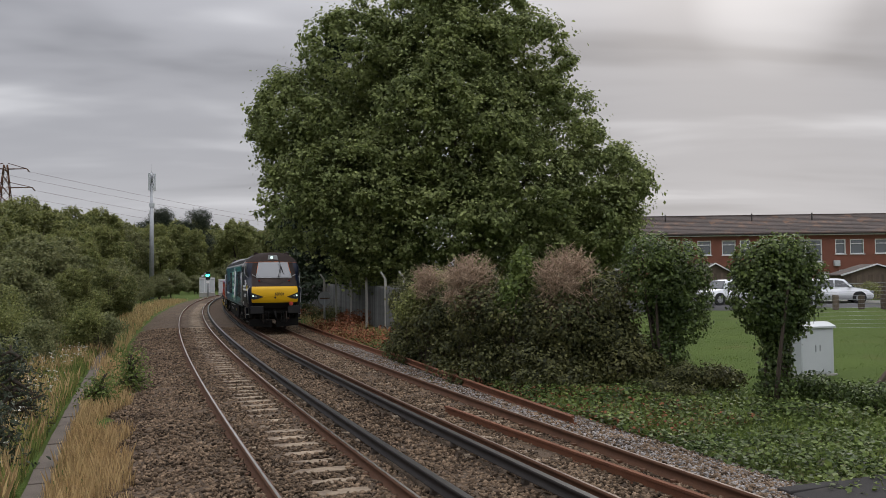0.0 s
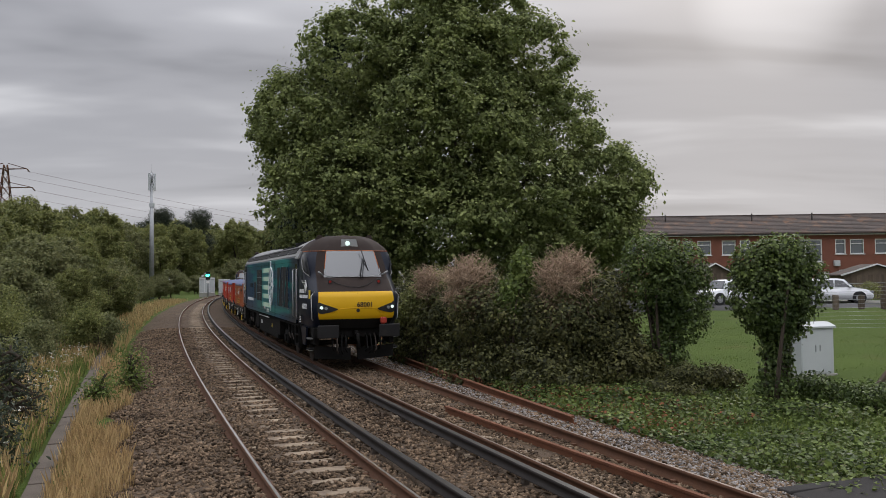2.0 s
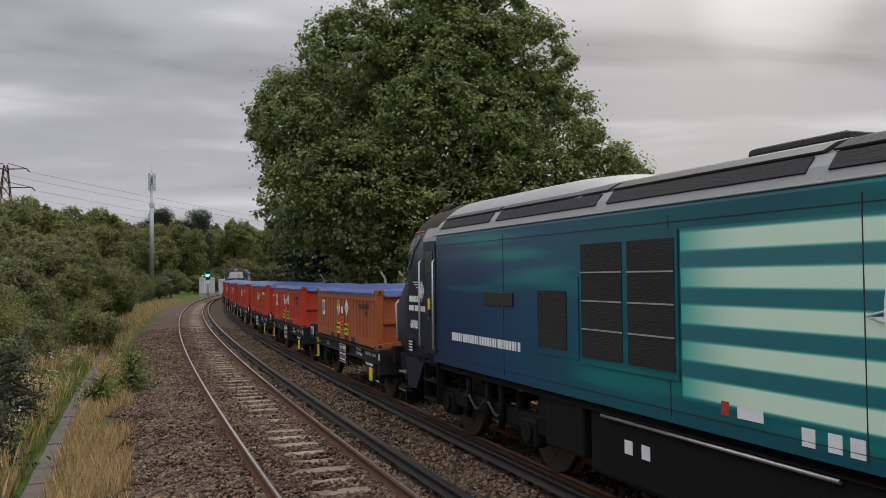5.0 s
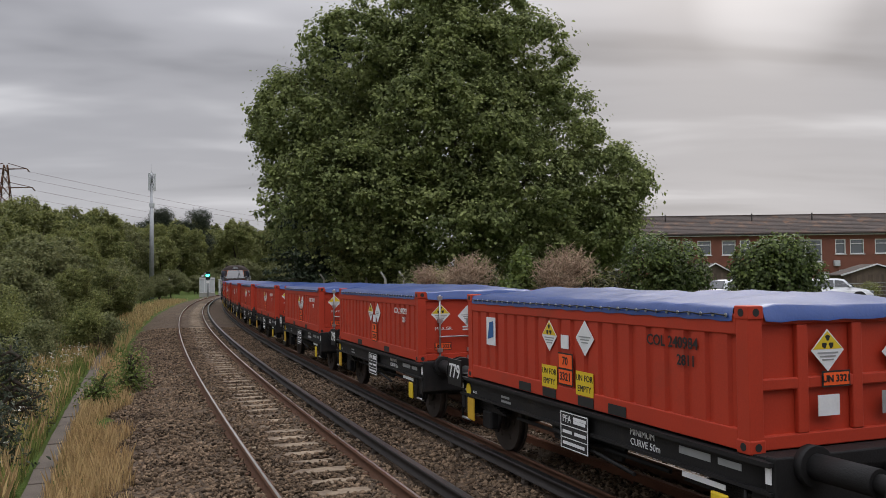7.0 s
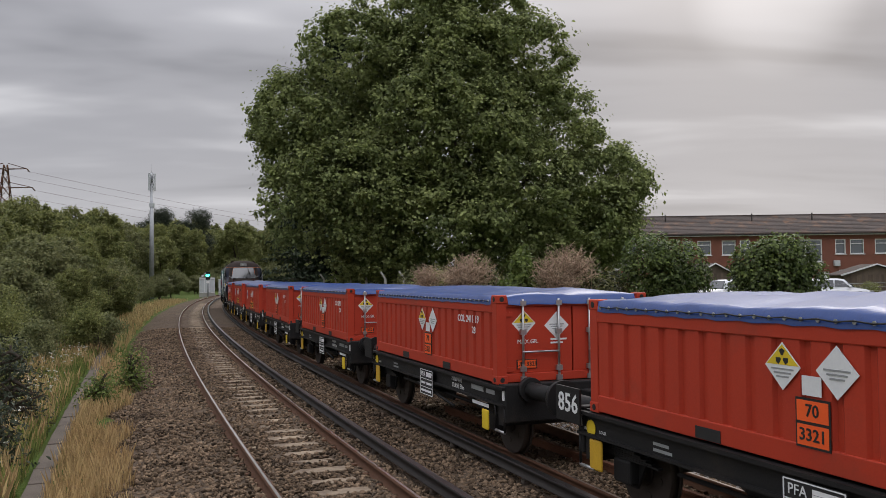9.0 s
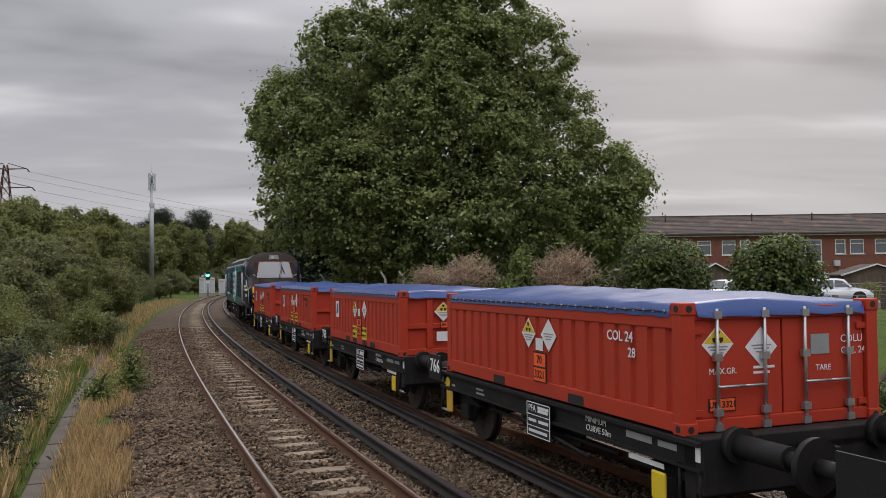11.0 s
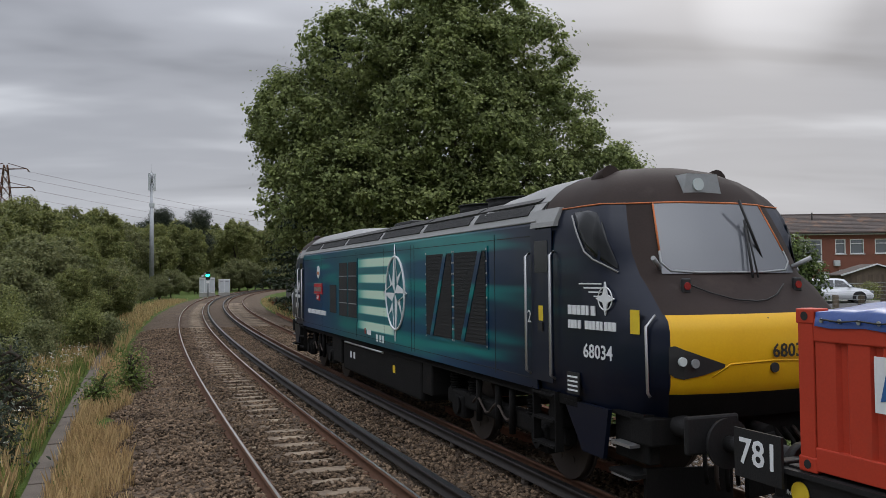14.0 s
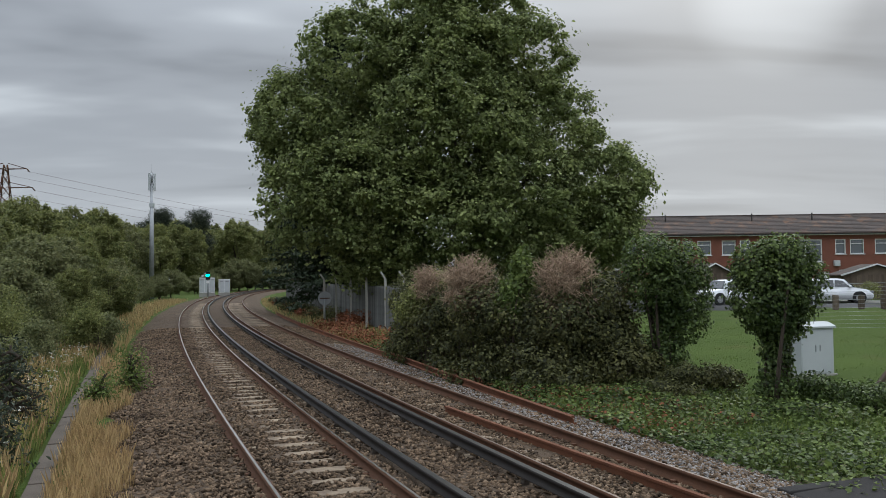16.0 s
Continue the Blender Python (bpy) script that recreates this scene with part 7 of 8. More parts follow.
def dead_bush(m, rad, h, n, label, z0=0.6):
    """A withered shrub: a few stems that burst into a round tangle of bare tan twigs."""
    t = empty("withered_bush", m, label, "bush")
    bm = bmesh.new()
    heart = Vector((0, 0, h - rad))
    for k in range(7):
        bough(bm, (random.uniform(-0.2, 0.2), random.uniform(-0.2, 0.2), 0), heart + Vector((random.uniform(-0.3, 0.3), random.uniform(-0.3, 0.3), random.uniform(-0.3, 0.1))), 0.02, 0.01, 0.06, 4, 4)
    part("stem", bm, M["bark"], t, "thin brown stems")
    bm = bmesh.new()
    for k in range(n):
        d = Vector((random.gauss(0, 1), random.gauss(0, 1), random.gauss(0.15, 0.9))).normalized()
        base = heart + Vector((random.uniform(-0.6, 0.6), random.uniform(-0.5, 0.5), random.uniform(-0.9, 0.1))) * rad
        tip = heart + d * rad * random.uniform(0.65, 1.12)
        if d.z < 0.0:
            tip = tip + Vector((0, 0, -z0 * random.random()))
        mid = base.lerp(tip, 0.55) + Vector((random.uniform(-0.14, 0.14), random.uniform(-0.14, 0.14), random.uniform(-0.05, 0.18)))
        rod(bm, base, mid, 0.012, 3, 0.009)
        rod(bm, mid, tip, 0.009, 3, 0.004)
        for _ in range(4):
            q = mid.lerp(tip, random.uniform(0.0, 0.9))
            rod(bm, q, q + Vector((random.uniform(-0.25, 0.25), random.uniform(-0.25, 0.25), random.uniform(-0.15, 0.22))), 0.006, 3, 0.003)
    tagged(part("twig_mass", bm, M["twig"], t, "bare tan twigs"), kind="stuff")
    return t


random.seed(21); np.random.seed(21)
# the bramble bank, bush by bush
for x, y, h, w, mt, lab in ((-0.9, 31.0, 3.0, 1.05, "leaf_bramble", "dark bramble bush beside the fence"), (-0.5, 28.6, 3.2, 1.15, "leaf_bramble", "dark tangled bramble and ivy bush"),
                            (0.2, 26.2, 3.2, 1.4, "leaf_bramble", "dark bramble bush under withered twigs"), (1.5, 23.8, 3.1, 1.4, "leaf_bramble", "dense dark bramble bush"),
                            (2.7, 22.5, 3.1, 1.35, "leaf_bramble", "dense bramble bush with dry stems"), (3.7, 21.8, 3.0, 1.2, "leaf_bramble", "dark bramble bush with dead stems"), (4.5, 21.8, 2.1, 0.9, "leaf_bramble", "low bramble bush at the gap in the hedge")):
    lb = [(random.uniform(-0.5, 0.5) * w, random.uniform(-0.4, 0.4) * w, h * f, w * random.uniform(0.55, 0.8), w * random.uniform(0.5, 0.75), h * 0.24) for f in (0.15, 0.3, 0.45, 0.6, 0.74, 0.35, 0.55)]
    lb += [(random.uniform(-0.7, 0.7) * w, -0.75 * w + random.uniform(-0.3, 0.1), h * 0.2, w * 0.6, w * 0.55, h * 0.2), (random.uniform(-0.7, 0.7) * w, -1.15 * w, h * 0.09, w * 0.7, w * 0.5, h * 0.12)]
    shrub("bramble_bush", spot(x, y), lb, 14000, 0.095, M[mt], lab, "bush", 22, "bramble bank", 5, 0.07, 0.55)
shrub("green_bush", spot(2.0, 22.6), [(0, 0, 2.55, 0.42, 0.4, 0.5), (0.1, -0.1, 3.1, 0.3, 0.3, 0.42), (-0.2, 0, 2.1, 0.4, 0.4, 0.5), (0.15, 0, 3.45, 0.16, 0.16, 0.25)], 2600, 0.11, M["leaf_ivy_light"], "fresh light-green bush rising from the brambles", "bush", 8, "", 4, 0.06, 0.3)
shrub("green_bush", spot(-0.6, 27.4), [(0, 0, 2.3, 0.7, 0.5, 0.5), (0.3, 0, 2.8, 0.5, 0.4, 0.4), (-0.5, 0, 1.9, 0.6, 0.5, 0.5)], 2600, 0.1, M["leaf_birch"], "yellow-green shrub among the brambles", "bush", 8, "", 4, 0.08, 0.3)
dead_bush(spot(0.76, 24.2), 0.88, 3.6, 520, "withered tan-brown shrub rising from the brambles", 0.35)
dead_bush(spot(3.25, 22.1), 0.95, 3.68, 520, "withered grey-brown shrub with bare stems", 1.0)
dead_bush(spot(-0.5, 26.4), 0.5, 3.3, 160, "small withered shrub with bare tan twigs", 0.4)


def ivy_column(m, stem_w, stem_h, head, label):
    """An old stump or post buried in ivy, with a bushy head."""
    lb = [(0.0, 0, stem_h * f, stem_w * s, stem_w * s, stem_h * 0.2) for f, s in ((0.1, 1.2), (0.3, 1.0), (0.5, 0.95), (0.7, 1.0), (0.9, 1.15))]
    lb += head
    t = shrub("ivy_column", m, lb, 17000, 0.078, M["leaf_ivy"], label, "ivy", 6, "ivy-clad stumps", 4, 0.05, 0.7, 0.85, 0.06, 0.0)
    # paler leaves, kept only where the skin of the head faces upward
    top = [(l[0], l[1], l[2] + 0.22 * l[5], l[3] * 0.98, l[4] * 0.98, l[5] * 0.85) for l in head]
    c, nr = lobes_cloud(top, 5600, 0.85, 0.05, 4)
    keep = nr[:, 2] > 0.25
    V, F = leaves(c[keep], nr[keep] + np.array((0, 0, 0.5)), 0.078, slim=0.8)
    quick("upper_leaves", V, F, M["leaf_ivy_light"], t, "paler ivy leaves on the upward side of the head")
    return t


ivy_column(spot(5.75, 21.6), 0.5, 2.6, [(-0.25, 0, 2.6, 0.85, 0.8, 0.85), (0.35, 0, 2.3, 0.8, 0.75, 0.85), (-0.4, 0, 3.15, 0.7, 0.65, 0.65), (0.25, -0.1, 2.9, 0.75, 0.7, 0.7), (0.45, 0, 1.7, 0.6, 0.6, 0.7)], "ivy-smothered stump with a broad leafy head")
ivy_column(spot(7.15, 18.1), 0.34, 2.3, [(-0.15, 0, 2.35, 0.8, 0.75, 0.8), (0.35, 0, 2.5, 0.66, 0.65, 0.75), (-0.3, 0, 2.9, 0.6, 0.6, 0.55), (0.2, -0.1, 3.05, 0.62, 0.6, 0.5), (0.05, 0, 1.75, 0.6, 0.55, 0.5)], "ivy-clad post with a rounded leafy head and bare foot")

for x, y, w, h in ((5.9, 19.5, 0.9, 0.75), (6.6, 19.8, 0.8, 0.6), (8.6, 16.6, 1.0, 0.75), (9.2, 15.6, 0.9, 0.7), (8.2, 17.6, 0.8, 0.6), (5.2, 18.8, 0.8, 0.5)):
    lb = [(random.uniform(-0.5, 0.5) * w, random.uniform(-0.5, 0.5) * w, h * random.uniform(0.25, 0.7), w * 0.5, w * 0.5, h * 0.35) for _ in range(6)]
    shrub("low_bush", spot(x, y), lb, 2600, 0.08, M["leaf_bramble"] if x < 7 else M["leaf_ivy"], "low straggling bramble clump on the bank", "bush", 14, "low clumps", 4, 0.05, 0.4, 0.6, 0.012)


for k in range(12):
    x, y, _ = along(44 + 4.6 * k, 8.7 + random.uniform(-0.4, 0.3))
    w, h = 1.3, random.uniform(0.5, 0.9)
    lb = [(random.uniform(-0.8, 0.8) * w, random.uniform(-0.8, 0.8) * w, h * random.uniform(0.2, 0.7), w * 0.5, w * 0.5, h * 0.35) for _ in range(6)]
    shrub("low_bush", spot(float(x), float(y)), lb, 1500, 0.13, M["leaf_bramble"] if k % 3 else M["dead_leaf"], "low bramble clump at the foot of the fence" if k % 3 else "rust-brown dead bramble clump at the fence", "bush", 8, "fence-foot clumps", 4, 0.07, 0.4, 0.6, 0.012)


def carpet(name, n, lat0, lat1, s0, s1, size, material, label, category, lift=(0.02, 0.18), patch_noise=0.0, bias=1.0):
    """Creeping leaves that cover the ground."""
    s = s0 + (s1 - s0) * np.random.rand(n) ** bias
    edge = np.array([noise.noise(Vector((q * 0.45, 3.3, 0))) for q in s]) * 0.55
    lat = lat0 + edge + (lat1 - lat0) * np.random.rand(n) ** 1.1
    x, y, _ = along(s, lat)
    if patch_noise:
        k = np.array([noise.noise(Vector((a * 0.9, b * 0.9, 7.0))) for a, b in zip(x, y)])
        keep = k > patch_noise
        x, y = x[keep], y[keep]
    z = ground_z(x, y) + np.random.uniform(*lift, len(x))
    hum = np.array([noise.noise(Vector((a * 0.6, b * 0.6, 1.0))) for a, b in zip(x, y)])
    z += np.clip(hum, 0, 1) * 0.25
    V, F = leaves(np.stack([x, y, z], 1), np.tile((0, 0, 1.0), (len(x), 1)), size, slim=0.85)
    return tagged(quick(name, V, F, M[material]), label, category, kind="stuff")


carpet("ground_ivy", 30000, 6.05, 10.2, 2.5, 30.0, 0.085, "leaf_ivy", "dark green ivy creeping over the bank", "ground cover", patch_noise=-0.25, bias=0.9)
carpet("bright_weeds", 15000, 6.1, 10.5, 3.0, 24.0, 0.08, "leaf_ivy_light", "bright green low weeds on the bank", "weeds", (0.04, 0.24), 0.0, 0.9)
carpet("bramble_litter", 9000, 6.2, 10.2, 3.0, 26.0, 0.075, "leaf_bramble", "dark bramble and dead leaves between the ivy", "ground cover", (0.02, 0.16), -0.1, 0.9)
carpet("fallen_leaves", 8200, 6.0, 8.6, 8.0, 46.0, 0.075, "dead_leaf", "red-brown withered leaves and bracken on the bank", "leaf litter", (0.02, 0.2), 0.0)
carpet("bracken", 2200, 6.4, 8.4, 27.0, 44.0, 0.12, "dead_leaf", "rust-brown bracken at the foot of the fence", "bracken", (0.05, 0.55), -0.2)


def blades(name, pts, h, w, material, label, category, lean=0.35):
    """Thin upright grass blades, one bent strip each."""
    n = len(pts)
    a = np.random.rand(n) * 6.28
    hh = h * np.random.uniform(0.55, 1.3, n)
    side = np.stack([np.cos(a), np.sin(a), np.zeros(n)], 1) * (w * np.random.uniform(0.6, 1.3, n))[:, None]
    bend = np.stack([np.cos(a + 1.7), np.sin(a + 1.7), np.zeros(n)], 1) * (hh * lean * np.random.rand(n))[:, None]
    up = np.zeros((n, 3)); up[:, 2] = hh
    V = np.stack([pts - side, pts + side, pts + up * 0.6 + bend * 0.4 + side * 0.6, pts + up + bend], 1)
    F = np.arange(n * 4).reshape(n, 4)
    return tagged(quick(name, V.reshape(-1, 3), F, M[material]), label, category, kind="stuff")


def field(n, s0, s1, lat0, lat1, patchy=None, bias=1.4):
    s = s0 + (s1 - s0) * np.random.rand(n) ** bias
    lat = lat0 + (lat1 - lat0) * np.random.rand(n)
    x, y, _ = along(s, lat)
    if patchy is not None:
        k = np.array([noise.noise(Vector((a * 0.7, b * 0.7, 2.0))) for a, b in zip(x, y)])
        x, y = x[k > patchy], y[k > patchy]
    return np.stack([x, y, ground_z(x, y) - 0.03], 1)


blades("dry_grass", field(15000, 2.5, 28, -3.4, -2.35, -0.15), 0.34, 0.005, "straw", "tall bleached straw grass beside the ballast", "dry grass")
blades("dry_grass_strip", field(9000, 2.5, 34, -5.6, -3.8, 0.0), 0.5, 0.005, "straw", "straw-coloured grass beyond the cable trough", "dry grass")
blades("rough_grass", field(30000, 3.5, 36, -7.5, -3.8, None, 1.2), 0.38, 0.007, "blade", "rough green meadow grass in the cess", "grass")
blades("fringe_grass", field(3500, 2.5, 34, -3.45, -3.25, 0.0), 0.12, 0.006, "blade", "green grass along the trough edge", "grass")
blades("cess_grass", field(9000, 24, 110, -6.0, -2.9, -0.1, 1.1), 0.45, 0.014, "straw", "dry grass along the far cess", "dry grass")
blades("verge_grass", field(6000, 36, 115, 6.5, 9.6, -0.2, 1.1), 0.32, 0.014, "straw", "dry straw grass along the foot of the boundary fence", "dry grass")
blades("lawn_grass", np.concatenate([field(30000, 4, 34, 10.0, 24.0, None, 1.0), field(6000, 3.5, 12, 6.5, 10.5, None, 1.0)]), 0.06, 0.008, "lawn", "short green mown lawn grass", "lawn", 0.8)
blades("ivy_bank_grass", field(7000, 3.2, 22, 6.4, 10.5, -0.05, 1.0), 0.3, 0.006, "blade", "tufts of green grass on the ivy bank", "grass")


def flowers():
    p = field(520, 6, 30, -6.0, -4.0, -0.1, 1.0)
    c = np.repeat(p, 9, 0) + np.random.normal(0, 0.022, (len(p) * 9, 3)) * (1, 1, 0.25)
    c[:, 2] += np.repeat(np.random.uniform(0.35, 0.65, len(p)), 9)
    V, F = leaves(c, np.tile((0, 0, 1.0), (len(c), 1)), 0.028, slim=0.9)
    tagged(quick("white_flowers", V, F, M["petal"]), "small white umbels of wild carrot in the grass", "flowers", kind="stuff")


flowers()


def left_shrubs():
    random.seed(8); np.random.seed(8)
    for s, lat, h, w, mt, lab in ((15.5, -5.3, 1.2, 0.7, "leaf_birch", "low birch bush in the rough grass"), (20, -5.9, 1.7, 0.9, "leaf_willow", "grey-green sallow bush in rough grass"), (23.5, -6.6, 2.1, 1.1, "leaf_birch", "young birch bush in rough grass"),
                                  (26, -5.4, 1.6, 0.8, "leaf_willow", "slender sallow sapling with open twigs"), (28.5, -7.4, 2.6, 1.4, "leaf_birch", "light-green birch thicket beside the line"), (30, -4.2, 1.9, 0.8, "leaf_birch", "birch sapling leaning over the trough"),
                                  (31.5, -3.6, 1.5, 0.6, "leaf_willow", "sparse sallow sapling at the ballast edge"), (32, -6.2, 2.4, 1.2, "leaf_willow", "grey-green sallow thicket by the cess"), (35, -8.6, 3.2, 1.7, "leaf_birch", "tall light-green birch thicket"),
                                  (36, -5.0, 2.0, 1.0, "leaf_birch", "bushy birch sapling at the cess"), (40, -7.2, 3.0, 1.7, "leaf_willow", "dense grey-green thicket beside the cess"), (42, -10.5, 3.9, 2.0, "leaf_far", "tall green thicket behind the cess"), (44, -5.4, 2.4, 1.2, "leaf_birch", "light-green bush beside the cess"),
                                  (49, -8.0, 3.4, 1.9, "leaf_birch", "light-green thicket beside the cess"), (54, -6.2, 2.8, 1.5, "leaf_far", "green thicket beside the cess"), (60, -8.4, 3.8, 2.1, "leaf_willow", "tall grey-green sallow thicket"), (62, -5.8, 2.4, 1.4, "leaf_birch", "low birch thicket at the curve"),
                                  (69, -7.0, 3.4, 1.9, "leaf_birch", "light-green thicket at the curve"), (77, -7.4, 3.6, 2.2, "leaf_far", "dark green thicket at the curve"), (86, -7.0, 3.4, 2.2, "leaf_willow", "sallow thicket at the curve")):
        lb = [(random.uniform(-0.7, 0.7) * w, random.uniform(-0.7, 0.7) * w, h * random.uniform(0.2, 0.85), w * random.uniform(0.3, 0.5), w * random.uniform(0.3, 0.5), h * random.uniform(0.14, 0.24)) for _ in range(11)]
        x, y, _ = along(s, lat)
        shrub("sapling_bush", spot(float(x), float(y)), lb, 5200 if s < 40 else 4200, 0.07 if s < 24 else 0.1, M[mt], lab, "bush", 16, "cess bushes", 4, 0.09, 0.25, 0.55, 0.018)
    for x, y, h in ((-7.85, 21.0, 1.0), (-8.2, 15.9, 1.7), (-6.7, 12.4, 0.9), (-7.75, 18.9, 0.55)):
        fresh = y > 17
        conifer("pine_seedling", spot(x, y), h, h * (0.26 if fresh else 0.36), 1500, M["leaf_ivy_light"] if fresh else M["leaf_pine"], "bright green pine seedling at the ballast edge" if fresh else "small dark pine seedling in the rough grass", 9, 0.1, 0.1, "pine seedlings")


left_shrubs()


# added filler bushes: dark conifer leaf stands for the shade beneath the great tree
random.seed(77); np.random.seed(77)
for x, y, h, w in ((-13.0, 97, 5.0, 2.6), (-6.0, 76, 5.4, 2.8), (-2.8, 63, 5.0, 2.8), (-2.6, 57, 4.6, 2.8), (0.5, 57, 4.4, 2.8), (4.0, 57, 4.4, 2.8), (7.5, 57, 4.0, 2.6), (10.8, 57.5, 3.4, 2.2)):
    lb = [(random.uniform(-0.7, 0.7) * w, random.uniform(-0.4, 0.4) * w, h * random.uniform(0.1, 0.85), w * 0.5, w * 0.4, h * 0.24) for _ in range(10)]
    shrub("shade_filler_bush", spot(x, y), lb, 5000, 0.2, M["leaf_conifer"], "added dark bushes filling the shade beneath the great tree", "bush", 10, "understorey", 4, 0.15, 0.2)


# ---- fences on the right ----
def palisade():
    f = empty("palisade_fence", Matrix.Identity(4), "grey galvanised palisade fence along the railway boundary", "fence")
    bm = bmesh.new()
    prism(bm, [(-0.055, 0), (0.055, 0), (0.055, 2.2), (0, 2.34), (-0.055, 2.2)], "y", -0.012, 0.012)
    me = bpy.data.meshes.new("pale")
    bm.to_mesh(me); bm.free()
    me.materials.append(M["pale"])
    far = bmesh.new()
    s, k = 36.0, 0
    while s < 122:
        x, y, th = along(s, 9.8)
        z = float(ground_z(np.array([x]), np.array([y]))[0])
        m = Matrix.Translation((x, y, z)) @ Matrix.Rotation(-th + math.pi / 2 + random.uniform(-0.05, 0.05), 4, "Z")
        if k < 290:
            ob = new("pale", me)
            ob.parent, ob.matrix_basis = f, m
        else:
            far.from_mesh(me)
            far.verts.ensure_lookup_table()
            for v in far.verts[-10:]:
                v.co = m @ v.co
        k += 1
        s += 0.16 + (0.02 if k % 17 == 0 else 0)
    tagged(part("far_pales", far, M["pale"], f), kind="stuff")
    for h in (0.45, 1.85):
        ss = np.arange(36, 122, 2.75)
        for a in ss:
            x0, y0, _ = along(a, 9.84); x1, y1, _ = along(a + 2.75, 9.84)
            z = float(ground_z(np.array([x0]), np.array([y0]))[0]) + h
            rodded("fence_rail", (x0, y0, z), (x1, y1, z), 0.025, M["steel"], f, seg=5)


palisade()


def concrete_post(x, y, h):
    t = empty("concrete_post", spot(x, y), "tall pale concrete fence post with a cranked top", "fence post", "cranked fence posts")
    bm = bmesh.new()
    prism(bm, [(-0.07, -0.2), (0.07, -0.2), (0.06, h - 0.4), (-0.22, h), (-0.31, h - 0.04), (-0.06, h - 0.42)], "y", -0.06, 0.06)
    bmesh.ops.bevel(bm, geom=bm.edges[:], offset=0.008, segments=1, affect="EDGES")
    part("shaft", bm, M["post"], t)
    for k in range(3):
        boxed("wire_staple", (-0.1 - 0.06 * k, -0.08 - 0.06 * k, -0.075, -0.06, h - 0.34 + 0.1 * k, h - 0.31 + 0.1 * k), M["steel"], t)


for x, y in ((-4.35, 47.5), (-5.5, 49.8), (-3.1, 45.0), (-6.7, 52.4), (-7.9, 55.6), (-2.0, 43.0)):
    concrete_post(x, y, 3.1)


def round_sign(x, y):
    t = empty("track_sign", spot(x, y), "round grey sign seen from behind on a post", "sign")
    rodded("post", (0, 0, -0.2), (0, 0, 1.75), 0.04, M["steel"], t)
    rodded("disc", (0, 0, 1.6), (0.0, -0.015, 1.6), 0.42, M["steel"], t, "round grey sign disc", 28)
    boxed("bracket", (-0.3, 0.3, -0.05, -0.016, 1.57, 1.63), M["railside"], t)


round_sign(-7.3, 51.6)


def strut():
    t = empty("timber_strut", spot(8.75, 17.6), "leaning weathered timber fence strut", "post")
    bm = bmesh.new()
    d = Vector((1.6, 0.5, 1.55))
    m = Matrix.Translation(d / 2) @ d.to_track_quat("Z", "Y").to_matrix().to_4x4()
    r = bmesh.ops.create_cube(bm, size=1, matrix=m @ Matrix.Diagonal((0.1, 0.1, d.length + 0.4, 1)))
    bmesh.ops.bevel(bm, geom=bm.edges[:], offset=0.01, segments=1, affect="EDGES")
    part("beam", bm, M["wood"], t)
    part("upright", box(bmesh.new(), 1.55, 1.68, 0.45, 0.58, -0.3, 1.75, 0.01), M["wood"], t)


strut()


def wire_fence():
    t = empty("wire_fence", Matrix.Identity(4), "thin galvanised mesh fence along the lawn", "fence")
    for i in range(7):
        x, y = 15.0 + i * 2.6, 34.0 - i * 0.9
        z = float(ground_z(np.array([x]), np.array([y]))[0])
        rodded("fence_post", (x, y, z - 0.1), (x, y, z + 1.9), 0.03, M["steel"], t)
        if i < 6:
            x1, y1 = x + 2.6, y - 0.9
            z1 = float(ground_z(np.array([x1]), np.array([y1]))[0])
            for k in range(12):
                rodded("strand", (x, y, z + 0.1 + k * 0.16), (x1, y1, z1 + 0.1 + k * 0.16), 0.006, M["steel"], t, seg=4)


wire_fence()


# ---- lineside and street things ----
def street_cabinet(x, y, turn):
    t = empty("equipment_cabinet", spot(x, y, turn, 0.88, -0.05), "pale grey steel equipment cabinet with a sloped cap", "cabinet")
    boxed("plinth", (-0.66, 0.66, -0.42, 0.42, 0, 0.14), M["kerb"], t, bevel=0.02)
    b = boxed("body", (-0.58, 0.58, -0.36, 0.36, 0.14, 1.48), M["fibre"], t, bevel=0.015)
    bm = bmesh.new()
    prism(bm, [(-0.42, 1.48), (0.42, 1.48), (0.42, 1.53), (0.1, 1.64), (-0.1, 1.64), (-0.42, 1.53)], "x", -0.63, 0.63)
    part("cap", bm, M["fibre"], t)
    for k in (-1, 1):
        d = boxed("door", (min(0, k * 0.55), max(0, k * 0.55), -0.375, -0.36, 0.2, 1.44), M["fibre"], b)
        boxed("handle", (k * 0.08 - 0.015, k * 0.08 + 0.015, -0.395, -0.375, 0.8, 0.98), M["steel"], d)
    return t


street_cabinet(9.5, 21.9, 0.3)


def platform_end():
    """The worn asphalt toe of the platform ramp beside the far track."""
    ob = strip("platform_ramp", -30, 4.0, 1.0, [(5.3, -0.5), (5.3, -0.2), (5.36, -0.18), (6.6, -0.13), (10.5, -0.1), (10.5, -0.5)], M["asphalt"])
    tagged(ob, "worn dark asphalt foot of the platform ramp", "platform", kind="structure")
    x0, y0, th = along(4.0, 5.3)
    bm = box(bmesh.new(), -0.02, 5.2, -0.12, 0.1, -0.5, -0.15, 0.02)
    k = part("ramp_kerb", bm, M["asphalt"])
    k.matrix_basis = Matrix.Translation((x0, y0, 0)) @ Matrix.Rotation(-th, 4, "Z")
    tagged(k, "broken asphalt edge at the foot of the ramp", "kerb", kind="structure")


platform_end()


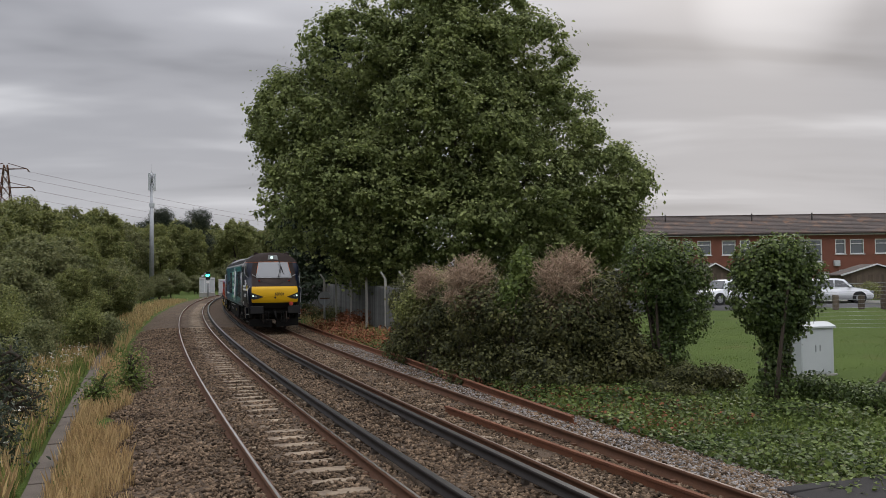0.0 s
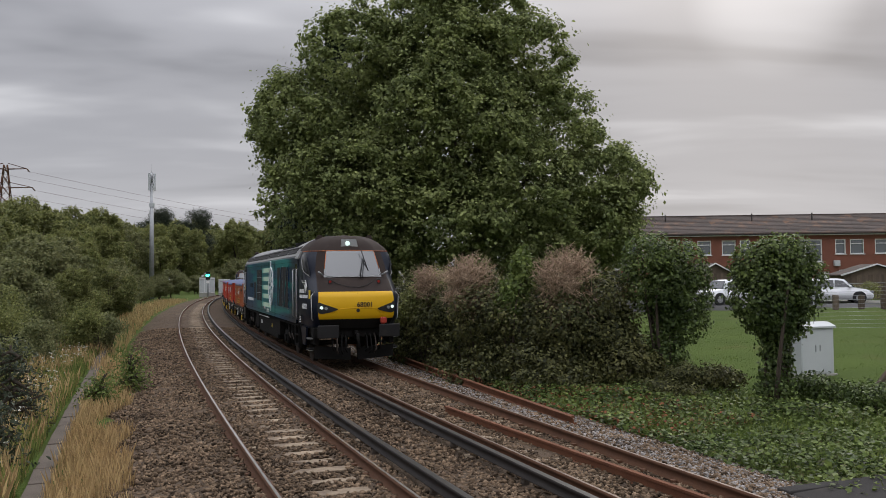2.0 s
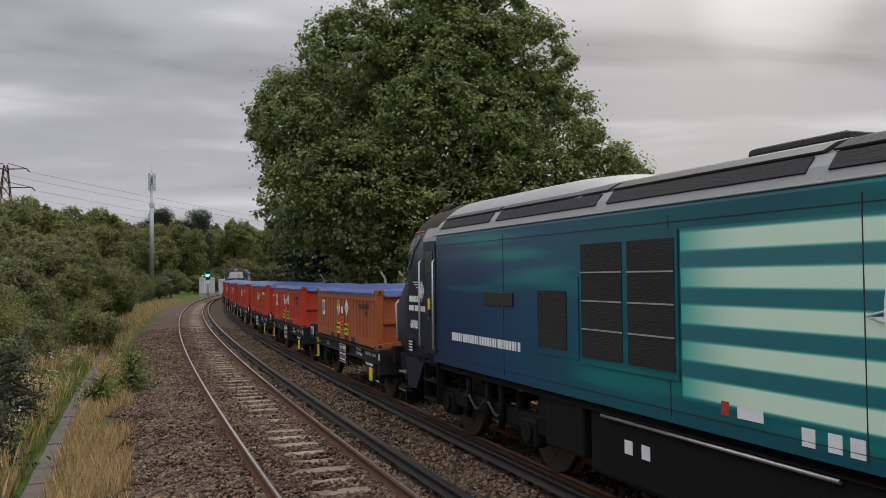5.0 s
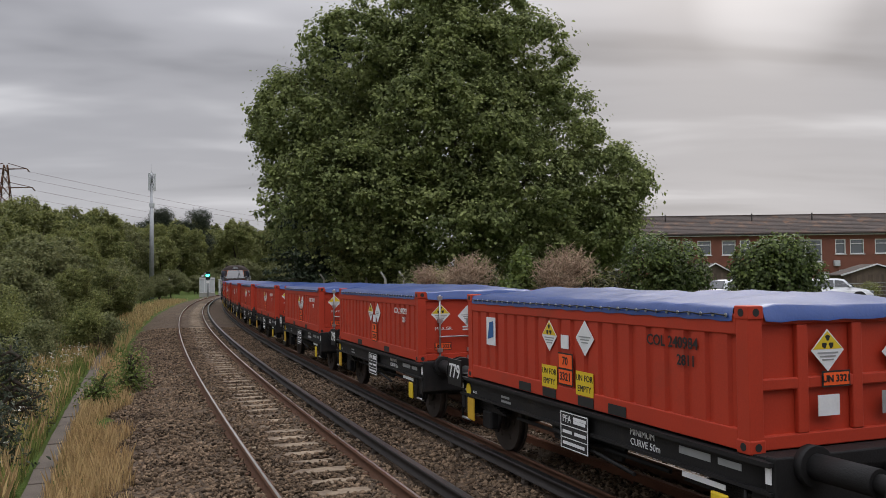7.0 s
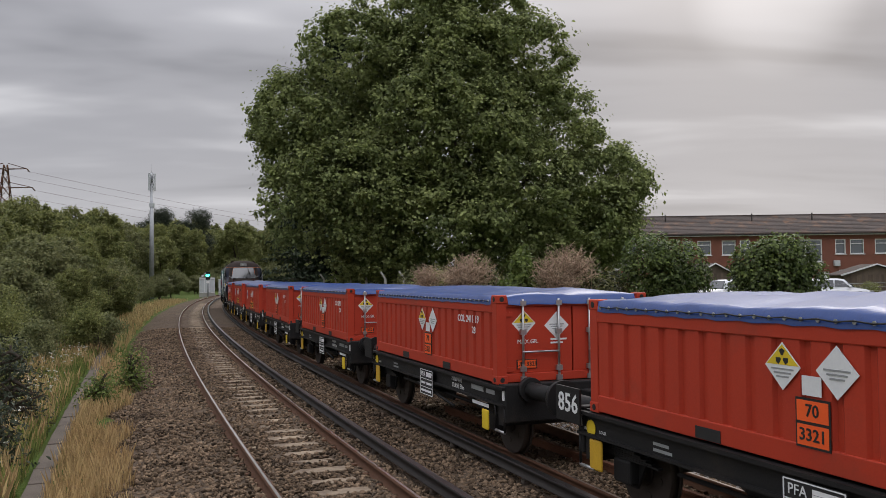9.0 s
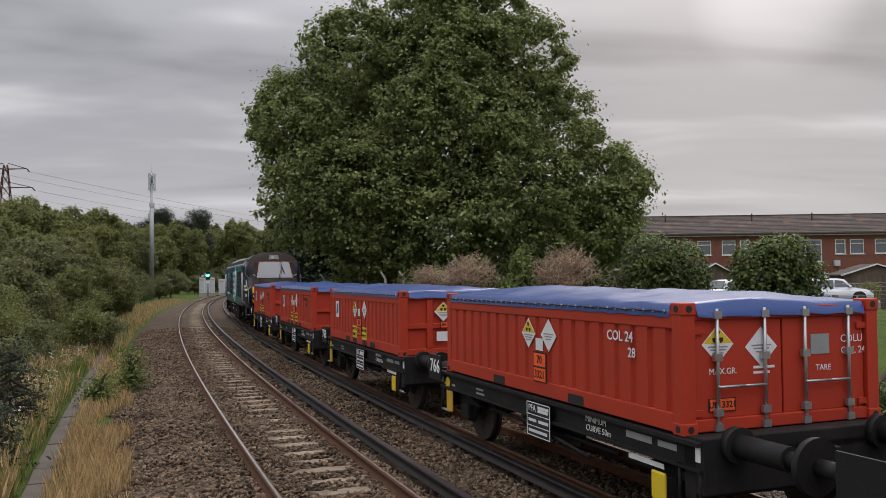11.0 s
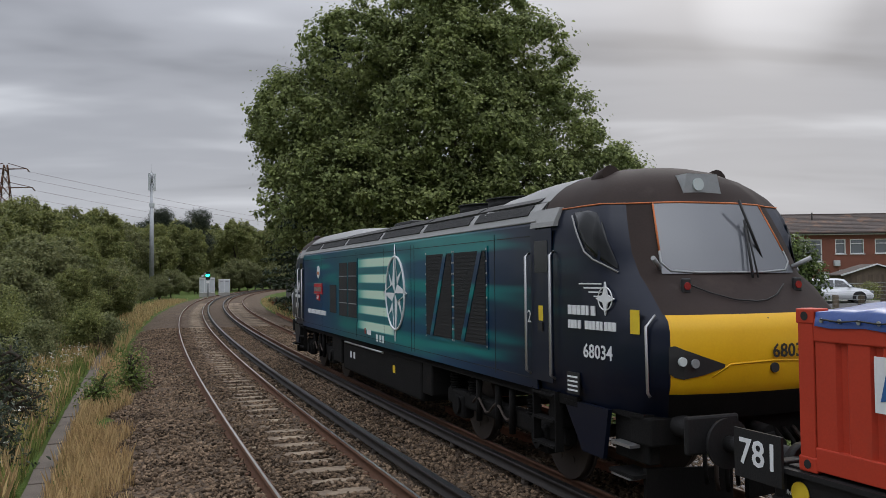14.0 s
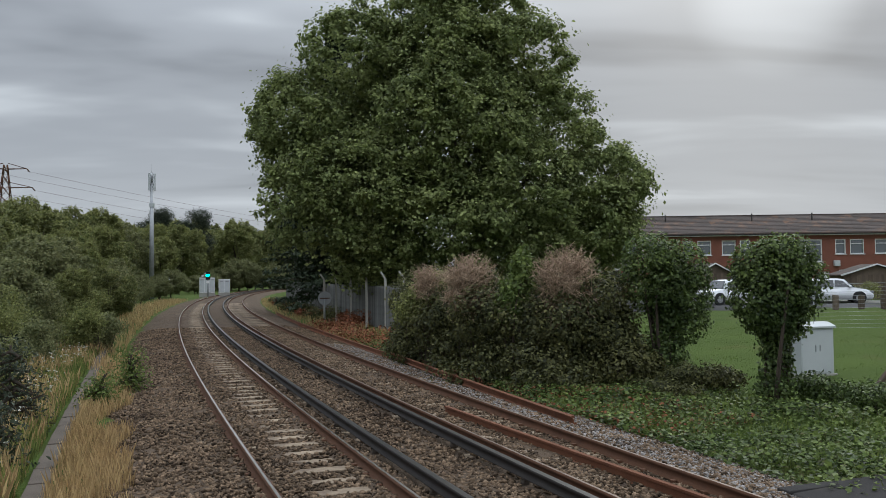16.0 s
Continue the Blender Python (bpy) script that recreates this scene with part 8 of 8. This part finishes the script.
def relay_box(x, y, w, h, label):
    t = empty("relay_cabinet", spot(x, y, 0.28, 0.86, 0.5), label, "cabinet", "lineside cabinets")
    boxed("base", (-w / 2 - 0.05, w / 2 + 0.05, -0.5, 0.5, -0.9, 0.25), M["kerb"], t)
    b = boxed("body", (-w / 2, w / 2, -0.45, 0.45, 0.25, h), M["white"], t, bevel=0.02)
    boxed("cap", (-w / 2 - 0.06, w / 2 + 0.06, -0.52, 0.52, h, h + 0.08), M["white"], t, bevel=0.02)
    n = max(2, int(w / 0.9))
    for k in range(n):
        a = -w / 2 + w * k / n
        d = boxed("door", (a + 0.03, a + w / n - 0.03, -0.47, -0.451, 0.32, h - 0.08), M["fibre"], b)
        boxed("vent", (a + 0.2, a + w / n - 0.2, -0.48, -0.471, h - 0.4, h - 0.25), M["steel"], d)


relay_box(-36.9, 131.0, 2.7, 2.9, "white lineside relay cabinet at the bend")
relay_box(-34.6, 132.4, 2.0, 2.6, "smaller white lineside relay cabinet at the bend")


def signal():
    x, y = -35.7, 127.2
    t = empty("colour_light_signal", spot(x, y), "railway colour light signal showing green", "signal")
    rodded("post", (0, 0, -0.3), (0, 0, 2.9), 0.09, M["steel"], t)
    hd = boxed("head", (-0.32, 0.32, -0.14, 0.12, 2.75, 3.95), SIGN_BLACK, t, "black signal head", 0.04)
    rodded("green_lens", (0, -0.15, 3.42), (0, -0.17, 3.42), 0.24, M["green_light"], hd, "lit green lamp", 20)
    part("hood", rod(bmesh.new(), (0, -0.16, 3.62), (0, -0.42, 3.66), 0.14, 10), SIGN_BLACK, hd)
    boxed("number_plate", (-0.22, 0.22, -0.12, -0.1, 2.2, 2.6), M["white"], t)
    for z in (0.4, 0.8, 1.2, 1.6, 2.0):
        boxed("rung", (-0.02, 0.36, 0.09, 0.12, z, z + 0.03), M["steel"], t)


signal()


def phone_mast():
    t = empty("phone_mast", spot(-40.0, 115.0), "slim grey telephone mast with antennas at the top", "mast")
    part("pole", rod(bmesh.new(), (0, 0, -0.5), (0, 0, 15.9), 0.36, 16, 0.22), M["steel"], t, smooth=False)
    for k in range(3):
        a = k * 2.094 + 0.4
        p = boxed("antenna", (-0.16, 0.16, -0.1, 0.1, 14.9, 17.3), M["fibre"], t, "upright antenna panel", 0.03)
        p.matrix_basis = Matrix.Rotation(a, 4, "Z") @ Matrix.Translation((0, 0.4, 0))
        b = boxed("bracket", (-0.05, 0.05, 0, 0.4, 15.7, 15.8), M["steel"], t)
        b.matrix_basis = Matrix.Rotation(a, 4, "Z")
    rodded("head_pole", (0, 0, 15.9), (0, 0, 17.4), 0.12, M["steel"], t)
    rodded("finial", (0, 0, 17.4), (0, 0, 18.6), 0.02, M["steel"], t)
    boxed("collar", (-0.3, 0.3, -0.3, 0.3, 12.6, 13.2), M["fibre"], t, bevel=0.05)


phone_mast()


def pylon():
    x, y, h = -104.6, 200.0, 30.5
    t = empty("pylon", spot(x, y, 0.3), "dark lattice electricity pylon on the horizon", "pylon")

    def leg(k, z):
        w = 2.8 * (1 - z / h) + 0.35
        return Vector(((-1, 1, 1, -1)[k] * w, (-1, -1, 1, 1)[k] * w, z))
    lv = [0, 5, 9.5, 13.5, 17, 20, 22.5, 25, 27.5, 30]
    for k in range(4):
        bm = bmesh.new()
        for a, b in zip(lv[:-1], lv[1:]):
            rod(bm, leg(k, a), leg(k, b), 0.13, 4)
        part("leg", bm, M["railside"], t)
        bm = bmesh.new()
        for a, b in zip(lv[:-1], lv[1:]):
            rod(bm, leg(k, a), leg((k + 1) % 4, b), 0.07, 4)
            rod(bm, leg((k + 1) % 4, a), leg(k, b), 0.07, 4)
        part("lattice", bm, M["railside"], t)
    for z, L in ((20.0, 5.0), (24.5, 5.8), (29.0, 4.6)):
        for sx in (-1, 1):
            bm = bmesh.new()
            rod(bm, (sx * 0.6, -0.4, z), (sx * L, 0, z + 0.2), 0.1, 4)
            rod(bm, (sx * 0.6, 0.4, z), (sx * L, 0, z + 0.2), 0.1, 4)
            rod(bm, (sx * 0.5, 0, z + 1.4), (sx * L, 0, z + 0.2), 0.08, 4)
            arm = part("cross_arm", bm, M["railside"], t)
            part("insulator", rod(bmesh.new(), (sx * L, 0, z + 0.2), (sx * (L + 0.6), 0.2, z - 0.6), 0.14, 6), M["railside"], arm)
    base = t.matrix_basis
    for z, L in ((20.0, 5.0), (24.5, 5.8), (29.0, 4.6)):
        for sx in (-1, 1):
            p = base @ Vector((sx * L, 0, z - 0.4))
            q = Vector((p.x + 200, p.y + 330, p.z - 4))
            pts = []
            for i in range(25):
                f = i / 24
                c = p.lerp(q, f)
                c.z -= 9 * (1 - (2 * f - 1) ** 2)
                pts.append(c)
            tagged(part("power_cable", ribbon(pts, 0.03), M["railside"]), "thin dark overhead power cable", "power cable", "power cables")


pylon()


# ---- street ----
def street():
    pts = [(3, 57.9), (14, 54.5), (30, 49.5), (60, 41)]
    for name, w0, w1, dz, mt, lab in (("road", -4.6, 2.6, 0.05, "road", "pale grey asphalt residential road"), ("pavement", 2.75, 4.6, 0.15, "kerb", "concrete footway in front of the houses")):
        V, F = [], []
        for i in range(41):
            f = i / 40 * 3
            k = min(int(f), 2); g = f - k
            x, y = pts[k][0] * (1 - g) + pts[k + 1][0] * g, pts[k][1] * (1 - g) + pts[k + 1][1] * g
            nx, ny = 0.29, 0.957
            for w in (w0, w1):
                V.append((x + nx * w, y + ny * w, 0.56 + dz))
        V = np.array(V)
        low = V.copy(); low[:, 2] -= 0.5
        n = len(V)
        a = np.arange(0, n - 2, 2)
        F = np.concatenate([np.stack([a, a + 1, a + 3, a + 2], 1), np.stack([a, a + 2, a + n + 2, a + n], 1), np.stack([a + 1, a + 3, a + n + 3, a + n + 1], 1)])
        tagged(quick(name, np.concatenate([V, low]), F, M[mt]), lab, name, kind="structure")


street()


def house(x, y, turn, flip, label):
    """A two-storey terraced house: brick above, pale panel under the wide window, low tiled roof."""
    t = empty("terraced_house", Matrix.Translation((x, y, 0.6)) @ Matrix.Rotation(turn, 4, "Z"), label, "house", "terrace of houses")
    W, D, E, R = 6.5, 8.0, 5.3, 7.1
    sx = -1 if flip else 1
    X = lambda a, b: tuple(sorted((sx * (a - W / 2), sx * (b - W / 2))))
    holes = [(0.45, 1.65, 3.55, 4.85), (2.0, 2.9, 3.55, 4.85), (4.0, 6.1, 2.9, 4.85), (0.6, 2.6, 0.9, 2.2), (3.4, 4.3, 0.0, 2.05)]
    # front wall in pieces round its openings
    bm = bmesh.new()
    xs = sorted({0, W, *[h[0] for h in holes], *[h[1] for h in holes]})
    zs = sorted({0, E, 2.5, *[h[2] for h in holes], *[h[3] for h in holes]})
    for a, b in zip(xs[:-1], xs[1:]):
        for c, d in zip(zs[:-1], zs[1:]):
            if not any(h[0] <= a and b <= h[1] and h[2] <= c and d <= h[3] for h in holes):
                box(bm, *X(a, b), 0, 0.25, c, d)
    bmesh.ops.remove_doubles(bm, verts=bm.verts, dist=0.001)
    part("wall", bm, M["brick"], t, "red brick front wall")
    boxed("side_wall", (*X(0, 0.2), 0.26, D, 0, E), M["brick"], t)
    boxed("side_wall", (*X(W - 0.2, W), 0.26, D, 0, E), M["brick"], t)
    boxed("back_wall", (*X(0.2, W - 0.2), D - 0.25, D, 0, E), M["brick"], t)
    boxed("infill_panel", (*X(3.95, 6.15), -0.03, 0.0, 2.35, 2.9), M["render"], t, "pale panel under the wide window")
    boxed("fascia", (*X(0, W), -0.3, -0.26, E - 0.1, E + 0.08), M["white"], t)
    boxed("gutter", (*X(0, W), -0.4, -0.3, E - 0.02, E + 0.06), M["thirdrail"], t)
    boxed("soffit", (*X(0, W), -0.28, 0.0, E - 0.04, E), M["white"], t)
    bm = bmesh.new()
    rx = X(-0.003, W + 0.003)
    prism(bm, [(-0.36, E), (D / 2, R), (D + 0.3, E), (D + 0.3, E + 0.12), (D / 2, R + 0.14), (-0.36, E + 0.12)], "x", *rx)
    roof = part("roof", bm, M["tile"], t, "low-pitched brown tiled roof")
    # tile courses on the near slope
    nrm = math.atan2(R - E, D / 2 + 0.36)
    for k in range(13):
        f = (k + 0.1) / 13
        yy, zz = -0.36 + (D / 2 + 0.36) * f, E + 0.12 + (R + 0.02 - E) * f
        bm = bmesh.new()
        prism(bm, [(yy, zz + 0.005), (yy + 0.335, zz + 0.155), (yy + 0.335, zz + 0.165), (yy, zz + 0.05)], "x", *rx)
        part("tile_course", bm, M["tile"], roof)
    boxed("ridge", (*rx, D / 2 - 0.12, D / 2 + 0.12, R + 0.12, R + 0.22), M["tile"], roof, bevel=0.03)
    rodded("vent_pipe", (sx * 0.6, 2.6, R - 1.0), (sx * 0.6, 2.6, R + 0.25), 0.06, M["thirdrail"], roof)
    for i, (a, b, c, d) in enumerate(holes[:4]):
        w = boxed("window", (*X(a, b), 0.16, 0.18, c, d), M["window"], t, "white-framed window")
        bm = bmesh.new()
        for q in ((a, a + 0.09, c, d), (b - 0.09, b, c, d), (a + 0.09, b - 0.09, c, c + 0.09), (a + 0.09, b - 0.09, d - 0.09, d)):
            box(bm, *X(q[0], q[1]), 0.06, 0.15, q[2], q[3])
        part("frame", bm, M["white"], w)
        boxed("sill", (*X(a - 0.06, b + 0.06), -0.07, 0.06, c - 0.05, c), M["white"], w)
        if b - a > 1.5:
            boxed("mullion", (*X(b - 0.72, b - 0.65), 0.06, 0.15, c + 0.07, d - 0.07), M["white"], w)
            boxed("transom", (*X(a + 0.07, b - 0.72), 0.06, 0.15, d - 0.5, d - 0.44), M["white"], w)
            boxed("curtain", (*X(a + 0.07, b - 0.07), 0.2, 0.22, c + 0.07, d - 0.07), M["curtain"], w)
        else:
            boxed("transom", (*X(a + 0.07, b - 0.07), 0.06, 0.15, d - 0.42, d - 0.36), M["white"], w)
    dd = boxed("door", (*X(3.4, 4.3), 0.12, 0.17, 0.0, 2.05), M["white"], t, "white front door")
    boxed("letter_plate", (*X(3.75, 3.95), 0.1, 0.12, 1.0, 1.06), M["steel"], dd)
    rodded("downpipe", (sx * (W / 2 - 0.12), -0.06, 0), (sx * (W / 2 - 0.12), -0.06, E), 0.05, M["white"], t)
    if flip:
        boxed("dish_box", (*X(2.6, 3.1), -0.3, 0.0, 2.5, 3.0), M["fibre"], t, bevel=0.04)
    return t


ux, uy = math.cos(-0.06), math.sin(-0.06)
for i in range(6):
    c = 12.2 + 6.5 * i
    house(c * ux + 2.0, 74.5 + c * uy, -0.06, i % 2 == 1, "two-storey red brick terraced house with white windows" if i % 2 == 0 else "red brick terraced house with a satellite box and white windows")


def shed(x, y, w, d, h, turn, label):
    t = empty("garden_shed", Matrix.Translation((x, y, 0.6)) @ Matrix.Rotation(turn, 4, "Z"), label, "shed", "sheds")
    bm = bmesh.new()
    prism(bm, [(-w / 2, 0), (w / 2, 0), (w / 2, h - 0.7), (0, h - 0.08), (-w / 2, h - 0.7)], "y", 0, d)
    part("walls", bm, M["wood"], t, "weathered boarded walls")
    for k in range(int(w / 0.18)):
        a = -w / 2 + 0.18 * k
        boxed("board", (a + 0.006, a + 0.174, -0.015, -0.001, 0.05, h - 0.72), M["wood"], t)
    for sx in (-1, 1):
        bm = bmesh.new()
        prism(bm, [(sx * (w / 2 + 0.2), h - 0.78), (0, h), (0, h + 0.06), (sx * (w / 2 + 0.2), h - 0.7)], "y", -0.2, d + 0.2)
        part("roof_slope", bm, M["tile"], t, "grey felted roof")
        bm = bmesh.new()
        prism(bm, [(sx * (w / 2 + 0.22), h - 0.82), (0, h - 0.02), (0, h + 0.08), (sx * (w / 2 + 0.22), h - 0.7)], "y", -0.24, -0.2)
        part("barge_board", bm, M["white"], t)
    return t


shed(20.4, 63.0, 2.6, 3.0, 2.7, 0.1, "weathered timber shed with a low gable")
shed(31.0, 60.0, 4.4, 4.0, 2.5, -0.2, "broad timber garage with a low gable")


def car(x, y, turn, label, tall=1.55, L=4.25):
    """A small white crossover: lower body, glasshouse, wheels, lamps."""
    t = empty("parked_car", Matrix.Translation((x, y, 0.63)) @ Matrix.Rotation(turn, 4, "Z"), label, "car", "parked cars")
    h = L / 2
    side = [(-h, 0.35), (-h + 0.02, 0.75), (-h + 0.18, 0.95), (-h + 0.5, 1.02), (h - 1.25, 1.0), (h - 0.35, 0.86), (h - 0.05, 0.66), (h, 0.35), (h - 0.15, 0.24), (-h + 0.15, 0.24)]
    bm = bmesh.new()
    prism(bm, side, "y", -0.88, 0.88)
    bmesh.ops.bevel(bm, geom=[e for e in bm.edges], offset=0.06, segments=3, affect="EDGES")
    part("body", bm, M["carpaint"], t, "white painted body", smooth=True)
    top = [(-h + 0.28, 0.98), (-h + 0.62, tall - 0.1), (-h + 1.0, tall - 0.01), (0.1, tall), (0.55, tall - 0.06), (h - 1.2, 0.98)]
    bm = bmesh.new()
    lo, hi = [], []
    for px, pz in top:
        w = 0.84 if pz < 1.0 else 0.66
        lo.append(bm.verts.new((px, -w, pz))); hi.append(bm.verts.new((px, w, pz)))
    n = len(top)
    for i in range(n):
        bm.faces.new((lo[i], lo[(i + 1) % n], hi[(i + 1) % n], hi[i]))
    bm.faces.new(lo); bm.faces.new(hi[::-1])
    bmesh.ops.bevel(bm, geom=bm.edges[:], offset=0.04, segments=2, affect="EDGES")
    part("cabin", bm, M["carpaint"], t, smooth=True)
    for sy in (-1, 1):
        for pts in ([(-h + 0.62, 1.03), (-h + 0.8, tall - 0.16), (-0.1, tall - 0.1), (-0.1, 1.03)], [(-0.02, 1.03), (-0.02, tall - 0.1), (0.42, tall - 0.15), (h - 1.38, 1.03)]):
            bm = bmesh.new()
            a = [bm.verts.new((px, sy * (0.845 - (pz - 1.0) * 0.3 + 0.012), pz)) for px, pz in pts]
            b = [bm.verts.new((px, sy * (0.845 - (pz - 1.0) * 0.3 - 0.02), pz)) for px, pz in pts]
            bm.faces.new(a); bm.faces.new(b[::-1])
            for i in range(4):
                bm.faces.new((a[i], a[(i + 1) % 4], b[(i + 1) % 4], b[i]))
            part("side_window", bm, M["carglass"], t)
        for px in (-h + 0.8, h - 0.85):
            w = part("wheel", rod(bmesh.new(), (px, sy * 0.7, 0.33), (px, sy * 0.9, 0.33), 0.33, 24), M["tyre"], t)
            bm = rod(bmesh.new(), (px, sy * 0.9, 0.33), (px, sy * 0.912, 0.33), 0.2, 18)
            for k in range(5):
                a = k * 1.2566
                rod(bm, (px, sy * 0.915, 0.33), (px + 0.22 * math.cos(a), sy * 0.915, 0.33 + 0.22 * math.sin(a)), 0.025, 5)
            part("rim", bm, M["alloy"], w)
            part("wheel_arch", rod(bmesh.new(), (px, sy * 0.8, 0.36), (px, sy * 0.895, 0.36), 0.4, 24), M["tyre"], t)
        boxed("headlamp", (h - 0.3, h - 0.02, *sorted((sy * 0.55, sy * 0.86)), 0.64, 0.78), M["steel"], t, bevel=0.03)
        boxed("tail_lamp", (-h - 0.01, -h + 0.2, *sorted((sy * 0.6, sy * 0.87)), 0.78, 0.94), RED_LENS, t, bevel=0.03)
        boxed("door_mirror", (h - 1.45, h - 1.3, *sorted((sy * 0.88, sy * 1.03)), 1.0, 1.14), M["carpaint"], t, bevel=0.03)
    bm = bmesh.new()
    a = [bm.verts.new(p) for p in ((0.6, -0.6, tall - 0.06), (0.6, 0.6, tall - 0.06), (h - 1.1, 0.76, 1.03), (h - 1.1, -0.76, 1.03))]
    b = [bm.verts.new((p.co.x - 0.03, p.co.y, p.co.z - 0.05)) for p in a]
    bm.faces.new(a); bm.faces.new(b[::-1])
    for i in range(4):
        bm.faces.new((a[i], a[(i + 1) % 4], b[(i + 1) % 4], b[i]))
    part("windscreen", bm, M["carglass"], t)
    boxed("grille", (h - 0.02, h + 0.012, -0.5, 0.5, 0.36, 0.58), M["tyre"], t, bevel=0.01)
    boxed("plate", (h + 0.012, h + 0.02, -0.26, 0.26, 0.4, 0.5), M["white"], t)
    return t


car(17.75, 52.6, math.pi + 0.35, "white crossover car parked beside the houses", 1.55, 4.1)
car(24.7, 53.2, -0.25, "white coupe-like crossover car parked on the roadside", 1.56, 4.4)
car(4.2, 57.5, 0.3, "white car parked behind the hedge", 1.5, 4.2)

for x, y in ((21.3, 45.6), (22.4, 45.0), (23.4, 44.6), (24.6, 44.2), (25.6, 43.8)):
    b = empty("timber_bollard", Matrix.Translation((x, y, 0.55)), "short weathered timber bollard in the verge", "bollard", "verge bollards")
    part("post", box(bmesh.new(), -0.13, 0.13, -0.13, 0.13, -0.2, 0.8, 0.03), M["wood"], b)

for x, y, w, h in ((33, 57, 1.4, 1.5), (36, 56, 1.5, 1.7), (28.6, 57.5, 1.2, 1.3), (15, 60, 1.5, 1.9), (11.5, 61, 1.4, 2.2)):
    lb = [(random.uniform(-0.6, 0.6) * w, random.uniform(-0.5, 0.5) * w, h * random.uniform(0.25, 0.75), w * 0.5, w * 0.5, h * 0.3) for _ in range(7)]
    shrub("garden_shrub", Matrix.Translation((x, y, 0.6)), lb, 2200, 0.11, M["leaf_birch"], "green garden shrub in front of the houses", "bush", 6, "garden shrubs", 4, 0.1, 0.4)


build_sleepers()
motions()
